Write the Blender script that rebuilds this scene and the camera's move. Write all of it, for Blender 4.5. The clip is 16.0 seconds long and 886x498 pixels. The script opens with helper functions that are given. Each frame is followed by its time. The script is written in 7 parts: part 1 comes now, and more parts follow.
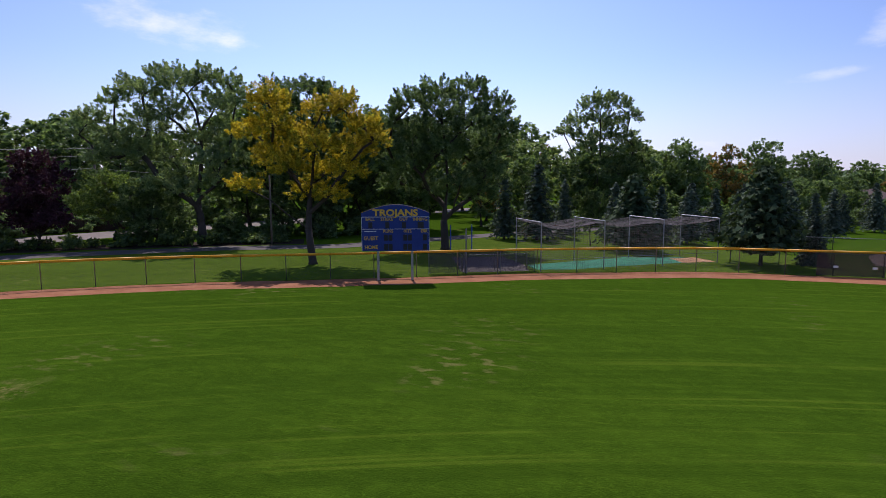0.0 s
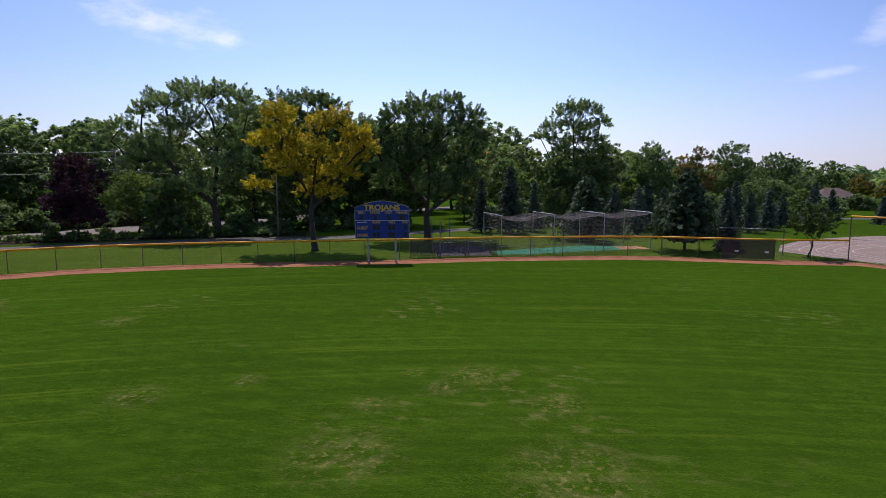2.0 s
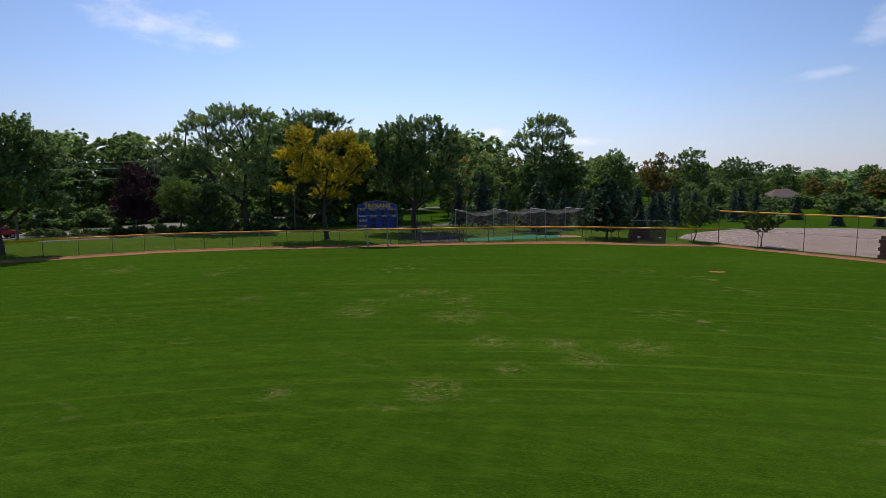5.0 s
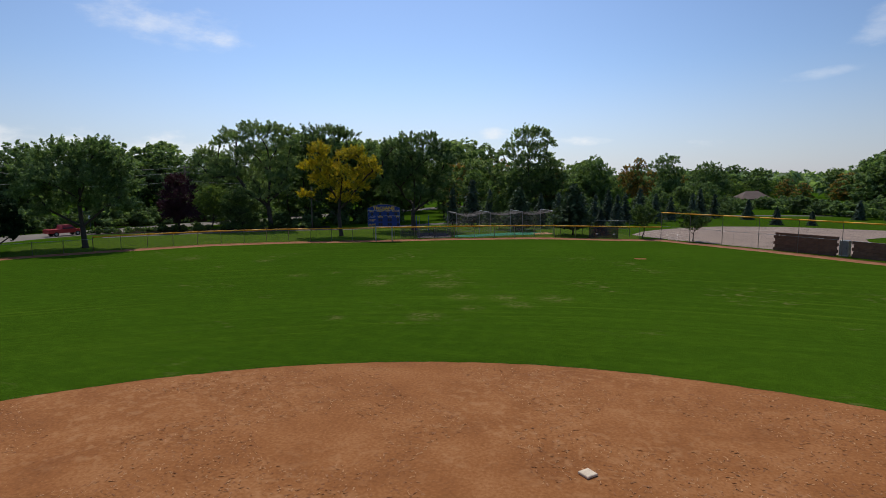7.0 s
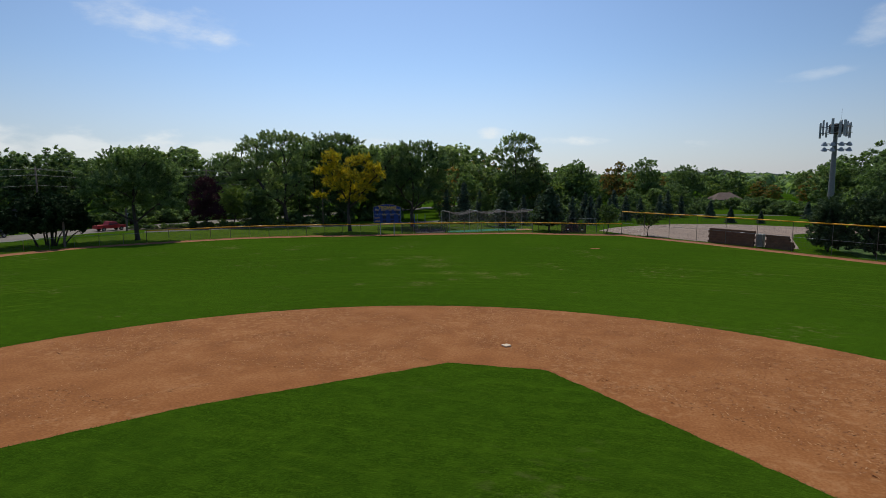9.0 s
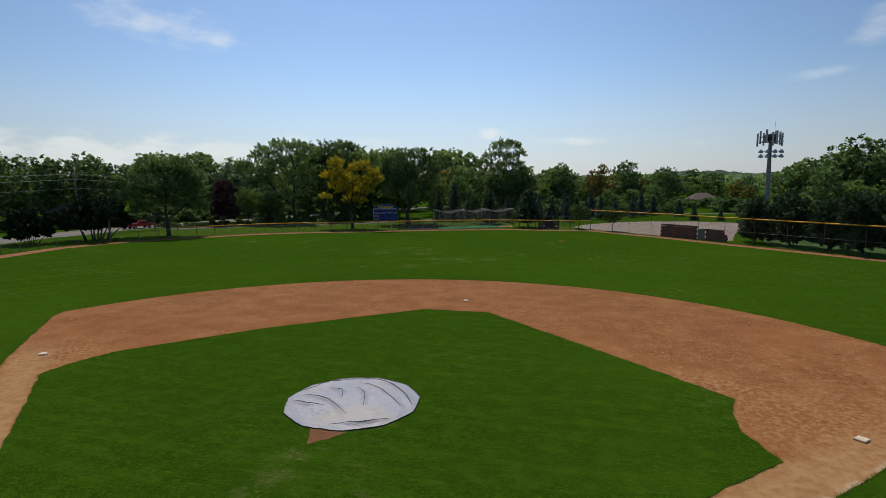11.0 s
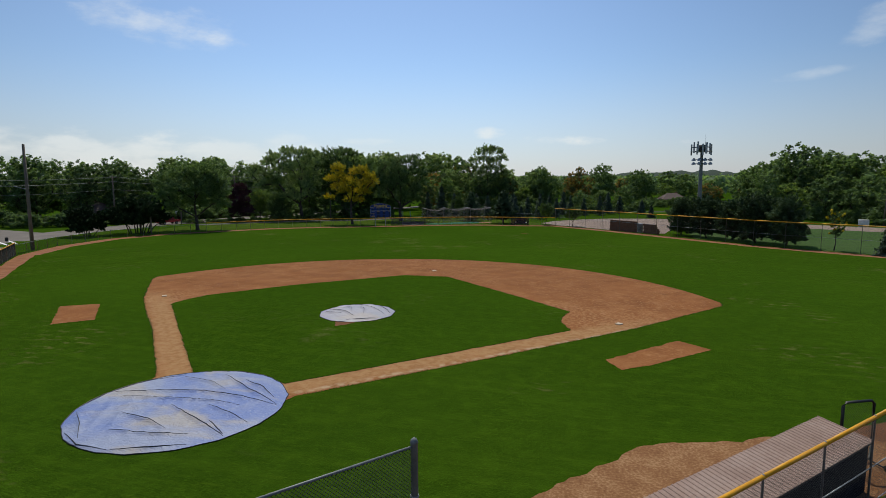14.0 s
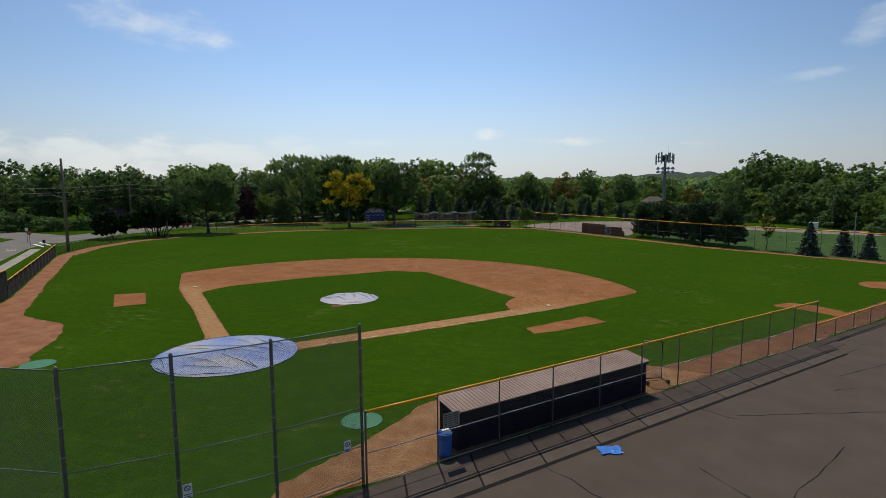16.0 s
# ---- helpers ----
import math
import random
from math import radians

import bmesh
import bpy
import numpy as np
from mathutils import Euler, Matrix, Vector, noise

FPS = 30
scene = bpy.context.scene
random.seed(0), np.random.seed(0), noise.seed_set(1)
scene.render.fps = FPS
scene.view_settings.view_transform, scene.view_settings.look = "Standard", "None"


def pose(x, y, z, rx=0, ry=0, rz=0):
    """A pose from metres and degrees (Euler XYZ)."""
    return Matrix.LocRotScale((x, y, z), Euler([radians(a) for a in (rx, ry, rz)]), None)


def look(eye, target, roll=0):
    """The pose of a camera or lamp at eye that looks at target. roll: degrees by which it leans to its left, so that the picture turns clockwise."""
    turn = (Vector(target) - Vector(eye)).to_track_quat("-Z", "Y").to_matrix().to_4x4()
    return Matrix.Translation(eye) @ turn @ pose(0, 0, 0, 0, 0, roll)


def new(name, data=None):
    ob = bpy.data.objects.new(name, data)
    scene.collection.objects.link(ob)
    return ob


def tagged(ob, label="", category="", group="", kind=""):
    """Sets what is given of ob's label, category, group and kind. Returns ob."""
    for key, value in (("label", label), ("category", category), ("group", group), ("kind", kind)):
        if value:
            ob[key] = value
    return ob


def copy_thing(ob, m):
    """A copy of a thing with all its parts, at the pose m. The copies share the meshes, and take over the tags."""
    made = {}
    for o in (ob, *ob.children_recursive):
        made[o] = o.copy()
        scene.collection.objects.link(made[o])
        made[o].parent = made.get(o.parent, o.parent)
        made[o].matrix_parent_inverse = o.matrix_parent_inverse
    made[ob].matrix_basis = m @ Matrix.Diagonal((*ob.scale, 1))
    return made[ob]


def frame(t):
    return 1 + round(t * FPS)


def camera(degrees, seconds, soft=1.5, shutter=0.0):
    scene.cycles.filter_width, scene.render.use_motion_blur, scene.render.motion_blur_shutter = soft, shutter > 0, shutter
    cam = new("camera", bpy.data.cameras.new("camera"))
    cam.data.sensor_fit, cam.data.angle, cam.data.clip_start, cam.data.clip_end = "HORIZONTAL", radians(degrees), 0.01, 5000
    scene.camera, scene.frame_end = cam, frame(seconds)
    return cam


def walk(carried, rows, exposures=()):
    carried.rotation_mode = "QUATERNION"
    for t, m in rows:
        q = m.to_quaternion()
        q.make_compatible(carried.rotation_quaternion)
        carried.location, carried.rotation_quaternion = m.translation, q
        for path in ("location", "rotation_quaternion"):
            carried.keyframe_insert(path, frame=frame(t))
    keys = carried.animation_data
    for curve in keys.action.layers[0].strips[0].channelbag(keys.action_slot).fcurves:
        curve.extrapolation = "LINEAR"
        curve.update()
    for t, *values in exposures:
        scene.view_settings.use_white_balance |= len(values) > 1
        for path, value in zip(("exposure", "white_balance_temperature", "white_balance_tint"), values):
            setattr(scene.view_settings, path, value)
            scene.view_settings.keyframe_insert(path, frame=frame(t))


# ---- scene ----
# World: home plate at the origin, second base along +y, first base to the right, z up.
cam = camera(77.4, 16.0, soft=0.75)
PATH = [
    (0.0, -16.30, 62.25, 6.67, 16.69, -6.76, 0.13),
    (1.0, -14.09, 58.03, 6.79, 16.38, -6.91, 0.07),
    (2.0, -11.93, 53.63, 6.79, 16.39, -6.85, 0.14),
    (3.0, -9.89, 48.86, 6.67, 16.25, -6.82, 0.25),
    (3.5, -8.83, 46.30, 6.72, 16.48, -6.83, 0.24),
    (4.0, -7.52, 43.66, 6.80, 16.24, -6.71, 0.30),
    (6.5, -0.90, 26.86, 8.08, 16.28, -6.86, 0.29),
    (7.0, 0.24, 23.31, 8.27, 16.24, -6.82, 0.29),
    (7.5, 1.36, 19.75, 8.40, 16.16, -6.81, 0.26),
    (8.0, 2.42, 16.24, 8.53, 16.02, -6.91, 0.10),
    (8.5, 3.57, 12.87, 8.71, 16.09, -6.79, 0.29),
    (9.0, 4.77, 9.57, 8.89, 15.97, -6.87, 0.16),
    (11.5, 11.38, -6.05, 9.35, 15.90, -6.78, 0.34),
    (12.5, 13.86, -12.07, 9.58, 15.88, -6.75, 0.20),
    (13.5, 16.35, -17.65, 9.86, 15.73, -6.90, 0.29),
    (14.5, 19.12, -23.20, 10.01, 15.63, -6.85, 0.25),
    (15.0, 20.64, -25.75, 10.12, 15.68, -6.82, 0.34),
    (15.5, 22.07, -28.48, 10.63, 15.65, -6.77, 0.40),
    (16.0, 23.45, -31.28, 11.22, 15.61, -6.74, 0.37),
]
# seconds, stops, kelvin, tint: the camera darkens and cools its picture a little on the way
EXPOSURES = [(0.0, 0.44, 6200, 26), (3.5, 0.27, 6350, 17), (7.0, 0.04, 6500, 7), (12.0, -0.07, 6700, 2), (16.0, -0.06, 6650, 3)]
walk(cam, [(t, pose(x, y, z, 90 + pitch, roll, yaw)) for t, x, y, z, yaw, pitch, roll in PATH], EXPOSURES)

# ---- light ----
SUN_AZ, SUN_EL = -27.0, 58.0      # degrees clockwise from +y, and above the horizon


def nodes_of(owner):
    owner.use_nodes = True
    owner.node_tree.nodes.clear()
    return owner.node_tree.nodes, owner.node_tree.links


def build_world():
    world = bpy.data.worlds.new("sky")
    scene.world = world
    n, l = nodes_of(world)

    def math_node(op, a, b=None, c=None):
        m = n.new("ShaderNodeMath")
        m.operation = op
        for i, v in enumerate((a, b, c)):
            if v is None:
                continue
            if isinstance(v, (int, float)):
                m.inputs[i].default_value = v
            else:
                l.new(v, m.inputs[i])
        return m.outputs[0]

    sky = n.new("ShaderNodeTexSky")
    sky.sky_type = "NISHITA"
    sky.sun_disc = False
    sky.sun_elevation, sky.sun_rotation = radians(SUN_EL), radians(SUN_AZ)
    sky.altitude, sky.air_density, sky.dust_density, sky.ozone_density = 250, 1.0, 0.6, 2.0
    coord = n.new("ShaderNodeTexCoord")
    sep = n.new("ShaderNodeSeparateXYZ")
    l.new(coord.outputs["Generated"], sep.inputs[0])
    x, y, z = sep.outputs
    az = math_node("MULTIPLY", math_node("ARCTAN2", x, y), 180 / math.pi)
    el = math_node("MULTIPLY", math_node("ARCSINE", z), 180 / math.pi)
    comb = n.new("ShaderNodeCombineXYZ")
    l.new(az, comb.inputs[0]), l.new(el, comb.inputs[1])
    fine = n.new("ShaderNodeTexNoise")
    fine.inputs["Scale"].default_value, fine.inputs["Detail"].default_value, fine.inputs["Roughness"].default_value = 0.22, 7, 0.6
    stretch = n.new("ShaderNodeMapping")
    stretch.inputs["Scale"].default_value = (0.7, 1.6, 1)
    stretch.inputs["Rotation"].default_value = (0, 0, radians(14))
    l.new(comb.outputs[0], stretch.inputs[0])
    l.new(stretch.outputs[0], fine.inputs["Vector"])
    total = None
    # thin summer clouds: azimuth, elevation, half width, half height, slope, density
    for a0, e0, w, h, slope, dens in CLOUDS:
        da = math_node("SUBTRACT", az, a0)
        de = math_node("SUBTRACT", math_node("SUBTRACT", el, e0), math_node("MULTIPLY", da, slope))
        q = math_node("ADD", math_node("POWER", math_node("ABSOLUTE", math_node("DIVIDE", da, w)), 2.0),
                      math_node("POWER", math_node("ABSOLUTE", math_node("DIVIDE", de, h)), 2.0))
        body = math_node("SUBTRACT", 1.0, q)
        ragged = math_node("ADD", body, math_node("MULTIPLY", math_node("SUBTRACT", fine.outputs[0], 0.55), 4.5))
        ramp = n.new("ShaderNodeMapRange")
        ramp.interpolation_type = "SMOOTHSTEP"
        l.new(ragged, ramp.inputs[0])
        ramp.inputs[1].default_value, ramp.inputs[2].default_value, ramp.inputs[4].default_value = -0.1, 1.6, dens
        gate = n.new("ShaderNodeMapRange")
        gate.interpolation_type = "SMOOTHSTEP"
        l.new(body, gate.inputs[0])
        gate.inputs[1].default_value, gate.inputs[2].default_value = -0.6, 0.35
        one = math_node("MULTIPLY", ramp.outputs[0], gate.outputs[0])
        total = one if total is None else math_node("MAXIMUM", total, one)
    # a low bank of broken cumulus towards the west
    lumps = n.new("ShaderNodeTexNoise")
    lumps.inputs["Scale"].default_value, lumps.inputs["Detail"].default_value, lumps.inputs["Roughness"].default_value = 0.30, 8, 0.55
    squash = n.new("ShaderNodeMapping")
    squash.inputs["Scale"].default_value = (0.55, 1.3, 1)
    squash.inputs["Location"].default_value = (3.0, 1.7, 0)
    l.new(comb.outputs[0], squash.inputs[0])
    l.new(squash.outputs[0], lumps.inputs["Vector"])

    def eased(v, lo, hi, top=1.0):
        r = n.new("ShaderNodeMapRange")
        r.interpolation_type = "SMOOTHSTEP"
        l.new(v, r.inputs[0])
        r.inputs[1].default_value, r.inputs[2].default_value, r.inputs[4].default_value = lo, hi, top
        return r.outputs[0]

    high = math_node("SUBTRACT", el, math_node("MULTIPLY", math_node("SUBTRACT", lumps.outputs[0], 0.5), 7.0))
    bank = math_node("MULTIPLY", eased(high, 5.0, 3.4), eased(az, -20.0, -44.0, 0.5))
    bank = math_node("MULTIPLY", bank, eased(lumps.outputs[0], 0.36, 0.6))
    total = math_node("MAXIMUM", total, bank)
    # summer haze that thickens towards the horizon
    haze = n.new("ShaderNodeMapRange")
    haze.interpolation_type = "SMOOTHSTEP"
    l.new(el, haze.inputs[0])
    for i, v in enumerate((12.0, -1.0, 0.0, 0.62), 1):
        haze.inputs[i].default_value = v
    tint = n.new("ShaderNodeMix")
    tint.data_type, tint.blend_type = "RGBA", "MULTIPLY"
    tint.inputs[0].default_value = 1
    # the air is brightest on the sun's side; its fall-off also imitates lens dimming
    aside = math_node("ABSOLUTE", math_node("SUBTRACT", az, SUN_AZ + 8.0))
    side = n.new("ShaderNodeVectorMath")
    side.operation = "SCALE"
    l.new(math_node("SUBTRACT", 1.06, eased(aside, 4.0, 58.0, 0.34)), side.inputs["Scale"])
    l.new(sky.outputs[0], tint.inputs[6])
    tint.inputs[7].default_value = (*SKY_TINT, 1)
    mix = n.new("ShaderNodeMix")
    mix.data_type = "RGBA"
    l.new(total, mix.inputs[0])
    hazy = n.new("ShaderNodeMix")
    hazy.data_type = "RGBA"
    l.new(haze.outputs[0], hazy.inputs[0])
    l.new(tint.outputs[2], hazy.inputs[6])
    hazy.inputs[7].default_value = (*HAZE_COLOUR, 1)
    l.new(hazy.outputs[2], side.inputs[0])
    l.new(side.outputs[0], mix.inputs[6])
    mix.inputs[7].default_value = (*CLOUD_COLOUR, 1)
    back = n.new("ShaderNodeBackground")
    back.inputs["Strength"].default_value = SKY_STRENGTH
    l.new(mix.outputs[2], back.inputs[0])
    out = n.new("ShaderNodeOutputWorld")
    l.new(back.outputs[0], out.inputs[0])


SKY_STRENGTH = 0.11
SKY_TINT = (0.915, 0.965, 1.12)
CLOUD_COLOUR = (8.4, 8.3, 8.5)
HAZE_COLOUR = (5.15, 5.18, 6.35)
CLOUDS = [
    (-42.6, 14.1, 8.2, 2.5, -0.10, 0.5),
    (-38.0, 13.2, 4.0, 0.9, -0.12, 0.6),
    (-36.0, 3.3, 11.0, 0.8, 0.01, 0.6),
    (-11.2, 4.9, 2.2, 0.7, 0.0, 0.85),
    (-3.6, 4.2, 5.0, 0.7, -0.05, 0.85),
    (-23.5, 4.1, 3.0, 0.5, 0.0, 0.4),
    (9.2, 3.6, 2.6, 0.7, 0.0, 0.7),
    (18.2, 8.9, 3.6, 0.6, 0.08, 0.32),
    (21.5, 12.2, 2.6, 1.8, 0.3, 0.3),
]
build_world()
sun = new("sun", bpy.data.lights.new("sun", "SUN"))
sun.data.energy, sun.data.angle, sun.data.color = 3.2, radians(0.53), (1.0, 0.95, 0.87)
sun_dir = Vector((math.sin(radians(SUN_AZ)) * math.cos(radians(SUN_EL)), math.cos(radians(SUN_AZ)) * math.cos(radians(SUN_EL)), math.sin(radians(SUN_EL))))
sun.matrix_world = look(sun_dir * 300, (0, 0, 0))


# ---- materials ----
def material(name, colour, rough=0.7, metal=0.0, dark=None, light=None, scale=4.0, fine=40.0, bump=0.0, amount=1.0, island=0.0, obj=0.0, translucent=0.0, spec=0.4, grain=0.4):
    """A surface with grain at two scales; island/obj vary it from piece to piece and from thing to thing."""
    mat = bpy.data.materials.new(name)
    n, l = nodes_of(mat)
    out = n.new("ShaderNodeOutputMaterial")
    b = n.new("ShaderNodeBsdfPrincipled")
    b.inputs["Roughness"].default_value, b.inputs["Metallic"].default_value = rough, metal
    b.inputs["Specular IOR Level"].default_value = spec
    coord = n.new("ShaderNodeTexCoord")
    big, small = n.new("ShaderNodeTexNoise"), n.new("ShaderNodeTexNoise")
    for t, s in ((big, scale), (small, fine)):
        t.inputs["Scale"].default_value, t.inputs["Detail"].default_value = s, 5
        l.new(coord.outputs["Object"], t.inputs["Vector"])
    dark = dark or tuple(c * 0.72 for c in colour)
    light = light or tuple(min(1, c * 1.25) for c in colour)
    ramp = n.new("ShaderNodeValToRGB")
    e = ramp.color_ramp.elements
    e[0].position, e[0].color = 0.5 - 0.22 / amount, (*dark, 1)
    e[1].position, e[1].color = 0.5 + 0.22 / amount, (*light, 1)
    mid = e.new(0.5)
    mid.color = (*colour, 1)
    blend = n.new("ShaderNodeMix")
    blend.inputs[0].default_value = grain
    l.new(big.outputs[0], blend.inputs[2]), l.new(small.outputs[0], blend.inputs[3])
    value = blend.outputs[0]
    if island or obj:
        src = n.new("ShaderNodeNewGeometry").outputs["Random Per Island"] if island else None
        info = n.new("ShaderNodeObjectInfo").outputs["Random"] if obj else None
        for sock, k in ((src, island), (info, obj)):
            if sock is None:
                continue
            m = n.new("ShaderNodeMath")
            m.operation = "MULTIPLY_ADD"
            l.new(sock, m.inputs[0])
            m.inputs[1].default_value, m.inputs[2].default_value = k, -k / 2
            s = n.new("ShaderNodeMath")
            l.new(value, s.inputs[0]), l.new(m.outputs[0], s.inputs[1])
            value = s.outputs[0]
    l.new(value, ramp.inputs[0])
    l.new(ramp.outputs[0], b.inputs["Base Color"])
    if bump:
        bp = n.new("ShaderNodeBump")
        bp.inputs["Strength"].default_value, bp.inputs["Distance"].default_value = min(1, bump * 10), 0.02
        l.new(small.outputs[0], bp.inputs["Height"])
        l.new(bp.outputs[0], b.inputs["Normal"])
    shader = b.outputs[0]
    if translucent:
        tr = n.new("ShaderNodeBsdfTranslucent")
        tint = n.new("ShaderNodeMix")
        tint.data_type, tint.blend_type = "RGBA", "MULTIPLY"
        tint.inputs[0].default_value = 1
        l.new(ramp.outputs[0], tint.inputs[6])
        tint.inputs[7].default_value = (1.5, 1.5, 0.7, 1)
        l.new(tint.outputs[2], tr.inputs[0])
        mx = n.new("ShaderNodeMixShader")
        mx.inputs[0].default_value = translucent
        l.new(shader, mx.inputs[1]), l.new(tr.outputs[0], mx.inputs[2])
        shader = mx.outputs[0]
    l.new(shader, out.inputs[0])
    return mat


def turf_material(name, colour, dry, stripe=0.25, stripe_turn=16.0, worn=0.5, bald=()):
    """Mown grass: blades, soft tonal clouds, faint mower tracks and dry patches."""
    mat = bpy.data.materials.new(name)
    n, l = nodes_of(mat)
    out, b = n.new("ShaderNodeOutputMaterial"), n.new("ShaderNodeBsdfPrincipled")
    b.inputs["Roughness"].default_value, b.inputs["Specular IOR Level"].default_value = 1.0, 0.0
    b.inputs["Sheen Weight"].default_value, b.inputs["Sheen Roughness"].default_value = 0.22, 0.45
    b.inputs["Sheen Tint"].default_value = (0.33, 0.62, 0.05, 1)
    coord = n.new("ShaderNodeTexCoord")

    def noise_of(scale, detail=4, sx=1.0, sy=1.0, turn=0.0, off=0.0):
        m = n.new("ShaderNodeMapping")
        m.inputs["Scale"].default_value = (sx, sy, 1)
        m.inputs["Rotation"].default_value = (0, 0, radians(turn))
        m.inputs["Location"].default_value = (off, off * 0.7, 0)
        l.new(coord.outputs["Object"], m.inputs[0])
        t = n.new("ShaderNodeTexNoise")
        t.inputs["Scale"].default_value, t.inputs["Detail"].default_value = scale, detail
        l.new(m.outputs[0], t.inputs["Vector"])
        return t.outputs[0]

    def ranged(v, a, c, lo=0.0, hi=1.0):
        r = n.new("ShaderNodeMapRange")
        r.interpolation_type = "SMOOTHSTEP"
        l.new(v, r.inputs[0])
        for i, k in enumerate((a, c, lo, hi), 1):
            r.inputs[i].default_value = k
        return r.outputs[0]

    def mix(f, a, c):
        m = n.new("ShaderNodeMix")
        m.data_type = "RGBA"
        if isinstance(f, float):
            m.inputs[0].default_value = f
        else:
            l.new(f, m.inputs[0])
        for s, v in ((6, a), (7, c)):
            if isinstance(v, tuple):
                m.inputs[s].default_value = (*v, 1)
            else:
                l.new(v, m.inputs[s])
        return m.outputs[2]

    def times(a, c):
        m = n.new("ShaderNodeMath")
        m.operation = "MULTIPLY"
        for i, v in enumerate((a, c)):
            if isinstance(v, float):
                m.inputs[i].default_value = v
            else:
                l.new(v, m.inputs[i])
        return m.outputs[0]

    deep = tuple(c * 0.46 for c in colour)
    lit = tuple(min(1, c * k) for c, k in zip(colour, (1.7, 1.52, 1.4)))
    base = mix(ranged(noise_of(24, 7), 0.38, 0.64), deep, lit)
    base = mix(ranged(noise_of(11, 5, off=44), 0.46, 0.62, 0, 0.6), base, tuple(c * 0.45 for c in colour))
    base = mix(ranged(noise_of(9, 5, off=57), 0.54, 0.68, 0, 0.5), base, tuple(c * 2.1 for c in colour))
    base = mix(ranged(noise_of(4.5, 6, off=70), 0.40, 0.64, 0, 0.62), base, tuple(c * 0.52 for c in colour))
    base = mix(ranged(noise_of(0.16, 5), 0.32, 0.7, 0, 0.6), base, tuple(c * 0.78 for c in colour))
    base = mix(ranged(noise_of(1.1, 6, off=9), 0.44, 0.70, 0, 0.36), base, lit)
    base = mix(ranged(noise_of(3.0, 6, 0.25, 1.7, stripe_turn, 31), 0.54, 0.72, 0, 0.32), base, tuple(c * k for c, k in zip(lit, (1.35, 1.15, 1.3))))
    base = mix(ranged(noise_of(4.2, 6, 0.5, 1.2, stripe_turn, 83), 0.54, 0.70, 0, 0.4), base, tuple(c * 0.5 for c in colour))
    base = mix(ranged(noise_of(0.045, 4, off=63), 0.44, 0.64, 0, 0.2), base, lit)
    # mower tracks: long thin streaks across the outfield
    sep = n.new("ShaderNodeSeparateXYZ")
    l.new(coord.outputs["Object"], sep.inputs[0])
    dist = n.new("ShaderNodeVectorMath")
    dist.operation = "DISTANCE"
    l.new(coord.outputs["Object"], dist.inputs[0])
    dist.inputs[1].default_value = (6.0, 4.0, 0.0)
    ang = n.new("ShaderNodeMath")
    ang.operation = "ARCTAN2"
    l.new(sep.outputs[0], ang.inputs[0]), l.new(sep.outputs[1], ang.inputs[1])
    polar = n.new("ShaderNodeCombineXYZ")
    l.new(times(ang.outputs[0], 1.6), polar.inputs[0]), l.new(times(dist.outputs["Value"], 2.1), polar.inputs[1])
    rings = n.new("ShaderNodeTexNoise")
    rings.inputs["Scale"].default_value, rings.inputs["Detail"].default_value = 1.0, 4
    l.new(polar.outputs[0], rings.inputs["Vector"])
    track = times(ranged(rings.outputs[0], 0.57, 0.64), ranged(noise_of(0.12, 3, off=21), 0.38, 0.58))
    track = times(track, ranged(dist.outputs["Value"], 46.0, 56.0))
    base = mix(times(track, stripe), base, tuple(c * k for c, k in zip(lit, (1.7, 1.25, 1.7))))
    nap = times(ranged(rings.outputs[0], 0.50, 0.40), ranged(dist.outputs["Value"], 44.0, 54.0))
    base = mix(times(nap, 0.42), base, tuple(c * 0.62 for c in colour))
    nap = times(ranged(noise_of(1.0, 6, 0.12, 1.6, stripe_turn, 17), 0.50, 0.66), 0.18)
    base = mix(nap, base, tuple(c * k for c, k in zip(colour, (1.9, 1.6, 1.5))))
    # dry, thin patches
    patch = times(ranged(noise_of(0.13, 3, off=40), 0.55, 0.7), ranged(noise_of(1.9, 5, 0.6, 1.0, -stripe_turn, 50), 0.52, 0.68))
    base = mix(times(patch, worn), base, dry)
    # bald, trodden spots: centre and radius
    spots = None
    for x0, y0, r0 in bald:
        d = n.new("ShaderNodeVectorMath")
        d.operation = "DISTANCE"
        l.new(coord.outputs["Object"], d.inputs[0])
        d.inputs[1].default_value = (x0, y0, 0)
        one = ranged(d.outputs["Value"], r0 * 1.7, r0 * 0.1)
        if spots is not None:
            m = n.new("ShaderNodeMath")
            m.operation = "MAXIMUM"
            l.new(spots, m.inputs[0]), l.new(one, m.inputs[1])
            one = m.outputs[0]
        spots = one
    if spots is not None:
        base = mix(times(times(spots, ranged(noise_of(1.7, 7, off=14), 0.40, 0.66)), 0.5), base, dry)
        base = mix(times(times(spots, ranged(noise_of(5.0, 6, off=24), 0.52, 0.66)), 0.55), base, tuple(c * k for c, k in zip(dry, (1.5, 1.3, 1.5))))
    l.new(base, b.inputs["Base Color"])
    bp = n.new("ShaderNodeBump")
    bp.inputs["Strength"].default_value, bp.inputs["Distance"].default_value = 0.75, 0.05
    l.new(noise_of(18, 6), bp.inputs["Height"])
    l.new(bp.outputs[0], b.inputs["Normal"])
    l.new(b.outputs[0], out.inputs[0])
    return mat


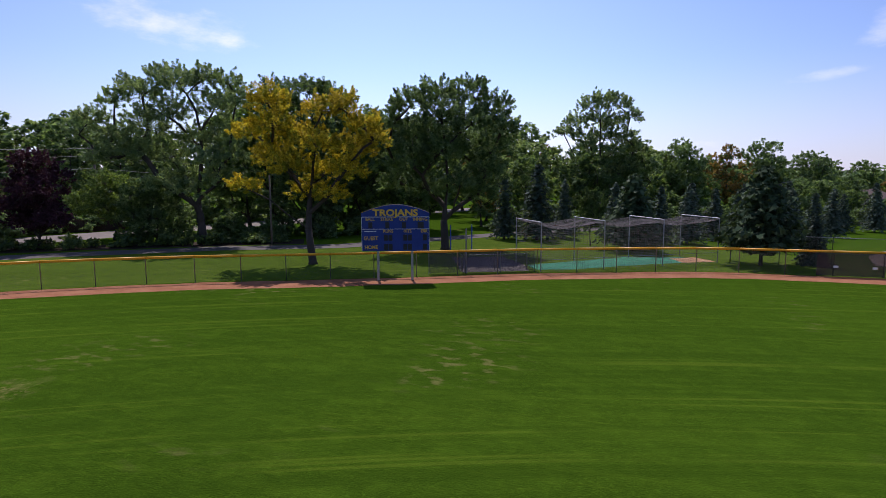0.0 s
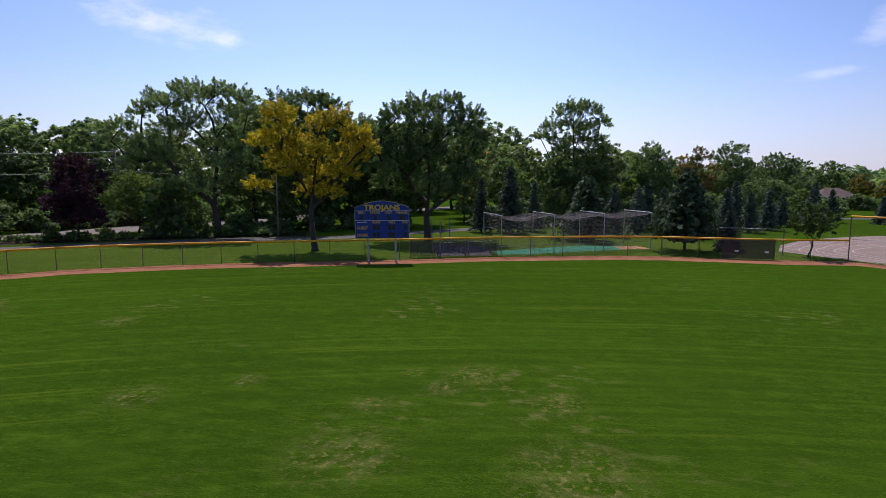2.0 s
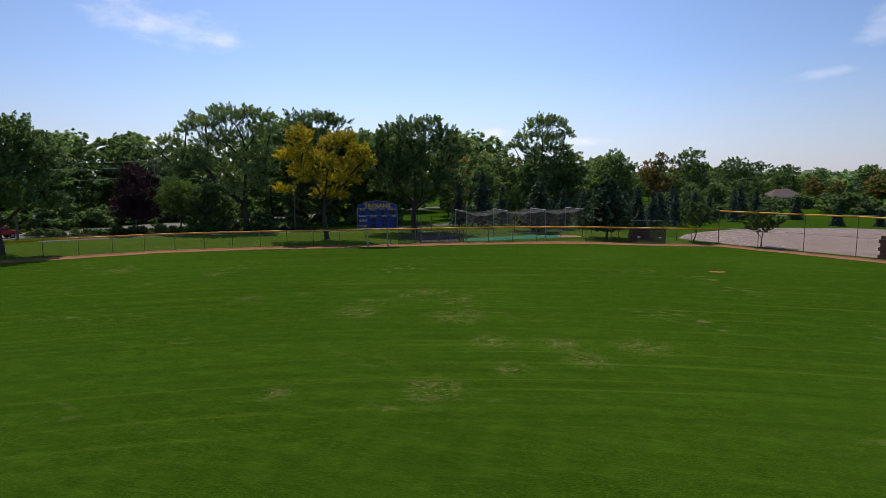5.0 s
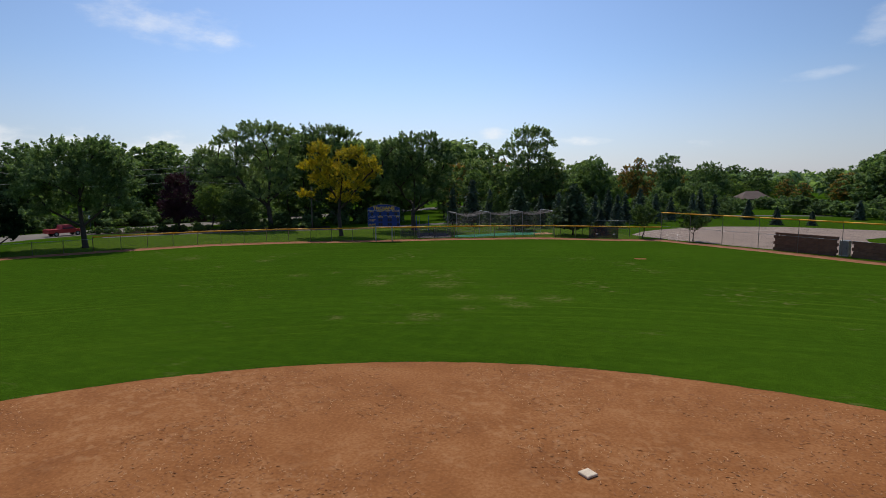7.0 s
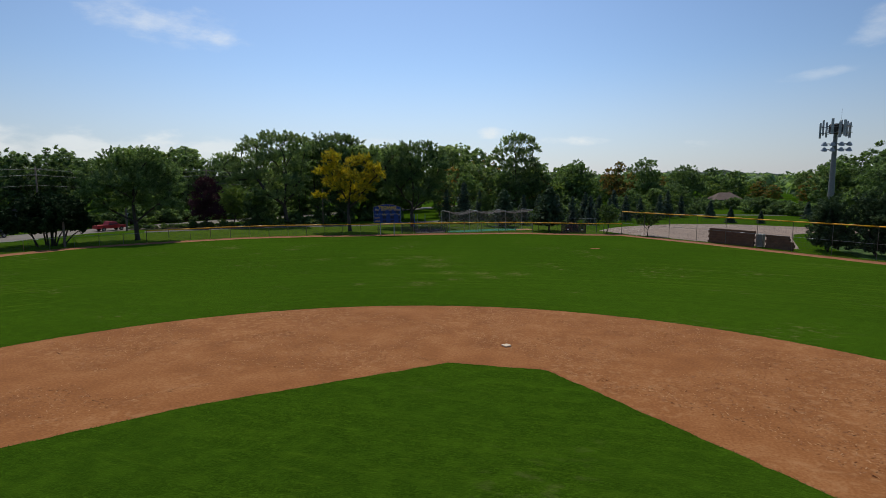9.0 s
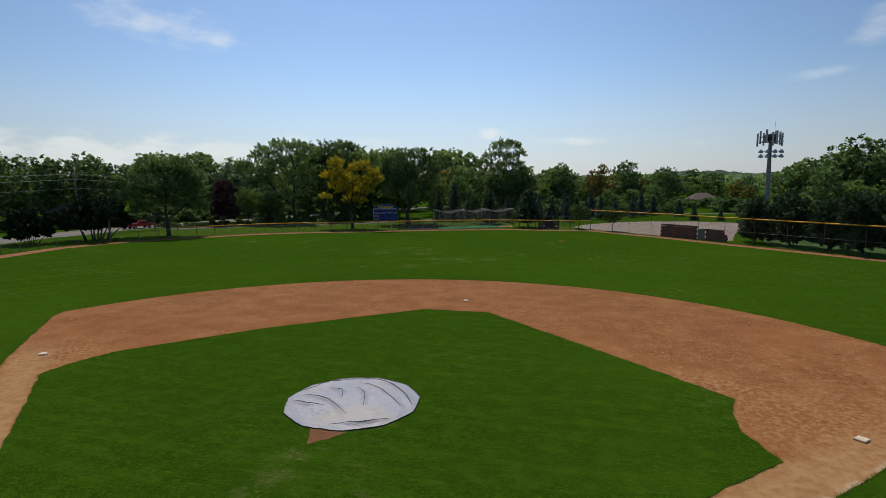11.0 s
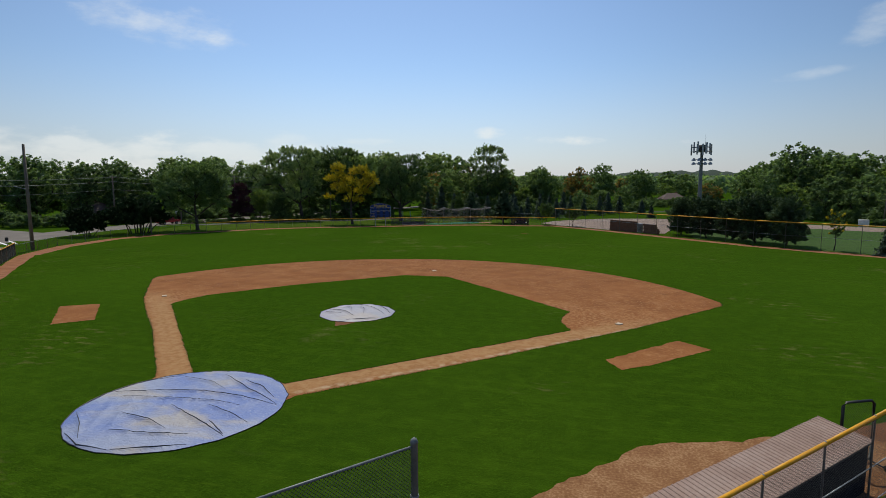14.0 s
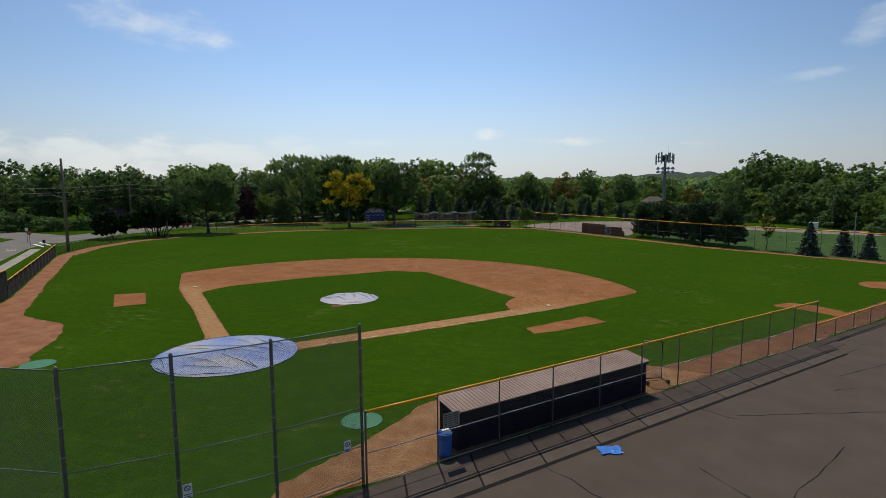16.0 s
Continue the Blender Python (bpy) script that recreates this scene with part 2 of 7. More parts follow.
BALD = [(-10.3, 55.5, 1.0), (-11.0, 55.9, 0.4), (-15.6, 53.6, 0.6), (-3.0, 62.8, 1.1), (-5.2, 60.2, 0.9), (-12.4, 66.1, 1.4), (-8.1, 58.4, 0.7), (-6.5, 62.3, 1.0), (-18.7, 68.8, 0.6), (-16.9, 70.7, 0.6),
        (-18.4, 71.8, 0.4), (-23.7, 69.5, 0.5), (-26.3, 67.2, 0.8), (-35.0, 74.7, 0.9), (-13.2, 70.3, 0.8), (-16.2, 72.1, 1.0), (-44.2, 74.3, 1.4), (-18.1, 65.6, 1.3), (-9.5, 61.8, 1.0)]
GRASS = turf_material("outfield_grass", (0.0300, 0.067, 0.0042), (0.135, 0.125, 0.040), 0.36, -16, 0.7, BALD)
LAWN = turf_material("park_lawn", (0.055, 0.092, 0.013), (0.16, 0.16, 0.05), 0.2, 40, 0.7)
INFIELD = turf_material("infield_grass", (0.028, 0.064, 0.0040), (0.11, 0.11, 0.035), 0.12, 60, 0.3, [(0.2, 12.9, 0.5), (0.25, 11.6, 0.6), (0.1, 10.3, 0.5)])
SPORT_TURF = turf_material("practice_turf", (0.055, 0.095, 0.040), (0.13, 0.14, 0.07), 0.5, 30, 0.4)
DIRT = material("infield_clay", (0.255, 0.098, 0.032), 0.95, dark=(0.17, 0.062, 0.021), light=(0.35, 0.158, 0.064), scale=0.5, fine=9, bump=0.02, grain=0.5, amount=1.0, spec=0.1)


def clay_material():
    """Raked clay, worn pale along the two base paths and speckled with dry chips."""
    mat = DIRT.copy()
    mat.name = "infield_clay_with_paths"
    n, l = mat.node_tree.nodes, mat.node_tree.links
    b = next(k for k in n if k.type == "BSDF_PRINCIPLED")
    under = b.inputs["Base Color"].links[0].from_socket
    coord = n.new("ShaderNodeTexCoord")
    sep = n.new("ShaderNodeSeparateXYZ")
    l.new(coord.outputs["Object"], sep.inputs[0])

    def m(op, a, c=None, e=None):
        k = n.new("ShaderNodeMath")
        k.operation = op
        for i, v in enumerate((a, c, e)):
            if isinstance(v, (int, float)):
                k.inputs[i].default_value = v
            elif v is not None:
                l.new(v, k.inputs[i])
        return k.outputs[0]

    def noise_of(scale, detail=5, distort=0.0):
        t = n.new("ShaderNodeTexNoise")
        t.inputs["Scale"].default_value, t.inputs["Detail"].default_value, t.inputs["Distortion"].default_value = scale, detail, distort
        l.new(coord.outputs["Object"], t.inputs["Vector"])
        return t.outputs[0]

    def ranged(v, a, c):
        r = n.new("ShaderNodeMapRange")
        r.interpolation_type = "SMOOTHSTEP"
        l.new(v, r.inputs[0])
        r.inputs[1].default_value, r.inputs[2].default_value = a, c
        return r.outputs[0]

    def mix(f, a, colour):
        k = n.new("ShaderNodeMix")
        k.data_type = "RGBA"
        l.new(f, k.inputs[0]), l.new(a, k.inputs[6])
        k.inputs[7].default_value = (*colour, 1)
        return k.outputs[2]

    wobble = m("MULTIPLY", m("SUBTRACT", noise_of(0.9), 0.5), 2.0)
    off = m("ADD", m("ABSOLUTE", m("ADD", m("SUBTRACT", m("ABSOLUTE", sep.outputs[0]), sep.outputs[1]), -0.55)), wobble)
    line = m("MULTIPLY", ranged(off, 2.1, 0.5), ranged(m("ADD", sep.outputs[1], m("MULTIPLY", wobble, 3.0)), 23.0, 16.0))
    line = m("MULTIPLY", line, m("MULTIPLY_ADD", ranged(noise_of(2.4, 9, 0.2), 0.36, 0.64), 0.5, 0.5))
    out = mix(m("MULTIPLY", line, 0.8), under, (0.40, 0.235, 0.105))
    # chalk trodden into the outer edge of the first base path
    chalk = m("ABSOLUTE", m("ADD", m("SUBTRACT", m("SUBTRACT", sep.outputs[0], sep.outputs[1]), 1.95), m("MULTIPLY", wobble, 0.25)))
    chalk = m("MULTIPLY", m("MULTIPLY", ranged(chalk, 0.5, 0.05), ranged(noise_of(1.8, 8), 0.38, 0.62)), ranged(sep.outputs[1], 22.0, 18.0))
    out = mix(m("MULTIPLY", chalk, 0.55), out, (0.56, 0.44, 0.28))
    scuff = m("MULTIPLY", ranged(noise_of(0.16, 4), 0.42, 0.58), ranged(noise_of(2.6, 8, 0.5), 0.48, 0.68))
    out = mix(m("MULTIPLY", scuff, 0.4), out, (0.40, 0.205, 0.095))
    # rubbed pale where players run and slide round first and third base
    for bx, by, reach in ((18.6, 20.6, 6.5), (-18.6, 19.4, 4.5), (15.0, 24.0, 3.0)):
        d = n.new("ShaderNodeVectorMath")
        d.operation = "DISTANCE"
        l.new(coord.outputs["Object"], d.inputs[0])
        d.inputs[1].default_value = (bx, by, 0)
        near = ranged(m("ADD", d.outputs["Value"], m("MULTIPLY", wobble, 2.0)), reach, reach * 0.2)
        out = mix(m("MULTIPLY", m("MULTIPLY", near, ranged(noise_of(4.0, 9, 0.4), 0.42, 0.66)), 0.5), out, (0.45, 0.25, 0.12))
    out = mix(m("MULTIPLY", ranged(noise_of(11, 4, 0.5), 0.62, 0.74), 0.28), out, (0.45, 0.26, 0.12))
    out = mix(m("MULTIPLY", ranged(noise_of(9, 3, 0.5), 0.40, 0.28), 0.2), out, (0.15, 0.058, 0.022))
    l.new(out, b.inputs["Base Color"])
    return mat


CLAY = clay_material()
PALE_DIRT = material("dry_clay", (0.38, 0.21, 0.105), 0.95, dark=(0.27, 0.125, 0.058), light=(0.49, 0.31, 0.175), scale=1.6, fine=6, bump=0.1, amount=1.9, spec=0.1)
EARTH = material("dugout_earth", (0.255, 0.125, 0.056), 0.95, dark=(0.18, 0.080, 0.034), light=(0.37, 0.215, 0.11), scale=1.1, fine=10, bump=0.08, grain=0.62, amount=1.5, spec=0.1)
# track dirt made darker: lens falloff at the side is put into its colour
SIDE_DIRT = material("side_strip_dirt", (0.18, 0.080, 0.038), 0.95, dark=(0.13, 0.055, 0.026), light=(0.24, 0.125, 0.065), scale=0.8, fine=12, bump=0.06, amount=1.1, spec=0.1)
TRACK_DIRT = material("warning_track", (0.27, 0.115, 0.057), 0.95, dark=(0.20, 0.08, 0.038), light=(0.35, 0.17, 0.09), scale=0.8, fine=7, bump=0.05, amount=1.2, spec=0.1)
ASPHALT = material("asphalt", (0.092, 0.067, 0.053), 0.95, dark=(0.074, 0.053, 0.042), light=(0.112, 0.084, 0.068), scale=0.5, fine=24, bump=0.03, amount=0.9, spec=0.1)
SLAB = material("pavement_slab", (0.094, 0.070, 0.056), 0.95, dark=(0.074, 0.054, 0.043), light=(0.116, 0.088, 0.072), scale=1.2, fine=30, bump=0.03, obj=0.2, spec=0.1)
ROAD = material("road_asphalt", (0.19, 0.165, 0.145), 0.95, scale=0.3, fine=20, bump=0.03, spec=0.1)
CONCRETE = material("concrete", (0.33, 0.29, 0.24), 0.95, spec=0.1, scale=0.8, fine=30, bump=0.03)
TRACK_GREY = material("running_track", (0.26, 0.195, 0.16), 0.95, scale=0.3, fine=12, amount=0.9, spec=0.1)
WHITE = material("white_paint", (0.78, 0.77, 0.74), 0.7, scale=2, fine=20, dark=(0.6, 0.58, 0.54))
SEAL = material("crack_seal", (0.020, 0.018, 0.017), 0.95, scale=2, fine=30, spec=0.05)
YELLOW_CAP = material("yellow_fence_cap", (0.74, 0.34, 0.006), 0.45, dark=(0.58, 0.25, 0.005), light=(0.86, 0.44, 0.012), scale=1.5, fine=25)
GALV = material("galvanised_steel", (0.34, 0.35, 0.36), 0.45, 0.7, scale=6, fine=40)
GALV_DARK = material("weathered_steel", (0.19, 0.20, 0.20), 0.6, 0.3, scale=6, fine=40)
WIRE = material("fence_wire", (0.045, 0.048, 0.045), 0.7, 0.0, scale=2, fine=10)
SCREEN_GREEN = material("grey_green_windscreen", (0.12, 0.135, 0.105), 0.95, spec=0.1, scale=1.0, fine=60, bump=0.02, translucent=0.45)
BLUE_PANEL = material("blue_scoreboard_paint", (0.012, 0.036, 0.21), 0.6, dark=(0.009, 0.027, 0.16), light=(0.017, 0.046, 0.26), scale=1.2, fine=20)
GOLD = material("gold_lettering", (0.72, 0.42, 0.045), 0.6, scale=3, fine=20)
BLACK_GLASS = material("dark_display", (0.012, 0.013, 0.02), 0.35, scale=3, fine=30)
BASE_WHITE = material("white_rubber", (0.62, 0.50, 0.37), 0.8, scale=6, fine=40, dark=(0.48, 0.34, 0.23), spec=0.2)


def tarp_material(name, colour, tint, stain):
    """Coated sheet: thin washed-out patches, dried mud and a crinkled, shiny skin."""
    mat = bpy.data.materials.new(name)
    n, l = nodes_of(mat)
    out, b = n.new("ShaderNodeOutputMaterial"), n.new("ShaderNodeBsdfPrincipled")
    b.inputs["Roughness"].default_value, b.inputs["Specular IOR Level"].default_value = 0.5, 0.4
    coord = n.new("ShaderNodeTexCoord")

    def noise_of(scale, detail, distort, stretch=1.0):
        m = n.new("ShaderNodeMapping")
        m.inputs["Scale"].default_value = (1, stretch, 1)
        l.new(coord.outputs["Object"], m.inputs[0])
        t = n.new("ShaderNodeTexNoise")
        t.inputs["Scale"].default_value, t.inputs["Detail"].default_value, t.inputs["Distortion"].default_value = scale, detail, distort
        l.new(m.outputs[0], t.inputs["Vector"])
        return t.outputs[0]

    def ramped(v, lo, hi, a, c):
        r = n.new("ShaderNodeMapRange")
        r.interpolation_type = "SMOOTHSTEP"
        l.new(v, r.inputs[0])
        r.inputs[1].default_value, r.inputs[2].default_value = lo, hi
        m = n.new("ShaderNodeMix")
        m.data_type = "RGBA"
        l.new(r.outputs[0], m.inputs[0])
        for k, val in ((6, a), (7, c)):
            if isinstance(val, tuple):
                m.inputs[k].default_value = (*val, 1)
            else:
                l.new(val, m.inputs[k])
        return m.outputs[2]

    base = ramped(noise_of(0.24, 5, 1.0), 0.40, 0.60, tint, colour)
    base = ramped(noise_of(0.22, 6, 0.6, 2.0), 0.48, 0.62, base, stain)
    base = ramped(noise_of(5, 6, 1.5), 0.55, 0.75, base, tuple(c * 1.2 for c in colour))
    l.new(base, b.inputs["Base Color"])
    bp = n.new("ShaderNodeBump")
    bp.inputs["Strength"].default_value, bp.inputs["Distance"].default_value = 0.8, 0.05
    l.new(noise_of(2.2, 8, 2.2, 1.8), bp.inputs["Height"])
    l.new(bp.outputs[0], b.inputs["Normal"])
    l.new(b.outputs[0], out.inputs[0])
    return mat


TARP_SILVER = tarp_material("silver_tarpaulin", (0.37, 0.34, 0.38), (0.32, 0.31, 0.36), (0.38, 0.33, 0.32))
TARP_BLUE = tarp_material("blue_silver_tarpaulin", (0.25, 0.28, 0.41), (0.13, 0.185, 0.42), (0.34, 0.31, 0.31))
TARP_EDGE = material("black_tarp_hem", (0.02, 0.02, 0.025), 0.6)
GREEN_MAT = material("green_rubber_mat", (0.045, 0.17, 0.085), 0.8, scale=2, fine=20)
CAGE_TURF = material("green_cage_turf", (0.045, 0.19, 0.11), 0.95, scale=0.8, fine=20, dark=(0.035, 0.13, 0.08), spec=0.1)
BARK = material("bark", (0.060, 0.048, 0.039), 0.95, scale=3, fine=25, bump=0.08)
POLE_WOOD = material("weathered_pole", (0.17, 0.135, 0.105), 0.9, scale=2, fine=30, bump=0.04)
BROWN_WALL = material("brown_block_wall", (0.17, 0.092, 0.058), 0.9, scale=1.5, fine=18, bump=0.04, obj=0.2)
ROOF_METAL = material("weathered_roof_metal", (0.36, 0.25, 0.205), 0.7, 0.0, scale=0.9, fine=12, dark=(0.27, 0.18, 0.145), light=(0.44, 0.33, 0.28), spec=0.1)
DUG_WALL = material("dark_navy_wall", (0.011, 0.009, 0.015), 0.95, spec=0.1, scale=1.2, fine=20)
BLUE_BIN = material("blue_plastic", (0.03, 0.16, 0.55), 0.45, scale=3, fine=20)
BLACK = material("black_steel", (0.015, 0.015, 0.016), 0.5, scale=4, fine=30)
NET = material("cage_netting", (0.17, 0.145, 0.14), 0.9, scale=1, fine=10)
BLUE_STEEL = material("blue_painted_post", (0.03, 0.09, 0.42), 0.5, scale=3, fine=20)


LEAF_GAIN = 2.25


def leaf_material(name, colour, spread=1.0, translucent=0.45, gloss=0.12):
    colour = tuple(c * LEAF_GAIN for c in colour)
    d = tuple(c * 0.45 for c in colour)
    li = (min(1, colour[0] * 1.75), min(1, colour[1] * 1.6), colour[2] * 1.5)
    return material(name, colour, 0.6, dark=d, light=li, scale=0.35, fine=3.0, island=0.30 * spread, obj=0.16, translucent=translucent, spec=gloss)


LEAF = leaf_material("leaf_green", (0.050, 0.080, 0.030))
LEAF_GREY = leaf_material("leaf_grey_green", (0.098, 0.132, 0.064))
LEAF_DARK = leaf_material("leaf_dark_green", (0.048, 0.077, 0.033), translucent=0.42)
LEAF_LIGHT = leaf_material("leaf_light_green", (0.082, 0.118, 0.032))
LEAF_YELLOW = leaf_material("leaf_yellow", (0.27, 0.22, 0.022), 1.0)
LEAF_OLIVE = leaf_material("leaf_olive_yellow", (0.15, 0.15, 0.018), 1.0)
LEAF_PURPLE = leaf_material("leaf_purple", (0.035, 0.014, 0.022), 0.9, 0.15)
LEAF_BROWN = leaf_material("leaf_rusty_olive", (0.11, 0.075, 0.026))
NEEDLE = leaf_material("needles", (0.026, 0.042, 0.021), 0.9, 0.15, 0.05)
NEEDLE_BLUE = leaf_material("blue_green_needles", (0.030, 0.044, 0.032), 0.9, 0.15, 0.05)
LEAF_HERO = leaf_material("leaf_silver_green", (0.092, 0.126, 0.062), translucent=0.45)
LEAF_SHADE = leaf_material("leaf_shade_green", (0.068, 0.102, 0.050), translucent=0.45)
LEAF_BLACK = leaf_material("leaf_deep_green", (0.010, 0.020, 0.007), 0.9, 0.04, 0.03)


# ---- mesh helpers ----
class Shape:
    """Vertices and faces, gathered piece by piece."""

    def __init__(self):
        self.v, self.f = [], []

    def add(self, verts, faces):
        k = len(self.v)
        self.v.extend(tuple(p) for p in verts)
        self.f.extend(tuple(k + i for i in face) for face in faces)
        return self

    def box(self, centre, size, turn=0.0, chamfer=0.0):
        cx, cy, cz = centre
        hx, hy, hz = (s / 2 for s in size)
        c, s = math.cos(turn), math.sin(turn)
        pts = []
        if chamfer:
            ch = min(chamfer, hx * 0.45, hy * 0.45, hz * 0.45)
            rings = [(-hz, ch), (-hz + ch, 0), (hz - ch, 0), (hz, ch)]
            for z, inset in rings:
                for sx, sy in ((-1, -1), (1, -1), (1, 1), (-1, 1)):
                    x, y = sx * (hx - inset), sy * (hy - inset)
                    pts.append((cx + x * c - y * s, cy + x * s + y * c, cz + z))
            faces = [(3, 2, 1, 0), (12, 13, 14, 15)]
            for r in range(3):
                for i in range(4):
                    j = (i + 1) % 4
                    faces.append((r * 4 + i, r * 4 + j, r * 4 + 4 + j, r * 4 + 4 + i))
            return self.add(pts, faces)
        for z in (-hz, hz):
            for x, y in ((-hx, -hy), (hx, -hy), (hx, hy), (-hx, hy)):
                pts.append((cx + x * c - y * s, cy + x * s + y * c, cz + z))
        return self.add(pts, [(3, 2, 1, 0), (4, 5, 6, 7), (0, 1, 5, 4), (1, 2, 6, 5), (2, 3, 7, 6), (3, 0, 4, 7)])

    def tube(self, path, radii, n=8, caps=True):
        path = [Vector(p) for p in path]
        if not hasattr(radii, "__len__"):
            radii = [radii] * len(path)
        radii = [float(q) for q in radii]
        rings = []
        for i, p in enumerate(path):
            d = (path[min(i + 1, len(path) - 1)] - path[max(i - 1, 0)]).normalized()
            a = d.cross(Vector((0, 0, 1)) if abs(d.z) < 0.95 else Vector((1, 0, 0))).normalized()
            b = d.cross(a)
            rings.append([p + radii[i] * (a * math.cos(2 * math.pi * k / n) + b * math.sin(2 * math.pi * k / n)) for k in range(n)])
        faces = []
        for i in range(len(rings) - 1):
            for k in range(n):
                j = (k + 1) % n
                faces.append((i * n + k, i * n + j, (i + 1) * n + j, (i + 1) * n + k))
        if caps:
            faces += [tuple(range(n))[::-1], tuple((len(rings) - 1) * n + k for k in range(n))]
        return self.add([q for r in rings for q in r], faces)

    def lathe(self, centre, profile, n=24, turn=0.0):
        """profile: (radius, z) from the bottom up."""
        cx, cy, cz = centre
        pts = [(cx + r * math.cos(2 * math.pi * k / n + turn), cy + r * math.sin(2 * math.pi * k / n + turn), cz + z) for r, z in profile for k in range(n)]
        faces = []
        for i in range(len(profile) - 1):
            for k in range(n):
                j = (k + 1) % n
                faces.append((i * n + k, i * n + j, (i + 1) * n + j, (i + 1) * n + k))
        faces += [tuple(range(n))[::-1], tuple((len(profile) - 1) * n + k for k in range(n))]
        return self.add(pts, faces)

    def mesh(self, name, mat=None, smooth=False):
        me = bpy.data.meshes.new(name)
        me.from_pydata(self.v, [], self.f)
        if smooth:
            me.polygons.foreach_set("use_smooth", [True] * len(me.polygons))
        if mat:
            me.materials.append(mat)
        me.update()
        return me


def part(name, shape, mat, parent=None, label="", smooth=False, at=None):
    me = shape if isinstance(shape, bpy.types.Mesh) else shape.mesh(name, mat, smooth)
    ob = new(name, me)
    if parent is not None:
        ob.parent = parent
    if at is not None:
        ob.matrix_basis = at
    if label:
        ob["label"] = label
    return ob


def thing(name, label, category, at=None, group="", kind=""):
    ob = new(name)
    ob.empty_display_size = 0.2
    if at is not None:
        ob.matrix_basis = at
    return tagged(ob, label, category, group, kind)


def setting(name, shape, mat, label, category, smooth=False):
    return tagged(part(name, shape, mat, smooth=smooth), label, category, kind="structure")


def flat(points, z, thick=0.0):
    """A flat polygon; with thickness it gets a rim."""
    s = Shape()
    s.add([(x, y, z) for x, y in points], [tuple(range(len(points)))])
    if thick:
        k = len(points)
        s.add([(x, y, z) for x, y in points] + [(x, y, z - thick) for x, y in points], [(i, k + i, k + (i + 1) % k, (i + 1) % k) for i in range(k)])
    return s


def dense(points, step=1.0, closed=True):
    out = []
    n = len(points)
    for i in range(n if closed else n - 1):
        a, b = Vector(points[i]), Vector(points[(i + 1) % n])
        m = max(1, int((b - a).length / step))
        out += [tuple(a.lerp(b, k / m)) for k in range(m)]
    if not closed:
        out.append(tuple(points[-1]))
    return out


def ragged(points, step=0.35, size=0.12, freq=0.9, closed=True):
    """An outline with the uneven edge of worn turf."""
    pts = dense(points, step, closed)
    out = []
    for i, (x, y) in enumerate(pts):
        p, q = pts[i - 1], pts[(i + 1) % len(pts)]
        d = Vector((q[0] - p[0], q[1] - p[1]))
        nrm = Vector((-d.y, d.x)).normalized() if d.length > 1e-6 else Vector((0, 0))
        k = noise.noise(Vector((x * freq, y * freq, 3.1))) + 0.6 * noise.noise(Vector((x * 3.1, y * 3.1, 7.7)))
        out.append((x + nrm.x * k * size, y + nrm.y * k * size))
    return out


def offset_line(points, d):
    out = []
    for i, (x, y) in enumerate(points):
        p, q = points[max(i - 1, 0)], points[min(i + 1, len(points) - 1)]
        t = Vector((q[0] - p[0], q[1] - p[1])).normalized()
        out.append((x - t.y * d, y + t.x * d))
    return out


def strip(points, left, right, z, step=3.0, rag=0.0):
    """A band along a line, from `left` metres on its left to `right` on its right."""
    pts = dense(points, step, closed=False)
    a, b = offset_line(pts, left), offset_line(pts, -right)
    if rag:
        a = [(x + rag * noise.noise(Vector((x * 0.8, y * 0.8, 1))), y + rag * noise.noise(Vector((x * 0.8, y * 0.8, 5)))) for x, y in a]
        b = [(x + rag * noise.noise(Vector((x * 0.8, y * 0.8, 2))), y + rag * noise.noise(Vector((x * 0.8, y * 0.8, 6)))) for x, y in b]
    s = Shape()
    n = len(pts)
    s.add([(x, y, z) for x, y in a] + [(x, y, z) for x, y in b], [(i, n + i, n + i + 1, i + 1) for i in range(n - 1)])
    return s


def lettering(text, size, mat, parent, at, name="lettering", squeeze=1.0, depth=0.012, bold=0.0):
    curve = bpy.data.curves.new(name, "FONT")
    curve.body, curve.size, curve.align_x, curve.align_y = text, size, "CENTER", "CENTER"
    curve.extrude, curve.offset, curve.resolution_u = depth, bold, 3
    tmp = new("tmp_text", curve)
    me = bpy.data.meshes.new_from_object(tmp)
    bpy.data.objects.remove(tmp)
    me.materials.clear()
    me.materials.append(mat)
    return part(name, me, mat, parent, at=at @ Matrix.Diagonal((squeeze, 1, 1, 1)))


def quads_mesh(name, v, mat):
    """A mesh of loose faces from an array (n, corners, 3)."""
    n, k = v.shape[:2]
    me = bpy.data.meshes.new(name)
    me.vertices.add(k * n)
    me.vertices.foreach_set("co", np.ascontiguousarray(v, dtype=np.float32).ravel())
    me.loops.add(k * n)
    me.loops.foreach_set("vertex_index", np.arange(k * n, dtype=np.int32))
    me.polygons.add(n)
    me.polygons.foreach_set("loop_start", np.arange(0, k * n, k, dtype=np.int32))
    me.materials.append(mat)
    me.update(calc_edges=True)
    me.validate()
    return me


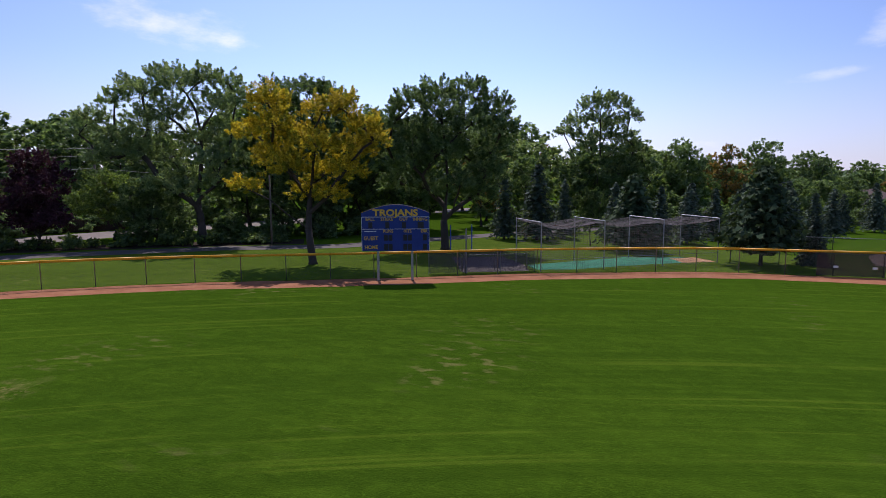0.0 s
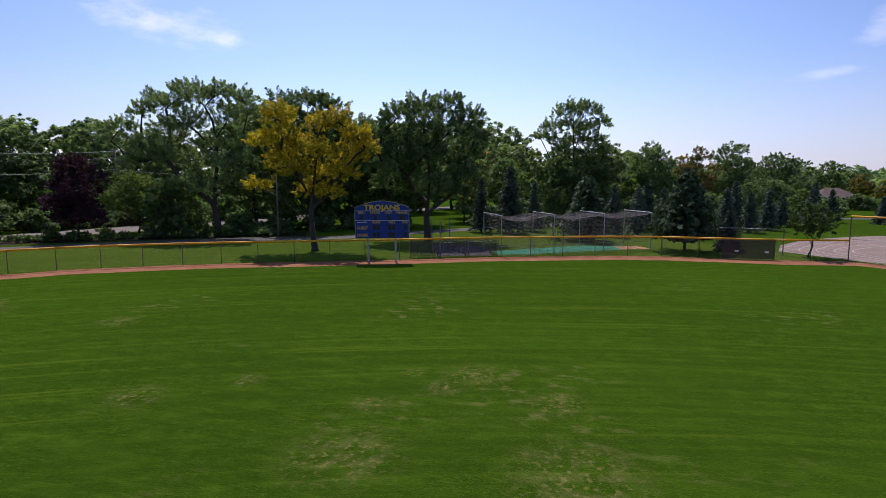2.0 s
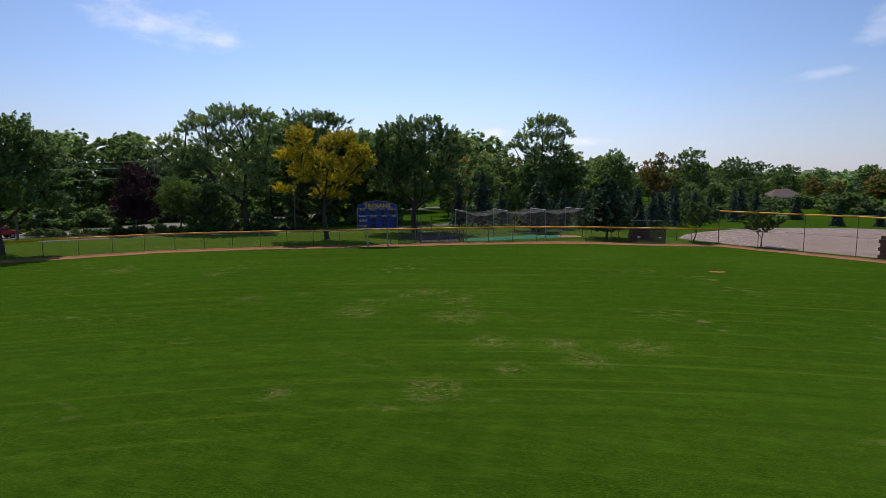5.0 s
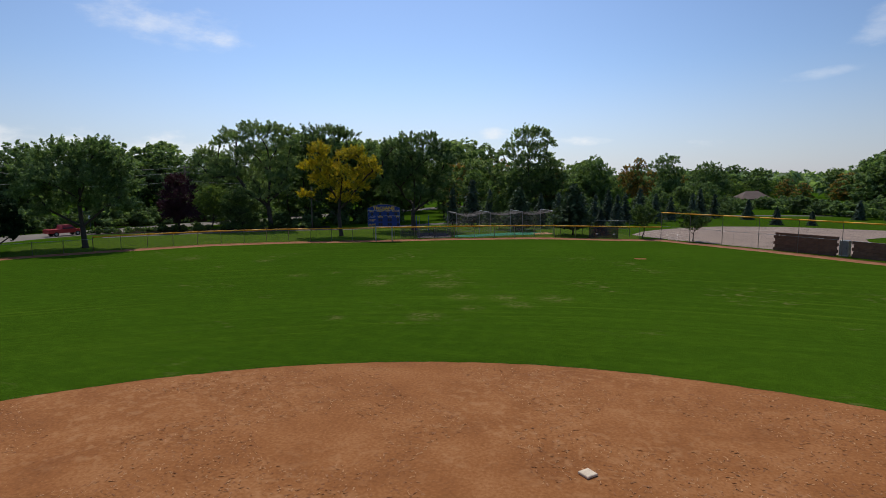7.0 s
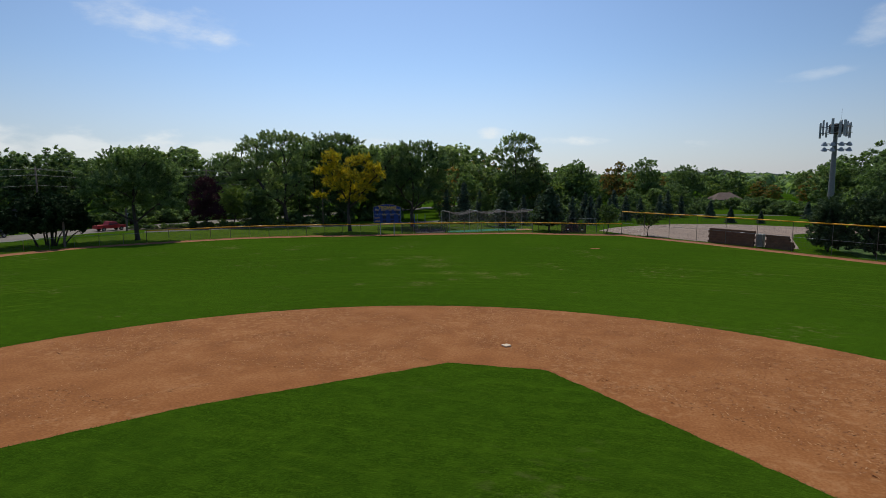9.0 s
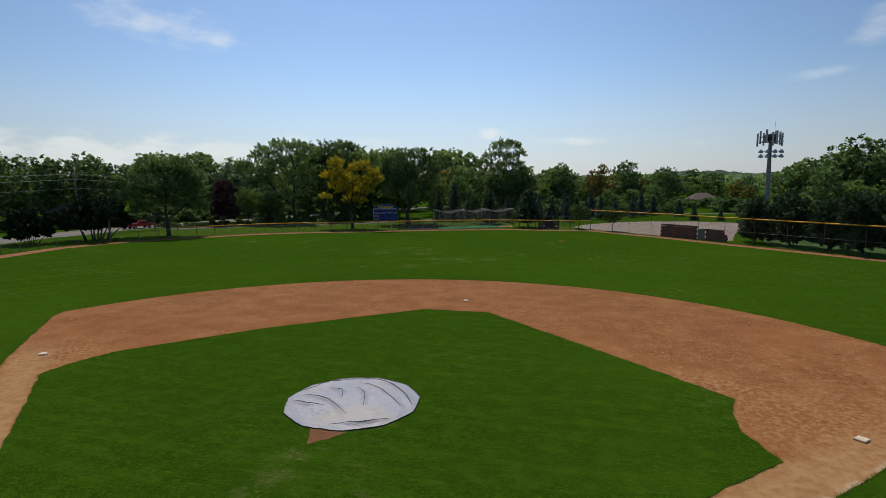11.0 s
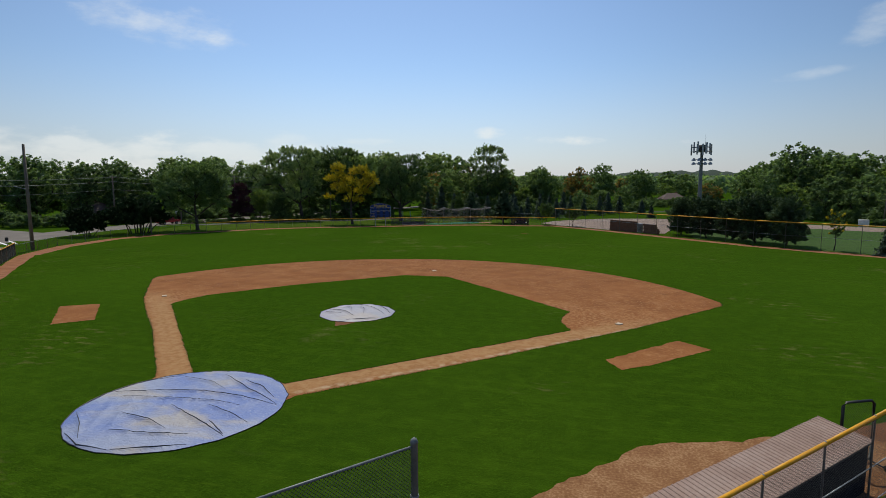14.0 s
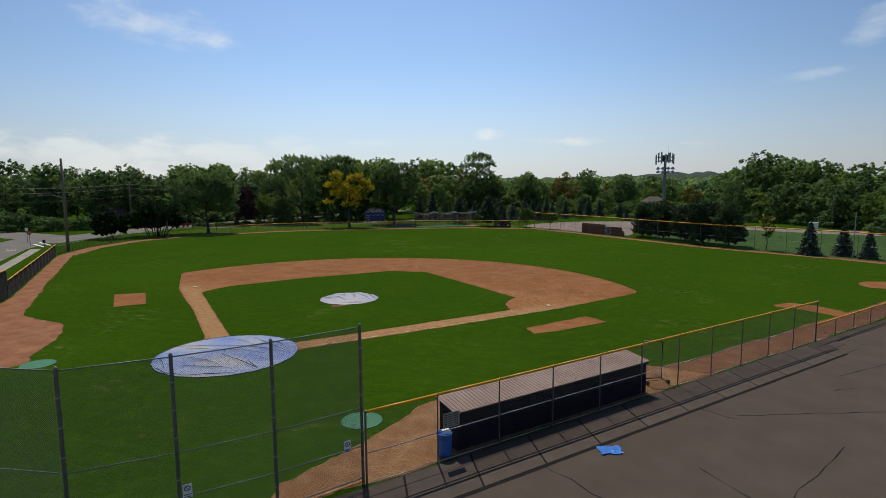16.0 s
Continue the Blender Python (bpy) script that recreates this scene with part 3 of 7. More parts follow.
def leaf_quads(rng, centres, size, slim=0.55, up=0.3, out=None):
    """One pointed leaf spray at each centre, at any turn."""
    n = len(centres)
    nrm = rng.normal(size=(n, 3))
    nrm[:, 2] += up * 2
    if out is not None:
        nrm += out
    nrm /= np.linalg.norm(nrm, axis=1)[:, None]
    t = np.cross(nrm, rng.normal(size=(n, 3)))
    t /= np.linalg.norm(t, axis=1)[:, None]
    b = np.cross(nrm, t)
    s = size * rng.uniform(0.6, 1.35, n)[:, None]
    t, b = t * s, b * s * slim
    k = rng.uniform(-0.5, 0.5, n)[:, None]
    return np.stack([centres - t * 0.85 - b * 1.1, centres - t * (0.6 + 0.3 * k) + b * 1.2, centres + t * 1.25 + b * k], axis=1)


# ---- ground and field ----
ground = Shape()
ground.add([(-4000, -4000, 0), (4000, -4000, 0), (4000, 4000, 0), (-4000, 4000, 0)], [(0, 1, 2, 3)])
setting("ground", ground, GRASS, "mown green grass with faint mower tracks and dry patches", "grass")

ARC_C, ARC_R = (0.0, 18.7), 29.3
a0, a1 = math.atan2(27.4 - ARC_C[1], 27.5), math.pi - math.atan2(26.2 - ARC_C[1], 27.1)
arc = [(ARC_C[0] + ARC_R * math.cos(a0 + (a1 - a0) * k / 60), ARC_C[1] + ARC_R * math.sin(a0 + (a1 - a0) * k / 60)) for k in range(61)]
outer = [(0.0, -3.9), (3.0, -2.4), (4.2, 1.7), (12.15, 9.8), (20.4, 18.5), (27.5, 27.4)] + arc[1:-1] + [(-27.1, 26.2), (-20.6, 18.4), (-17.2, 15.0), (-11.9, 10.1), (-4.2, 2.2), (-3.0, -2.4)]
setting("infield_dirt", flat(ragged(outer, 0.3, 0.08, 1.3), 0.008), CLAY, "reddish brown raked infield clay with scuffed patches", "dirt")
INNER = [(2.85, 3.0), (16.1, 16.8), (15.3, 19.0), (15.35, 20.4), (15.75, 22.3), (11.7, 26.4), (2.5, 35.3), (0, 35.2), (-2.3, 35.15), (-10.9, 27.1), (-15.9, 20.7), (-16.4, 18.4), (-16.35, 16.9), (-2.65, 3.1), (-1.6, 3.3), (0, 3.6), (1.6, 3.3)]
setting("infield_grass", flat(ragged(INNER, 0.3, 0.09, 1.3), 0.024, 0.018), INFIELD, "mown infield grass with uneven edges", "grass")
setting("mound_dirt", flat(ragged([(-0.5, 15.5), (-0.1, 14.5), (0.2, 13.7), (0.6, 14.3), (1.0, 14.8), (1.2, 15.5), (0.4, 16.2)], 0.15, 0.18), 0.030), SIDE_DIRT, "bare clay in front of the pitcher's mound", "dirt")
for pts in ([(-24.7, 13.9), (-22.2, 15.4), (-17.9, 11.0), (-19.8, 9.1)], [(18.3, 11.0), (22.7, 16.0), (24.4, 14.5), (20.6, 10.6), (19.1, 9.4)], [(51.0, 37.6), (51.3, 39.0), (52.6, 40.4), (54.7, 40.8), (56.0, 39.0), (55.0, 37.0), (52.8, 36.0), (51.4, 36.2)], [(39.2, 24.7), (40.8, 26.0), (42.6, 25.3), (44.1, 23.3), (44.2, 22.3), (42.9, 20.9), (42.0, 22.1), (40.6, 23.4), (39.1, 23.9)]):
    setting("bullpen_dirt", flat(ragged(pts, 0.2, 0.10, 1.6), 0.010), CLAY, "bare clay practice mound cut into the grass", "dirt")
setting("outfield_bare_spot", flat(ragged([(3.6, 86.3), (4.7, 86.5), (4.8, 86.0), (3.8, 85.8)], 0.2, 0.2), 0.010), DIRT, "small bare spot in the outfield grass", "dirt")

# fence lines, seen from above
LEFT_LINE = [(-15.4, -13.3), (-33.7, 9.8), (-61.0, 37.5)]
LEFT_FIELD = [(-61.0, 37.5), (-66.5, 48.0), (-68.6, 60.0), (-66.0, 70.0), (-61.0, 77.0), (-56.5, 82.5), (-52.4, 87.2), (-47.5, 90.6), (-42.8, 93.3), (-37.5, 95.6), (-34.0, 97.2), (-29.0, 99.6), (-25.0, 101.7), (-21.3, 103.5), (-15.3, 105.7), (-11.0, 107.2), (-7.0, 107.8), (-2.0, 107.7), (2.2, 107.7), (8.2, 108.7)]
RIGHT_FIELD = [(8.2, 108.7), (12.4, 104.7), (20.0, 97.8), (28.4, 88.6), (34.6, 82.0), (42.4, 73.9), (46.8, 70.4), (58.6, 62.0), (66.0, 55.0), (67.0, 45.0)]
RIGHT_LINE = [(15.4, -13.3), (38.4, 12.2)]
RIGHT_LOW = [(38.4, 12.2), (67.0, 45.0)]
setting("warning_track", strip(LEFT_FIELD, -0.25, 2.9, 0.007, 1.5, 0.25), TRACK_DIRT, "reddish brown warning track along the outfield fence", "dirt")
setting("warning_track", strip(RIGHT_FIELD[:-1], -0.25, 2.6, 0.0072, 1.5, 0.25), TRACK_DIRT, "reddish brown warning track along the tall fence", "dirt")
setting("warning_track", strip(LEFT_LINE[1:], -0.2, 2.3, 0.0076, 1.5, 0.2), TRACK_DIRT, "reddish brown warning track along the side fence", "dirt")
setting("warning_track", strip(RIGHT_LINE + RIGHT_LOW[1:], 2.5, -0.05, 0.0074, 1.5, 0.45), SIDE_DIRT, "reddish brown dirt strip along the side fence", "dirt")
setting("dugout_dirt", flat(ragged([(15.4, -13.0), (12.6, -16.0), (12.2, -14.0), (13.6, -10.6), (14.6, -7.6), (15.0, -5.4), (16.8, -2.6), (18.6, -0.6), (19.4, 0.5), (20.7, 1.3), (23.2, 2.1), (26.5, 3.9), (30.0, 3.2)], 0.3, 0.2, 1.4), 0.0085), EARTH, "dry trodden earth around the dugout", "dirt")
setting("dugout_dirt", flat(ragged([(-35.0, 14.5), (-24.8, 4.4), (-22.5, 3.7), (-18.7, 3.1), (-16.2, 1.0), (-14.0, -1.8), (-12.6, -4.6), (-11.4, -5.4), (-12.4, -9.0), (-15.0, -12.6), (-33.4, 9.6)], 0.4, 0.2), 0.0088), TRACK_DIRT, "reddish brown earth in front of the far dugout", "dirt")

setting("park_lawn", flat(LEFT_FIELD[3:] + [(6.0, 111.5), (-2.0, 122.0), (-16.0, 143.5), (-28.5, 131.5), (-34.3, 124.5), (-42.5, 113.9), (-53.5, 108.8), (-65, 100.4), (-75, 90), (-76, 78)], 0.0065), LAWN, "rougher yellowish park lawn behind the outfield fence", "grass")

# asphalt outside the first base fence, with a band of sealed slabs along it
U = Vector((38.4 - 15.4, 12.2 + 13.3)).normalized()
NF = Vector((-U.y, U.x))                     # towards the field


def along(s, n, z=0.0):
    p = Vector((15.4, -13.3)) + U * s + NF * n
    return (p.x, p.y, z)


asph = [along(-60, -0.05)[:2], along(75, -0.05)[:2], along(75, -70)[:2], along(-60, -70)[:2]]
pavement = setting("pavement", flat(asph, 0.010), ASPHALT, "worn grey-brown asphalt with sealed cracks", "asphalt")

# road, cross street, footpaths
# asphalt grey with the trees' shade put into its colour
SHADED_GREY = material("path_asphalt", (0.085, 0.072, 0.064), 0.9, scale=0.5, fine=20)
ROAD_LINE = [(-76, 10), (-79, 30), (-84, 52), (-88, 70), (-88, 88), (-84, 106), (-79, 124), (-72, 146), (-62, 175), (-45, 215)]
setting("road", strip(ROAD_LINE[2:], 5.0, 5.0, 0.012, 2.0), ROAD, "sunlit grey asphalt road", "road")
setting("side_street", strip([(-92, 60), (-79.2, 40.5), (-67.2, 27.3), (-50, 8), (-30, -14)], 5.0, 5.0, 0.016, 2.0), ROAD, "grey asphalt side street", "road")
setting("side_street", strip([(-84, 60), (-110, 66), (-170, 78)], 5.5, 4.5, 0.014, 2.0), ROAD, "grey asphalt street beyond the crossing", "road")
for q0, q1, hw in (((-77.6, 41.7), (-75.6, 42.1), 0.22), ((-82.5, 50.6), (-75.3, 47.0), 0.2), ((-84.5, 53.4), (-77.0, 49.6), 0.2)):
    setting("road_marking", strip([q0, q1], hw, hw, 0.021, 0.6, 0.03), WHITE, "worn white paint on the side street", "road marking")
setting("sidewalk", strip([(-73.5, 44.0), (-54.4, 23.9), (-26, -6)], 0.8, 0.8, 0.03, 2.0), CONCRETE, "pale concrete sidewalk beside the street", "sidewalk")
setting("footpath", strip([(-76, 92), (-66, 102), (-54.5, 110.6), (-44, 115.6), (-36, 126), (-30, 133.5), (-17.5, 146.5), (0, 160), (30, 172), (70, 178)], 1.9, 1.9, 0.012, 1.5), SHADED_GREY, "asphalt footpath behind the outfield, its grey darkened for shade", "path")

# one dark brown over the lawn stands for bare earth and shade together
EARTH_AND_SHADE = material("dark_mulch", (0.040, 0.030, 0.022), 0.95, scale=1.0, fine=8, bump=0.05, spec=0.05)
setting("planting_bed", strip([(-84, 94.5), (-71, 105.2), (-60.5, 112.3), (-50, 118.5)], 3.2, 2.2, 0.0095, 1.5, 0.5), EARTH_AND_SHADE, "dark brown strip standing for earth and shade between the footpath and the road", "earth")

# running track end and practice field
TRACK_OUT = [(9.2, 108.6), (4.4, 114.5), (6.2, 120.6), (9.2, 125.4), (14, 130.6), (21, 135.4), (32, 137.0), (58, 126.5), (72, 117.0), (100, 106.0), (96, 95.5), (69, 105.0), (56, 113.5), (43, 121.5), (36, 115), (33, 105), (30, 92), (22, 97)]
setting("running_track", flat(TRACK_OUT, 0.014), TRACK_GREY, "pinkish grey running track with painted lanes", "running track")
setting("practice_field", flat([(34, 84), (46.8, 71.2), (66, 56), (110, 60), (110, 92), (96, 95.5), (69, 105), (56, 113.5), (43, 121.5), (38, 114), (35, 104)], 0.010), SPORT_TURF, "pale green practice field behind the fence", "grass")
lane = Shape()
for i, r in enumerate((0.0, 1.5, 3.0, 4.5, 6.0)):
    line = [(10.6 + r * 0.75, 106.5 - 0.1 * r), (5.2 + r, 114.6), (7.0 + r, 120.2 - 0.2 * r), (9.8 + r, 124.8 - 0.5 * r), (14.5 + r, 129.6 - 0.8 * r), (21.3 + r, 134.0 - r), (32 + r, 135.5 - r * 1.2)]
    smooth = []
    for k in range(len(line) - 1):
        p0, p1, p2, p3 = line[max(k - 1, 0)], line[k], line[k + 1], line[min(k + 2, len(line) - 1)]
        for j in range(8):
            t = j / 8
            smooth.append(tuple(0.5 * (2 * p1[c] + (p2[c] - p0[c]) * t + (2 * p0[c] - 5 * p1[c] + 4 * p2[c] - p3[c]) * t * t + (3 * p1[c] - p0[c] - 3 * p2[c] + p3[c]) * t ** 3) for c in (0, 1)))
    st = strip(smooth, 0.05, 0.05, 0.019, 1.0)
    lane.add(st.v, st.f)
LANE_PAINT = material("worn_lane_paint", (0.46, 0.42, 0.38), 0.9, scale=1.2, fine=14, dark=(0.3, 0.25, 0.22), spec=0.1)
setting("lane_lines", lane, LANE_PAINT, "white painted lane lines", "paint")


# ---- fences ----
def wire_mesh(length, z0, z1, gap=0.071, r=0.0022):
    """Diamond chain-link of diagonal wires in the xz plane."""
    s = Shape()
    h = z1 - z0
    for sign in (1, -1):
        k = -h if sign > 0 else 0.0
        while k < (length if sign > 0 else length + h):
            xa, xb = (k, k + h) if sign > 0 else (k, k - h)
            ta = max(0.0, (0 - xa) / (xb - xa) if sign > 0 else (length - xa) / (xb - xa))
            tb = min(1.0, (length - xa) / (xb - xa) if sign > 0 else (0 - xa) / (xb - xa))
            if tb > ta + 1e-3:
                p, q = (xa + (xb - xa) * ta, z0 + h * ta), (xa + (xb - xa) * tb, z0 + h * tb)
                o = r * sign
                s.add([(p[0] - r, o, p[1]), (p[0] + r, o, p[1]), (p[0], o - 2 * r * sign, p[1]), (q[0] - r, o, q[1]), (q[0] + r, o, q[1]), (q[0], o - 2 * r * sign, q[1])],
                      [(0, 1, 4, 3), (1, 2, 5, 4), (2, 0, 3, 5)])
            k += gap
    return s


def resample(line, step):
    pts = [Vector((*p, 0)) for p in line]
    total = sum((b - a).length for a, b in zip(pts, pts[1:]))
    n = max(1, round(total / step))
    out, want, gone = [pts[0]], total / n, 0.0
    target = want
    for a, b in zip(pts, pts[1:]):
        d = (b - a).length
        while target <= gone + d + 1e-6 and len(out) < n:
            out.append(a.lerp(b, (target - gone) / d))
            target += want
        gone += d
    out.append(pts[-1])
    return out


def chain_fence(name, label, line, height, step=3.05, cap=None, cap_r=0.055, rails=(), post_mat=GALV, post_r=0.032, screen=None, gap=0.071, wire_r=0.0022, end_r=0.045, steel=GALV):
    fence = thing(name, label, "fence")
    pts = resample(line, step)
    post = Shape().lathe((0, 0, 0), [(post_r, 0), (post_r, height + 0.03), (post_r * 1.2, height + 0.035), (post_r * 0.6, height + 0.075)], 8).mesh("post", post_mat, True)
    end = Shape().lathe((0, 0, 0), [(end_r, 0), (end_r, height + 0.03), (end_r * 1.15, height + 0.035), (end_r * 0.5, height + 0.08)], 8).mesh("post", post_mat, True)
    panels = {}
    for i, p in enumerate(pts):
        part("post", end if i in (0, len(pts) - 1) else post, None, fence, at=Matrix.Translation(p))
    for a, b in zip(pts, pts[1:]):
        d = b - a
        turn = math.atan2(d.y, d.x)
        key = round(d.length, 1)
        at = Matrix.Translation(a) @ Matrix.Rotation(turn, 4, "Z") @ Matrix.Diagonal((d.length / key, 1, 1, 1))
        if key not in panels:
            top = Shape().tube([(0, 0, height), (key, 0, height)], cap_r if cap else 0.021, 8)
            rail = [Shape().tube([(0, 0, z), (key, 0, z)], 0.019, 6).mesh("rail", steel, True) for z in rails]
            panels[key] = (wire_mesh(key, 0.04, height, gap, wire_r).mesh("chain_link", WIRE), top.mesh("top_rail", cap or steel, True), rail,
                           Shape().box((key / 2, 0.03, height * 0.5), (key, 0.006, height - 0.12)).mesh("windscreen", screen) if screen else None)
        wire, top, rail, cloth = panels[key]
        part("chain_link", wire, None, fence, at=at)
        part("yellow_cap" if cap else "top_rail", top, None, fence, "yellow plastic rail cap" if cap else "", at=at)
        for r in rail:
            part("rail", r, None, fence, at=at)
        if cloth:
            part("windscreen", cloth, None, fence, at=at)
    return fence


chain_fence("outfield_fence", "low chain-link outfield fence with a yellow rail cap", LEFT_FIELD[4:], 1.78, cap=YELLOW_CAP, cap_r=0.085, gap=0.09)
chain_fence("outfield_fence", "low bare chain-link fence without a rail cap", LEFT_FIELD[:5], 1.5, gap=0.09)
chain_fence("outfield_fence", "tall chain-link outfield fence with a thin yellow rail cap", RIGHT_FIELD, 3.85, step=4.6, cap=YELLOW_CAP, cap_r=0.075, rails=(1.9,), gap=0.12, post_mat=GALV_DARK)
chain_fence("side_fence", "chain-link fence beside the dugout with a yellow rail cap", RIGHT_LINE, 2.9, cap=YELLOW_CAP, cap_r=0.06, rails=(1.3, 0.08), wire_r=0.0021)
chain_fence("side_fence", "waist-high chain-link fence with a yellow rail cap", RIGHT_LOW, 1.25, cap=YELLOW_CAP, cap_r=0.06, rails=(0.08,))
chain_fence("side_fence", "windscreened side fence with a yellow rail cap", LEFT_LINE[1:], 1.8, cap=YELLOW_CAP, cap_r=0.06, screen=SCREEN_GREEN)
chain_fence("side_fence", "tall windscreened side fence with a yellow rail cap", LEFT_LINE[:2], 2.9, cap=YELLOW_CAP, cap_r=0.06, screen=SCREEN_GREEN)
BACKSTOP = [(15.1, -12.95), (13.05, -15.55), (10.95, -17.7), (8.7, -19.6), (3.0, -20.3), (-3.0, -20.3), (-8.7, -19.6), (-15.1, -12.95)]


def backstop():
    ob = thing("backstop", "tall chain-link backstop on thick grey steel posts", "fence")
    h = 6.0
    post = Shape().lathe((0, 0, 0), [(0.06, 0), (0.056, h + 0.05), (0.066, h + 0.06), (0.045, h + 0.11), (0.01, h + 0.14)], 12).mesh("post", GALV_DARK, True)
    clamp = Shape().lathe((0, 0, 0), [(0.066, -0.02), (0.071, 0), (0.066, 0.02)], 10).mesh("clamp", GALV)
    for x, y in BACKSTOP:
        part("post", post, None, ob, at=Matrix.Translation((x, y, 0)))
    for (ax, ay), (bx, by) in zip(BACKSTOP, BACKSTOP[1:]):
        a, d = Vector((ax, ay, 0)), Vector((bx - ax, by - ay, 0))
        at = Matrix.Translation(a) @ Matrix.Rotation(math.atan2(d.y, d.x), 4, "Z")
        part("chain_link", wire_mesh(d.length, 0.05, h, 0.06, 0.0042), WIRE, ob, at=at)
        for z in (h, 2.9, 1.4, 0.12):
            part("rail", Shape().tube([(0, 0, z), (d.length, 0, z)], 0.022, 8), GALV_DARK, ob, at=at, smooth=True)
        for z in (0.9, 2.0, 3.4, 4.3, 5.2):
            part("clamp", clamp, None, ob, at=Matrix.Translation((ax, ay, z)))
    return ob


backstop()


# ---- scoreboard ----
def scoreboard():
    ob = thing("scoreboard", "blue scoreboard with gold lettering on two steel posts", "scoreboard", pose(-30.25, 97.45, 0, 0, 0, 20))
    w, z0, z1 = 4.62, 2.08, 4.42
    part("panel", Shape().box((0, 0, (z0 + z1) / 2), (w, 0.2, z1 - z0), chamfer=0.015), BLUE_PANEL, ob)
    head = Shape()
    n = 16
    prof = [(-w / 2 + w * k / n, z1 + 0.30 + 0.55 * math.sin(math.pi * k / n)) for k in range(n + 1)]
    front = [(-w / 2, -0.09, z1 + 0.012)] + [(x, -0.09, z) for x, z in prof] + [(w / 2, -0.09, z1 + 0.012)]
    back = [(x, 0.09, z) for x, _, z in front]
    m = len(front)
    head.add(front + back, [tuple(range(m))[::-1], tuple(range(m, 2 * m))] + [(i, (i + 1) % m, m + (i + 1) % m, m + i) for i in range(m)])
    part("header", head, BLUE_PANEL, ob, "arched blue header panel")
    edge = Shape().tube([(x, -0.095, z - 0.02) for x, z in prof], 0.012, 6)
    part("header_trim", edge, GOLD, ob)
    for x in (-1.22, 1.12):
        part("post", Shape().box((x, 0.16, 2.2), (0.16, 0.12, 4.4), chamfer=0.01), GALV, ob)
    front_y = -0.115

    def word(text, x, z, size, squeeze=0.9, bold=0.004):
        lettering(text, size, GOLD, ob, Matrix.Translation((x, front_y, z)) @ Matrix.Rotation(radians(90), 4, "X"), squeeze=squeeze, bold=bold)

    word("TROJANS", 0.0, z1 + 0.26, 0.62, 1.18, 0.022)
    for text, x in (("BALL", -1.72), ("STRIKE", -0.58), ("OUT", 0.56), ("INNING", 1.68)):
        word(text, x, z1 - 0.17, 0.31)
    for text, x in (("RUNS", -0.5), ("HITS", 0.82), ("ERR", 1.95)):
        word(text, x, z1 - 0.98, 0.30)
    for text, x, z in (("GUEST", -1.68, z1 - 1.47), ("HOME", -1.66, z0 + 0.26)):
        word(text, x, z, 0.36)

    def display(x, z, wd, ht):
        part("display", Shape().box((x, -0.104, z), (wd, 0.02, ht), chamfer=0.006), BLACK_GLASS, ob)

    for x, wd in ((-1.7, 0.28), (-0.55, 0.28), (0.58, 0.28), (1.72, 0.42)):
        display(x, z1 - 0.57, wd, 0.42)
    for x in (-0.66, -0.35, 0.66, 0.97, 2.0):
        display(x, z1 - 1.42, 0.27, 0.42)
        display(x, z0 + 0.28, 0.27, 0.42)
    part("divider", Shape().box((0, -0.105, z1 - 0.83), (w - 0.02, 0.012, 0.025)), WHITE, ob)
    part("divider", Shape().box((0, -0.105, z1 - 0.006), (w - 0.02, 0.012, 0.03)), WHITE, ob)
    for x in (-w / 2 + 0.02, w / 2 - 0.02):
        part("side_trim", Shape().box((x, -0.105, (z0 + z1) / 2), (0.025, 0.012, z1 - z0 - 0.05)), WHITE, ob)
    part("notice_line", Shape().box((-1.72, -0.105, z1 - 0.98), (0.8, 0.01, 0.035)), WHITE, ob, "white bar of small unreadable writing")
    return ob


scoreboard()


# ---- bases and covers ----
def base_bag(x, y, turn):
    ob = tagged(part("base", Shape().box((0, 0, 0.04), (0.39, 0.39, 0.08), chamfer=0.03), BASE_WHITE, at=pose(x, y, 0.008, 0, 0, turn)), "scuffed white square base bag on the clay", "base", "bases")
    return ob


S1 = 19.4
base_bag(S1 - 0.1, S1 - 0.1, 45), base_bag(0, 2 * S1 - 0.1, 47), base_bag(-S1 + 0.1, S1, 44)


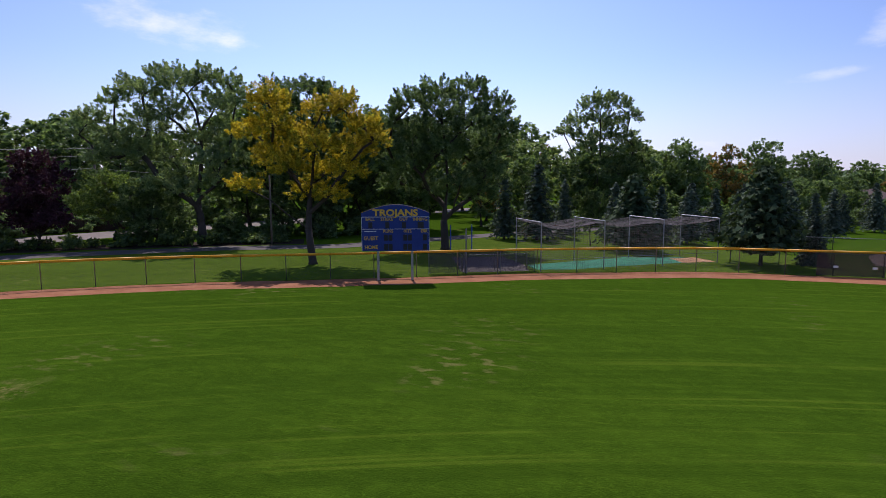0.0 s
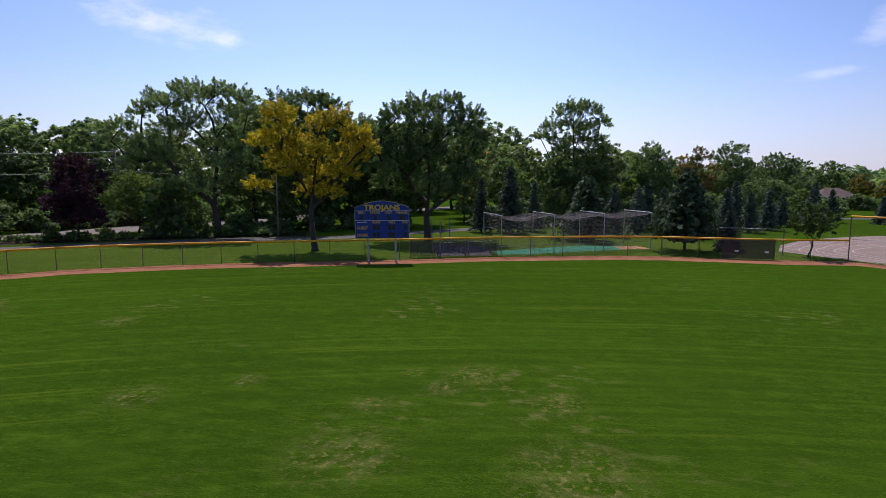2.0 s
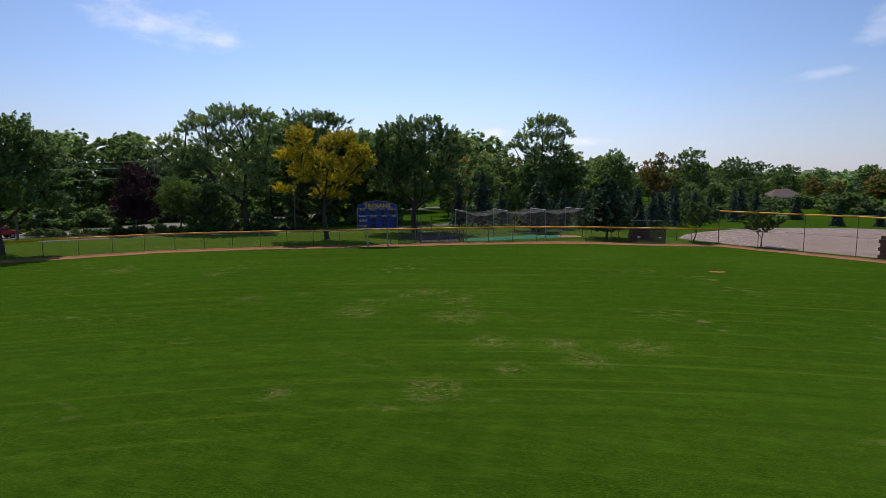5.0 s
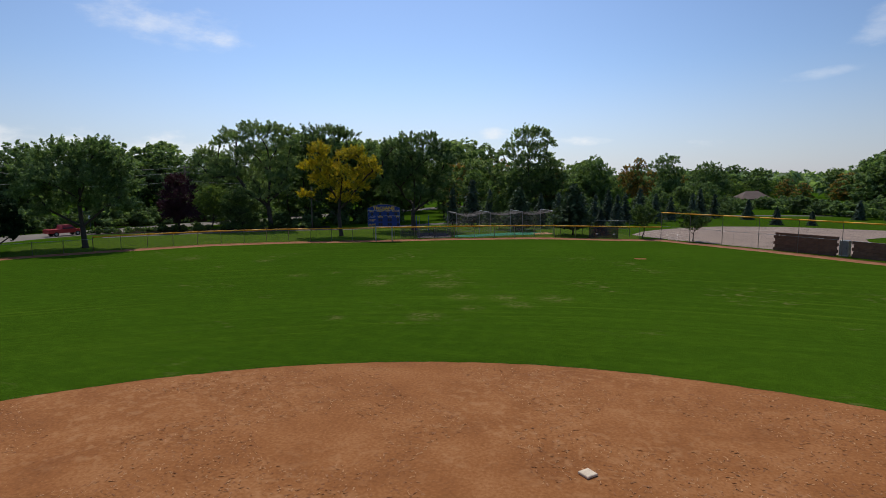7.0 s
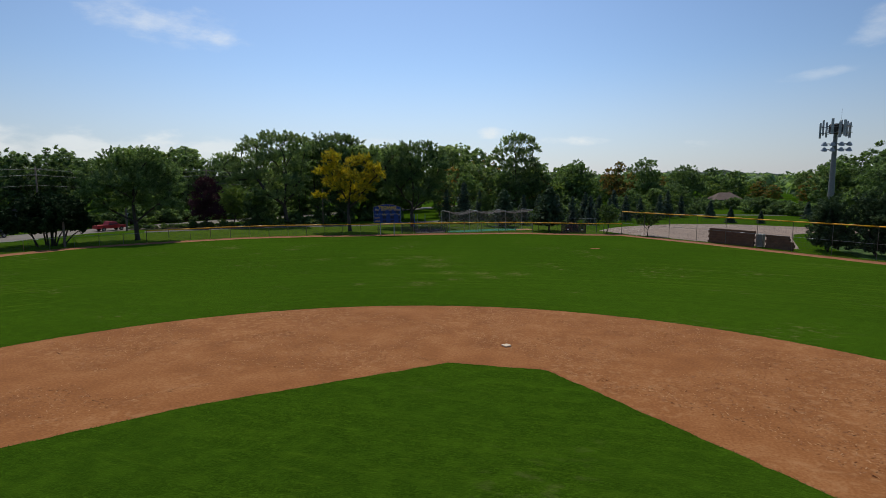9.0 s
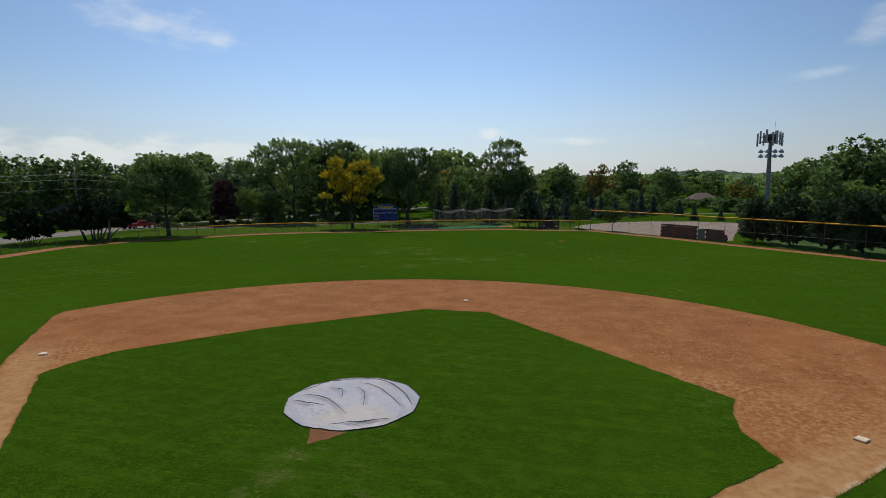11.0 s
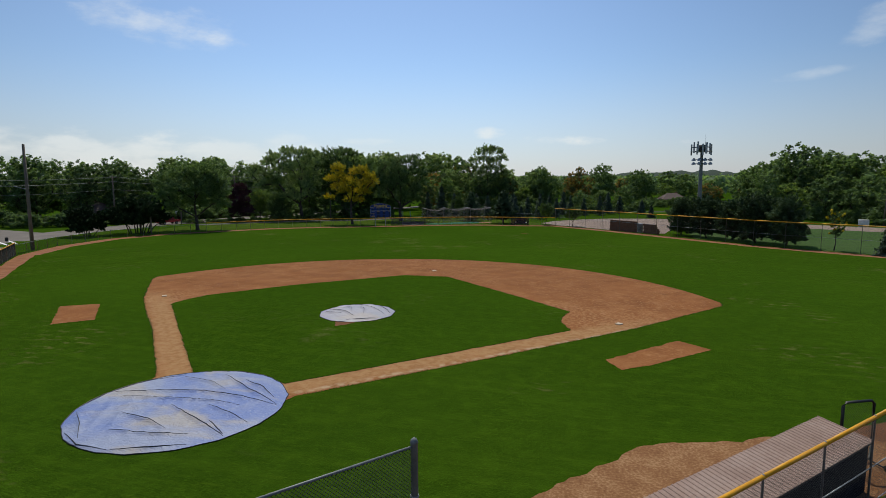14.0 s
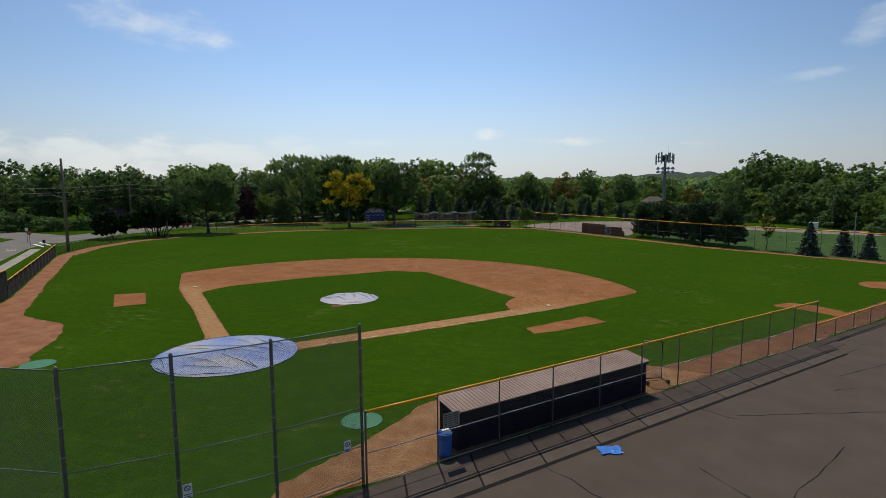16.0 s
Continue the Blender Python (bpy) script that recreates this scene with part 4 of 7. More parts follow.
def cover(name, label, cx, cy, z, r, mound, mat, seed, folds):
    """A round tarpaulin with a bulge, crinkles, long folds and a dark hem."""
    rng = random.Random(seed)
    rings, seg = 70, 150
    sides = 11 if r < 4 else 17
    half = math.pi / sides
    rim = [1 + 0.7 * (math.cos(half) / math.cos((2 * math.pi * k / seg + seed) % (2 * half) - half) - math.cos(half / 2)) + 0.012 * noise.noise(Vector((k * 0.35, seed, 0))) for k in range(seg)]

    def gap_to(x, y, line):
        best, where = 9.0, 0.0
        for i, ((ax, ay), (bx, by)) in enumerate(zip(line, line[1:])):
            dx, dy = bx - ax, by - ay
            t = max(0.0, min(1.0, ((x - ax) * dx + (y - ay) * dy) / (dx * dx + dy * dy)))
            g = math.hypot(x - ax - t * dx, y - ay - t * dy)
            if g < best:
                best, where = g, (i + t) / (len(line) - 1)
        return best, where

    def height(x, y, q):
        hgt = mound * max(0.0, 1 - q * q) ** 1.2
        for line in folds:
            g, u = gap_to(x, y, line)
            if g < 0.5:
                hgt += 0.075 * math.exp(-(g / 0.11) ** 2) * (0.35 + 0.65 * math.sin(math.pi * u))
        crinkle = 1 - abs(noise.noise(Vector((x * 1.1 + 0.6 * y, y * 0.7, seed)))) * 2
        fine = 1 - abs(noise.noise(Vector((x * 2.9, y * 2.1 - x, seed + 4)))) * 2
        hgt += 0.035 * crinkle + 0.014 * fine
        return max(0.012, hgt + 0.03) * (1 - q ** 14) + 0.012 * q ** 14

    s = Shape()
    verts, faces = [(0, 0, height(0, 0, 0))], []
    for i in range(1, rings + 1):
        q = (i / rings) ** 0.85
        for k in range(seg):
            a = 2 * math.pi * k / seg
            rr = r * q * (1 + (rim[k] - 1) * q)
            x, y = rr * math.cos(a), rr * math.sin(a)
            verts.append((x, y, height(x, y, q)))
    for k in range(seg):
        faces.append((0, 1 + k, 1 + (k + 1) % seg))
    for i in range(rings - 1):
        for k in range(seg):
            j = (k + 1) % seg
            faces.append((1 + i * seg + k, 1 + (i + 1) * seg + k, 1 + (i + 1) * seg + j, 1 + i * seg + j))
    s.add(verts, faces)
    ob = thing(name, label, "tarpaulin", pose(cx, cy, z))
    part("sheet", s, mat, ob, smooth=True)
    # the black hem also draws the outline of shadow round the cover
    hem = [(r * rim[k % seg] * 1.004 * math.cos(2 * math.pi * k / seg), r * rim[k % seg] * 1.004 * math.sin(2 * math.pi * k / seg), 0.016) for k in range(seg + 1)]
    part("hem", Shape().tube(hem, [0.016 + 0.022 * abs(noise.noise(Vector((k * 0.12, seed, 2)))) for k in range(seg + 1)], 5, caps=False), TARP_EDGE, ob, "black hem and shadow outline of the cover")
    for line in folds:
        pts = []
        fine_line = dense(line, 0.15, closed=False)
        for x, y in fine_line:
            x += 0.05 * noise.noise(Vector((x, y, 1)))
            q = math.hypot(x, y) / r
            if q < 0.985:
                pts.append((x, y, height(x, y, q) + 0.001))
        if len(pts) > 2:
            wide = rng.uniform(0.006, 0.02)
            part("fold", Shape().tube(pts, [0.004 + wide * math.sin(math.pi * (k + 0.5) / len(pts)) ** 0.7 for k in range(len(pts))], 5), TARP_EDGE, ob, "dark fold where the underside shows")
    return ob


HOME_FOLDS = [
    [(-4.2, 0.4), (-2.2, 1.0), (0.0, 1.45), (2.0, 1.4), (4.2, 1.0)],
    [(-0.7, 3.9), (1.8, 2.35), (4.1, 1.1)],
    [(-0.4, -0.25), (1.85, -1.3), (3.8, -2.2)],
    [(2.3, -1.2), (3.7, -2.1)],
    [(-4.35, -1.0), (-4.45, 0.3), (-3.9, 1.9), (-2.6, 3.3)],
    [(-2.6, -3.6), (-1.2, -4.3), (0.3, -4.35)],
    [(-2.5, 3.0), (-0.4, 2.6), (0.8, 1.95)],
    [(-1.9, -1.5), (-0.2, -1.8), (1.2, -2.35)],
    [(0.4, -4.3), (1.8, -3.8), (2.9, -3.2)],
    [(-3.9, -1.9), (-2.6, -2.9), (-1.6, -3.9)],
    [(0.9, 3.4), (2.4, 2.7), (3.6, 1.7)],
    [(-3.4, 0.1), (-1.4, 0.3), (0.9, 0.6), (2.6, 0.55)],
    [(-1.0, -3.0), (0.8, -2.9), (2.4, -2.5)],
    [(1.2, 0.2), (2.6, -0.3), (4.0, -0.9)],
]
MOUND_FOLDS = [
    [(-1.2, 2.3), (0.6, 2.2), (1.7, 1.3)],
    [(-0.2, 0.9), (0.5, 0.2), (0.9, -0.9)],
    [(0.9, 1.9), (2.0, 1.0), (2.6, 0.2)],
    [(-2.3, -0.8), (-1.5, -1.2), (-0.7, -1.2)],
    [(-1.4, 0.6), (-0.6, 0.3), (-0.3, -0.4)],
    [(-2.6, 0.4), (-1.8, 1.5), (-0.9, 2.2)],
    [(0.2, -2.5), (1.3, -2.1), (2.2, -1.4)],
    [(-0.4, 1.6), (0.9, 1.0), (2.3, -0.3)],
    [(-2.2, -0.2), (-0.8, -0.7), (0.5, -1.7)],
]
cover("home_plate_cover", "blue and silver round tarpaulin with dark folds over home plate", -0.15, -0.6, 0.010, 4.55, 0.03, TARP_BLUE, 5, HOME_FOLDS)
cover("mound_cover", "silver round tarpaulin over the pitcher's mound", 0.1, 17.75, 0.036, 2.85, 0.24, TARP_SILVER, 11, MOUND_FOLDS)
for x, y in ((12.85, -8.0), (-10.5, -5.5)):
    tagged(part("on_deck_mat", Shape().lathe((0, 0, 0), [(0.98, 0), (0.98, 0.015), (0.95, 0.022)], 40), GREEN_MAT, at=pose(x, y, 0.010)), "round green on-deck mat on the grass", "mat", "on-deck mats")


# ---- dugout ----
def dugout():
    o = Vector(along(4.35, 0.42))
    turn = math.degrees(math.atan2(U.y, U.x))
    ob = thing("dugout", "long low dugout with dark walls and a corrugated metal roof", "dugout", pose(o.x, o.y, 0, 0, 0, turn))
    length, depth, zb, zf = 12.2, 1.55, 1.72, 1.95
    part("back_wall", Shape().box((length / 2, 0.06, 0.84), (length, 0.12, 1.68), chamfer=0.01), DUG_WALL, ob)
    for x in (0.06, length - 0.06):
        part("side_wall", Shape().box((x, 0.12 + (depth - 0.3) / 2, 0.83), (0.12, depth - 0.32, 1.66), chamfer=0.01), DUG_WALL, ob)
    n = 66
    sheet = Shape()
    top, pitch = [], (length + 0.3) / n
    for k in range(n):
        x0 = -0.15 + k * pitch
        top += [(x0, 0.0), (x0 + pitch * 0.62, 0.0), (x0 + pitch * 0.70, 0.022), (x0 + pitch * 0.92, 0.022)]
    top.append((length + 0.15, 0.0))
    m = len(top)
    y0, y1 = -0.08, depth
    sheet.add([(x, y0, zb + z) for x, z in top] + [(x, y1, zf + z) for x, z in top] + [(x, y0, zb + z - 0.03) for x, z in top] + [(x, y1, zf + z - 0.03) for x, z in top],
              [(i, i + 1, m + i + 1, m + i) for i in range(m - 1)] + [(2 * m + i + 1, 2 * m + i, 3 * m + i, 3 * m + i + 1) for i in range(m - 1)] + [(2 * m + i, 2 * m + i + 1, i + 1, i) for i in range(m - 1)] + [(m + i, m + i + 1, 3 * m + i + 1, 3 * m + i) for i in range(m - 1)])
    part("roof", sheet, ROOF_METAL, ob, "corrugated weathered metal roof")
    part("fascia", Shape().box((length / 2, -0.05, 1.675), (length + 0.2, 0.04, 0.08)), BLACK, ob)
    part("fascia", Shape().box((length / 2, depth - 0.03, 1.87), (length + 0.2, 0.05, 0.10)), BLACK, ob)
    for k in range(5):
        part("roof_post", Shape().box((0.1 + k * (length - 0.2) / 4, depth - 0.12, 0.93), (0.09, 0.09, 1.86), chamfer=0.008), BLACK, ob)
    part("bench", Shape().box((length / 2, 0.5, 0.44), (length - 1.0, 0.34, 0.06), chamfer=0.01), POLE_WOOD, ob)
    for k in range(5):
        part("bench_leg", Shape().box((1 + k * (length - 2) / 4, 0.5, 0.205), (0.06, 0.3, 0.41)), BLACK, ob)
    return ob


dugout()


def trash_bin():
    p = along(3.75, 0.48)
    ob = thing("trash_bin", "blue plastic trash barrel full to the rim", "trash bin", pose(p[0], p[1], 0.01))
    part("barrel", Shape().lathe((0, 0, 0), [(0.25, 0), (0.28, 0.03), (0.30, 0.3), (0.285, 0.33), (0.30, 0.36), (0.31, 0.66), (0.295, 0.69), (0.31, 0.72), (0.31, 0.92), (0.33, 0.94), (0.33, 0.97), (0.29, 0.97), (0.28, 0.85)], 24), BLUE_BIN, ob, smooth=True)
    part("rubbish", Shape().box((0.05, 0.04, 1.0), (0.34, 0.22, 0.16), 0.5, chamfer=0.03), WHITE, ob, "white paper rubbish")
    return ob


trash_bin()


def notice(name, label, at, w, h, bars, symbol=False):
    ob = thing(name, label, "sign", at)
    part("board", Shape().box((0, 0, 0), (w, 0.012, h), chamfer=0.003), WHITE if symbol else CONCRETE, ob)
    lines = Shape()
    for k in range(bars):
        z = (h * 0.38 - h * 0.76 * k / max(1, bars - 1)) if not symbol else (-h * 0.25 - h * 0.16 * k)
        if symbol:
            lines.box((0, -0.008, z), (w * (0.82 - 0.1 * (k % 2)), 0.004, h * 0.06))
            continue
        for j, (x, wd) in enumerate(((-0.31, 0.2), (-0.06, 0.22), (0.19, 0.17), (0.37, 0.12))):
            lines.box((w * (x + 0.03 * ((k * 3 + j) % 3 - 1)), -0.008, z), (w * wd, 0.004, h * 0.36 / bars))
    part("writing_bars", lines, BLACK, ob, "bars of unreadable writing")
    if symbol:
        ring = [(0.085 * math.cos(a * math.pi / 12), -0.009, 0.09 + 0.085 * math.sin(a * math.pi / 12)) for a in range(25)]
        part("prohibition_ring", Shape().tube(ring, 0.012, 5).tube([(-0.06, -0.009, 0.15), (0.06, -0.009, 0.03)], 0.011, 5), BLACK, ob)
    return ob


tu = math.degrees(math.atan2(U.y, U.x))
p = along(3.75, -0.04)
notice("fence_notice", "weathered pale notice with dark writing wired to the chain-link fence", pose(p[0], p[1], 1.72, 0, 0, tu), 0.8, 0.62, 6)
notice("warning_sign", "small white warning sign with a prohibition symbol on the backstop", pose(14.72, -13.45, 1.55, 0, 0, 52), 0.28, 0.46, 2, True)
notice("warning_sign", "small white warning sign wired low on the backstop", pose(11.15, -17.58, 1.6, 0, 0, 45.7), 0.28, 0.46, 2, True)


def pitching_screen():
    p = along(18.3, 1.4)
    ob = thing("pitching_screen", "black wheeled pitching screen leaning by the dugout", "sports screen", pose(p[0], p[1], 0.01, 0, 0, 25))
    w, h = 1.25, 2.3
    loop = [(-w / 2, 0, 0.12), (-w / 2, 0, h - 0.12), (-w / 2 + 0.12, 0, h), (w / 2 - 0.12, 0, h), (w / 2, 0, h - 0.12), (w / 2, 0, 0.12), (-w / 2, 0, 0.12)]
    part("frame", Shape().tube(loop, 0.05, 8), BLACK, ob, smooth=True)
    part("net", wire_mesh(w, 0.15, h - 0.05, 0.09, 0.0022), BLACK, ob, at=Matrix.Translation((-w / 2, 0, 0)))
    for x in (-w / 2, w / 2):
        part("foot", Shape().tube([(x, -0.7, 0.1), (x, 0.7, 0.1)], 0.03, 8), BLACK, ob)
        part("wheel", Shape().tube([(x - 0.05, -0.7, 0.12), (x + 0.05, -0.7, 0.12)], 0.12, 14), BLACK, ob)
    return ob


pitching_screen()


# ---- trees ----
def envelope(kind, u):
    if kind == "oval":
        return max(0.0, math.sin(math.pi * min(1, u * 0.93 + 0.07))) ** 0.62
    if kind == "round":
        return math.sqrt(max(0.0, 1 - (2 * u - 1) ** 2)) ** 0.8
    if kind == "vase":
        return (0.35 + 0.65 * min(1, u * 1.5)) * math.sqrt(max(0.0, 1 - max(0, (u - 0.62) / 0.38) ** 2))
    if kind == "cone":
        return (1 - u) ** 0.75 * min(1, u * 9 + 0.35)
    if kind == "dome":
        return math.sqrt(max(0.0, 1 - u * u)) * (0.75 + 0.25 * min(1, u * 4))
    return 1.0


def crown_lobes(rng, kind, h, w, low, lean, lobes, count):
    """Rounded masses of foliage spread through the crown's outline: x, y, z, radius."""
    z0, rl, out, tries = low * h, 0.2 * w * (22 / count) ** 0.3, [], 0
    ph = rng.uniform(0, 6.28, 3)
    while len(out) < count and tries < 1500:
        tries += 1
        u, a = rng.uniform(0.03, 0.97), rng.uniform(0, 2 * math.pi)
        r = rl * rng.uniform(0.7, 1.25)
        uneven = 1 + lobes * (0.6 * math.sin(2 * a + ph[0] + 3 * u) + 0.5 * math.sin(3 * a + ph[1] - 7 * u))
        far = max(0.0, 0.5 * w * envelope(kind, u) * uneven - r * 0.75) * math.sqrt(rng.uniform(0.1, 1))
        z = min(max(z0 + u * (h - z0), z0 + r * 0.55), h - r * 0.8)
        p = (far * math.cos(a) + lean[0] * z, far * math.sin(a) + lean[1] * z, z, r)
        if all((p[0] - q[0]) ** 2 + (p[1] - q[1]) ** 2 + (p[2] - q[2]) ** 2 > (0.55 * (p[3] + q[3])) ** 2 for q in out):
            out.append(p)
    return out


def broadleaf(name, label, seed, h, w, mat, kind="oval", low=0.22, tips=120, per=85, leaf=0.21, clump=0.085, trunk_r=None, lean=(0, 0), lobes=0.28, category="tree", group="", stems=1, mat2=None, share2=0.0, slim=0.55, count=22, masses=None, fork=None, tuft=None, open_k=1.0, swell=1.0):
    """Trunk, forking limbs and a crown: masses of foliage, each a cluster of pointed leafy sprays. w is the crown's full width."""
    rng = np.random.default_rng(seed)
    ob = thing(name, label, category, group=group)
    z0 = low * h
    mass = np.array(masses or crown_lobes(rng, kind, h, w, low, lean, lobes, count), dtype=float)
    mass[:, 3] *= swell
    rt = tuft or w * clump * 0.62
    share = mass[:, 3] ** 2 / np.sum(mass[:, 3] ** 2)
    # sprays sit on the skin of each mass, fewer below
    own = np.repeat(np.arange(len(mass)), np.maximum(3, np.round(share * tips * 1.9 * open_k)).astype(int))
    d = rng.normal(size=(len(own), 3))
    d /= np.linalg.norm(d, axis=1)[:, None]
    d[:, 2] = np.where(d[:, 2] < -0.35, -0.5 * d[:, 2], d[:, 2])
    d /= np.linalg.norm(d, axis=1)[:, None]
    bumps = 1 + 0.16 * np.sin(d[:, 0] * 5 + own) * np.sin(d[:, 1] * 5 + 2.1 * own) * np.sin(d[:, 2] * 5 - own)
    depth = (0.3 + 0.7 * rng.uniform(0, 1, len(own)) ** 0.6) * bumps
    pts = mass[own, :3] + d * (depth * mass[own, 3])[:, None] * np.array((1, 1, 0.86))
    pts[:, 2] = np.maximum(pts[:, 2], 0.25)
    away = pts - np.array((lean[0] * h * 0.5, lean[1] * h * 0.5, z0 + 0.3 * (h - z0)))
    away /= np.linalg.norm(away, axis=1)[:, None] + 1e-6
    axis = 0.75 * d + 0.5 * away + rng.normal(size=d.shape) * 0.38 + np.array((0, 0, 0.3))
    axis /= np.linalg.norm(axis, axis=1)[:, None]
    # leaves of a spray: a plume that narrows towards its tip
    n = rng.poisson(max(6.0, per / 1.9 / open_k), len(pts)) + 5
    leaf_of = np.repeat(np.arange(len(pts)), n)
    size = rt * rng.uniform(0.7, 1.35, len(pts))[leaf_of][:, None]
    q = rng.uniform(0, 1, len(leaf_of))[:, None] ** 0.85
    side = rng.normal(size=(len(leaf_of), 3))
    side -= axis[leaf_of] * np.sum(side * axis[leaf_of], axis=1)[:, None]
    side /= np.linalg.norm(side, axis=1)[:, None]
    wide = np.sqrt(rng.uniform(0, 1, len(leaf_of)))[:, None] * (1.0 - 0.72 * q)
    c = pts[leaf_of] + size * (axis[leaf_of] * ((2.3 if leaf < 0.17 else 1.5) * q - (0.8 if leaf < 0.17 else 0.6)) + side * wide * (0.85 if leaf < 0.17 else 1.05))
    quads = leaf_quads(rng, c, leaf, slim, 0.35, side * 0.9 + axis[leaf_of] * 0.5 + d[own][leaf_of] * 0.5)
    # limbs: each mass hangs on the nearest limb below it; thickness follows what it carries
    tr = trunk_r or 0.0125 * h + 0.03
    wood = Shape()
    if stems > 1:
        for j, (x, y, z, r) in enumerate(mass):
            bx, by = x * 0.45 + rng.uniform(-0.3, 0.3), y * 0.45 + rng.uniform(-0.3, 0.3)
            bend = (bx * 0.6 + x * 0.4 + rng.uniform(-0.2, 0.2), by * 0.6 + y * 0.4, z * 0.55)
            stem = Shape().tube([(bx, by, -0.05), bend, (x, y, z)], [tr, tr * 0.75, tr * 0.3], 6)
            if stems > 6 and j < stems:
                part("stem", stem, BARK, ob, smooth=True)
            elif j < stems:
                wood.add(stem.v, stem.f)
    else:
        zf, top = fork or max(0.12 * h, z0 * 0.9), 0.8 * float(np.max(mass[:, 2]))
        heights = [zf * 0.7, zf] + [zf + (top - zf) * k / 5 for k in range(1, 6)]
        nodes = [Vector((0.25 * math.sin(z * 0.5 + seed), 0.25 * math.cos(z * 0.4 + seed), z)) * (1 if i else 0.999) for i, z in enumerate(heights)]
        parent, load = [k - 1 for k in range(7)], [0.05] * 7
        for j in sorted(range(len(mass)), key=lambda k: mass[k][2] + 0.6 * math.hypot(mass[k][0], mass[k][1])):
            end = Vector(mass[j][:3])
            best = min(range(len(nodes)), key=lambda k: (nodes[k] - end).length + 2.2 * max(0.0, nodes[k].z + 0.8 * math.hypot(nodes[k].x - end.x, nodes[k].y - end.y) - end.z))
            start = nodes[best]
            span = (end - start).length
            rise = Vector((0, 0, 0.05 * span))
            knee = start.lerp(end, 0.3) + rise * 0.7 + Vector((rng.uniform(-0.05, 0.05), rng.uniform(-0.05, 0.05), 0)) * span
            bend = start.lerp(end, 0.65) + rise * 0.6 + Vector((rng.uniform(-0.05, 0.05), rng.uniform(-0.05, 0.05), 0)) * span
            nodes += [knee, bend, end]
            parent += [best, len(nodes) - 3, len(nodes) - 2]
            load += [0.0, 0.0, mass[j][3] ** 2]
        total = list(load)
        for k in range(len(nodes) - 1, 0, -1):
            total[parent[k]] += total[k]
        thick = [tr * 0.9 * (max(t, 1e-4) / max(total[0], 1e-4)) ** 0.46 for t in total]
        wood.tube([(0, 0, -0.08), (0, 0, 0.25), nodes[0] * 0.5, nodes[0]], [tr * 1.55, tr * 1.12, tr, thick[0]], 10)
        for k in range(1, len(nodes)):
            wood.tube([nodes[parent[k]], nodes[k]], [max(0.02, thick[k] * 1.08), max(0.015, thick[k] * 0.92)], 6 if leaf < 0.2 else 3, caps=False)
        for j in range(0, len(pts) if leaf < 0.25 else 0, 3):
            p, m = Vector(pts[j]), Vector(mass[own[j]][:3])
            wood.tube([m, m.lerp(p, 0.55) + Vector((0, 0, -0.05)), p], [0.012 + 0.006 * rt, 0.012, 0.006], 3, caps=False)
    if wood.v:
        part("trunk", wood, BARK, ob, smooth=True)
    if mat2 and share2:
        pick = (rng.uniform(0, 1, len(pts)) < share2)[leaf_of]
        part("crown", quads_mesh("crown", quads[~pick], mat), None, ob)
        part("inner_foliage", quads_mesh("inner_foliage", quads[pick], mat2), None, ob)
    else:
        part("crown", quads_mesh("crown", quads, mat), None, ob)
    return ob


def spruce(name, label, seed, h, w, mat, low=0.05, dense_k=1.0, droop=0.35, group=""):
    """A conifer: whorls of drooping boughs covered in needle sprays."""
    rng = np.random.default_rng(seed)
    ob = thing(name, label, "conifer", group=group)
    wood = Shape().tube([(0, 0, -0.05), (0, 0, h * 0.5), (0, 0, h * 0.985)], [0.016 * h + 0.03, 0.009 * h + 0.015, 0.01], 7)
    cs, out = [], []
    z = low * h
    while z < h * 0.97:
        u = (z - low * h) / (h * (1 - low))
        reach = 0.5 * w * (1 - u) ** 0.85 + 0.04 * w
        n = max(4, int(9 * (1 - 0.5 * u)))
        a0 = rng.uniform(0, 6.28)
        for k in range(n):
            a = a0 + 2 * math.pi * k / n + rng.uniform(-0.25, 0.25)
            r = reach * rng.uniform(0.72, 1.12)
            m = max(4, int(9 * dense_k * (0.4 + r / (0.5 * w))))
            tip = None
            for j in range(m):
                q = (j + rng.uniform(0.2, 0.9)) / m
                side = rng.uniform(-1, 1) * 0.22 * r * (1.1 - q)
                zz = z - droop * r * q * q + 0.12 * r * q + rng.uniform(-0.06, 0.06)
                cs.append((r * q * math.cos(a) - side * math.sin(a), r * q * math.sin(a) + side * math.cos(a), max(0.05, zz)))
                out.append((math.cos(a), math.sin(a), 0.5))
            wood.tube([(0, 0, z), (r * 0.9 * math.cos(a), r * 0.9 * math.sin(a), max(0.06, z - droop * r * 0.7))], [0.012 + 0.003 * r, 0.004], 4, caps=False)
        z += h * 0.032 * (1 + 0.25 * rng.uniform(-1, 1)) / dense_k ** 0.4
    cs = np.array(cs + [(0, 0, h * (0.93 + 0.012 * k)) for k in range(6)])
    out = np.array(out + [(0, 0, 1)] * 6) * 1.4
    quads = leaf_quads(rng, cs, 0.11 + 0.030 * w, 0.5, 0.4, out)
    part("trunk", wood, BARK, ob)
    part("foliage", quads_mesh("foliage", quads, mat), None, ob)
    return ob


def move(ob, x, y, turn=0.0, k=1.0, kz=None):
    ob.matrix_basis = pose(x, y, 0, 0, 0, turn) @ Matrix.Diagonal((k, k, kz or k, 1))
    return ob


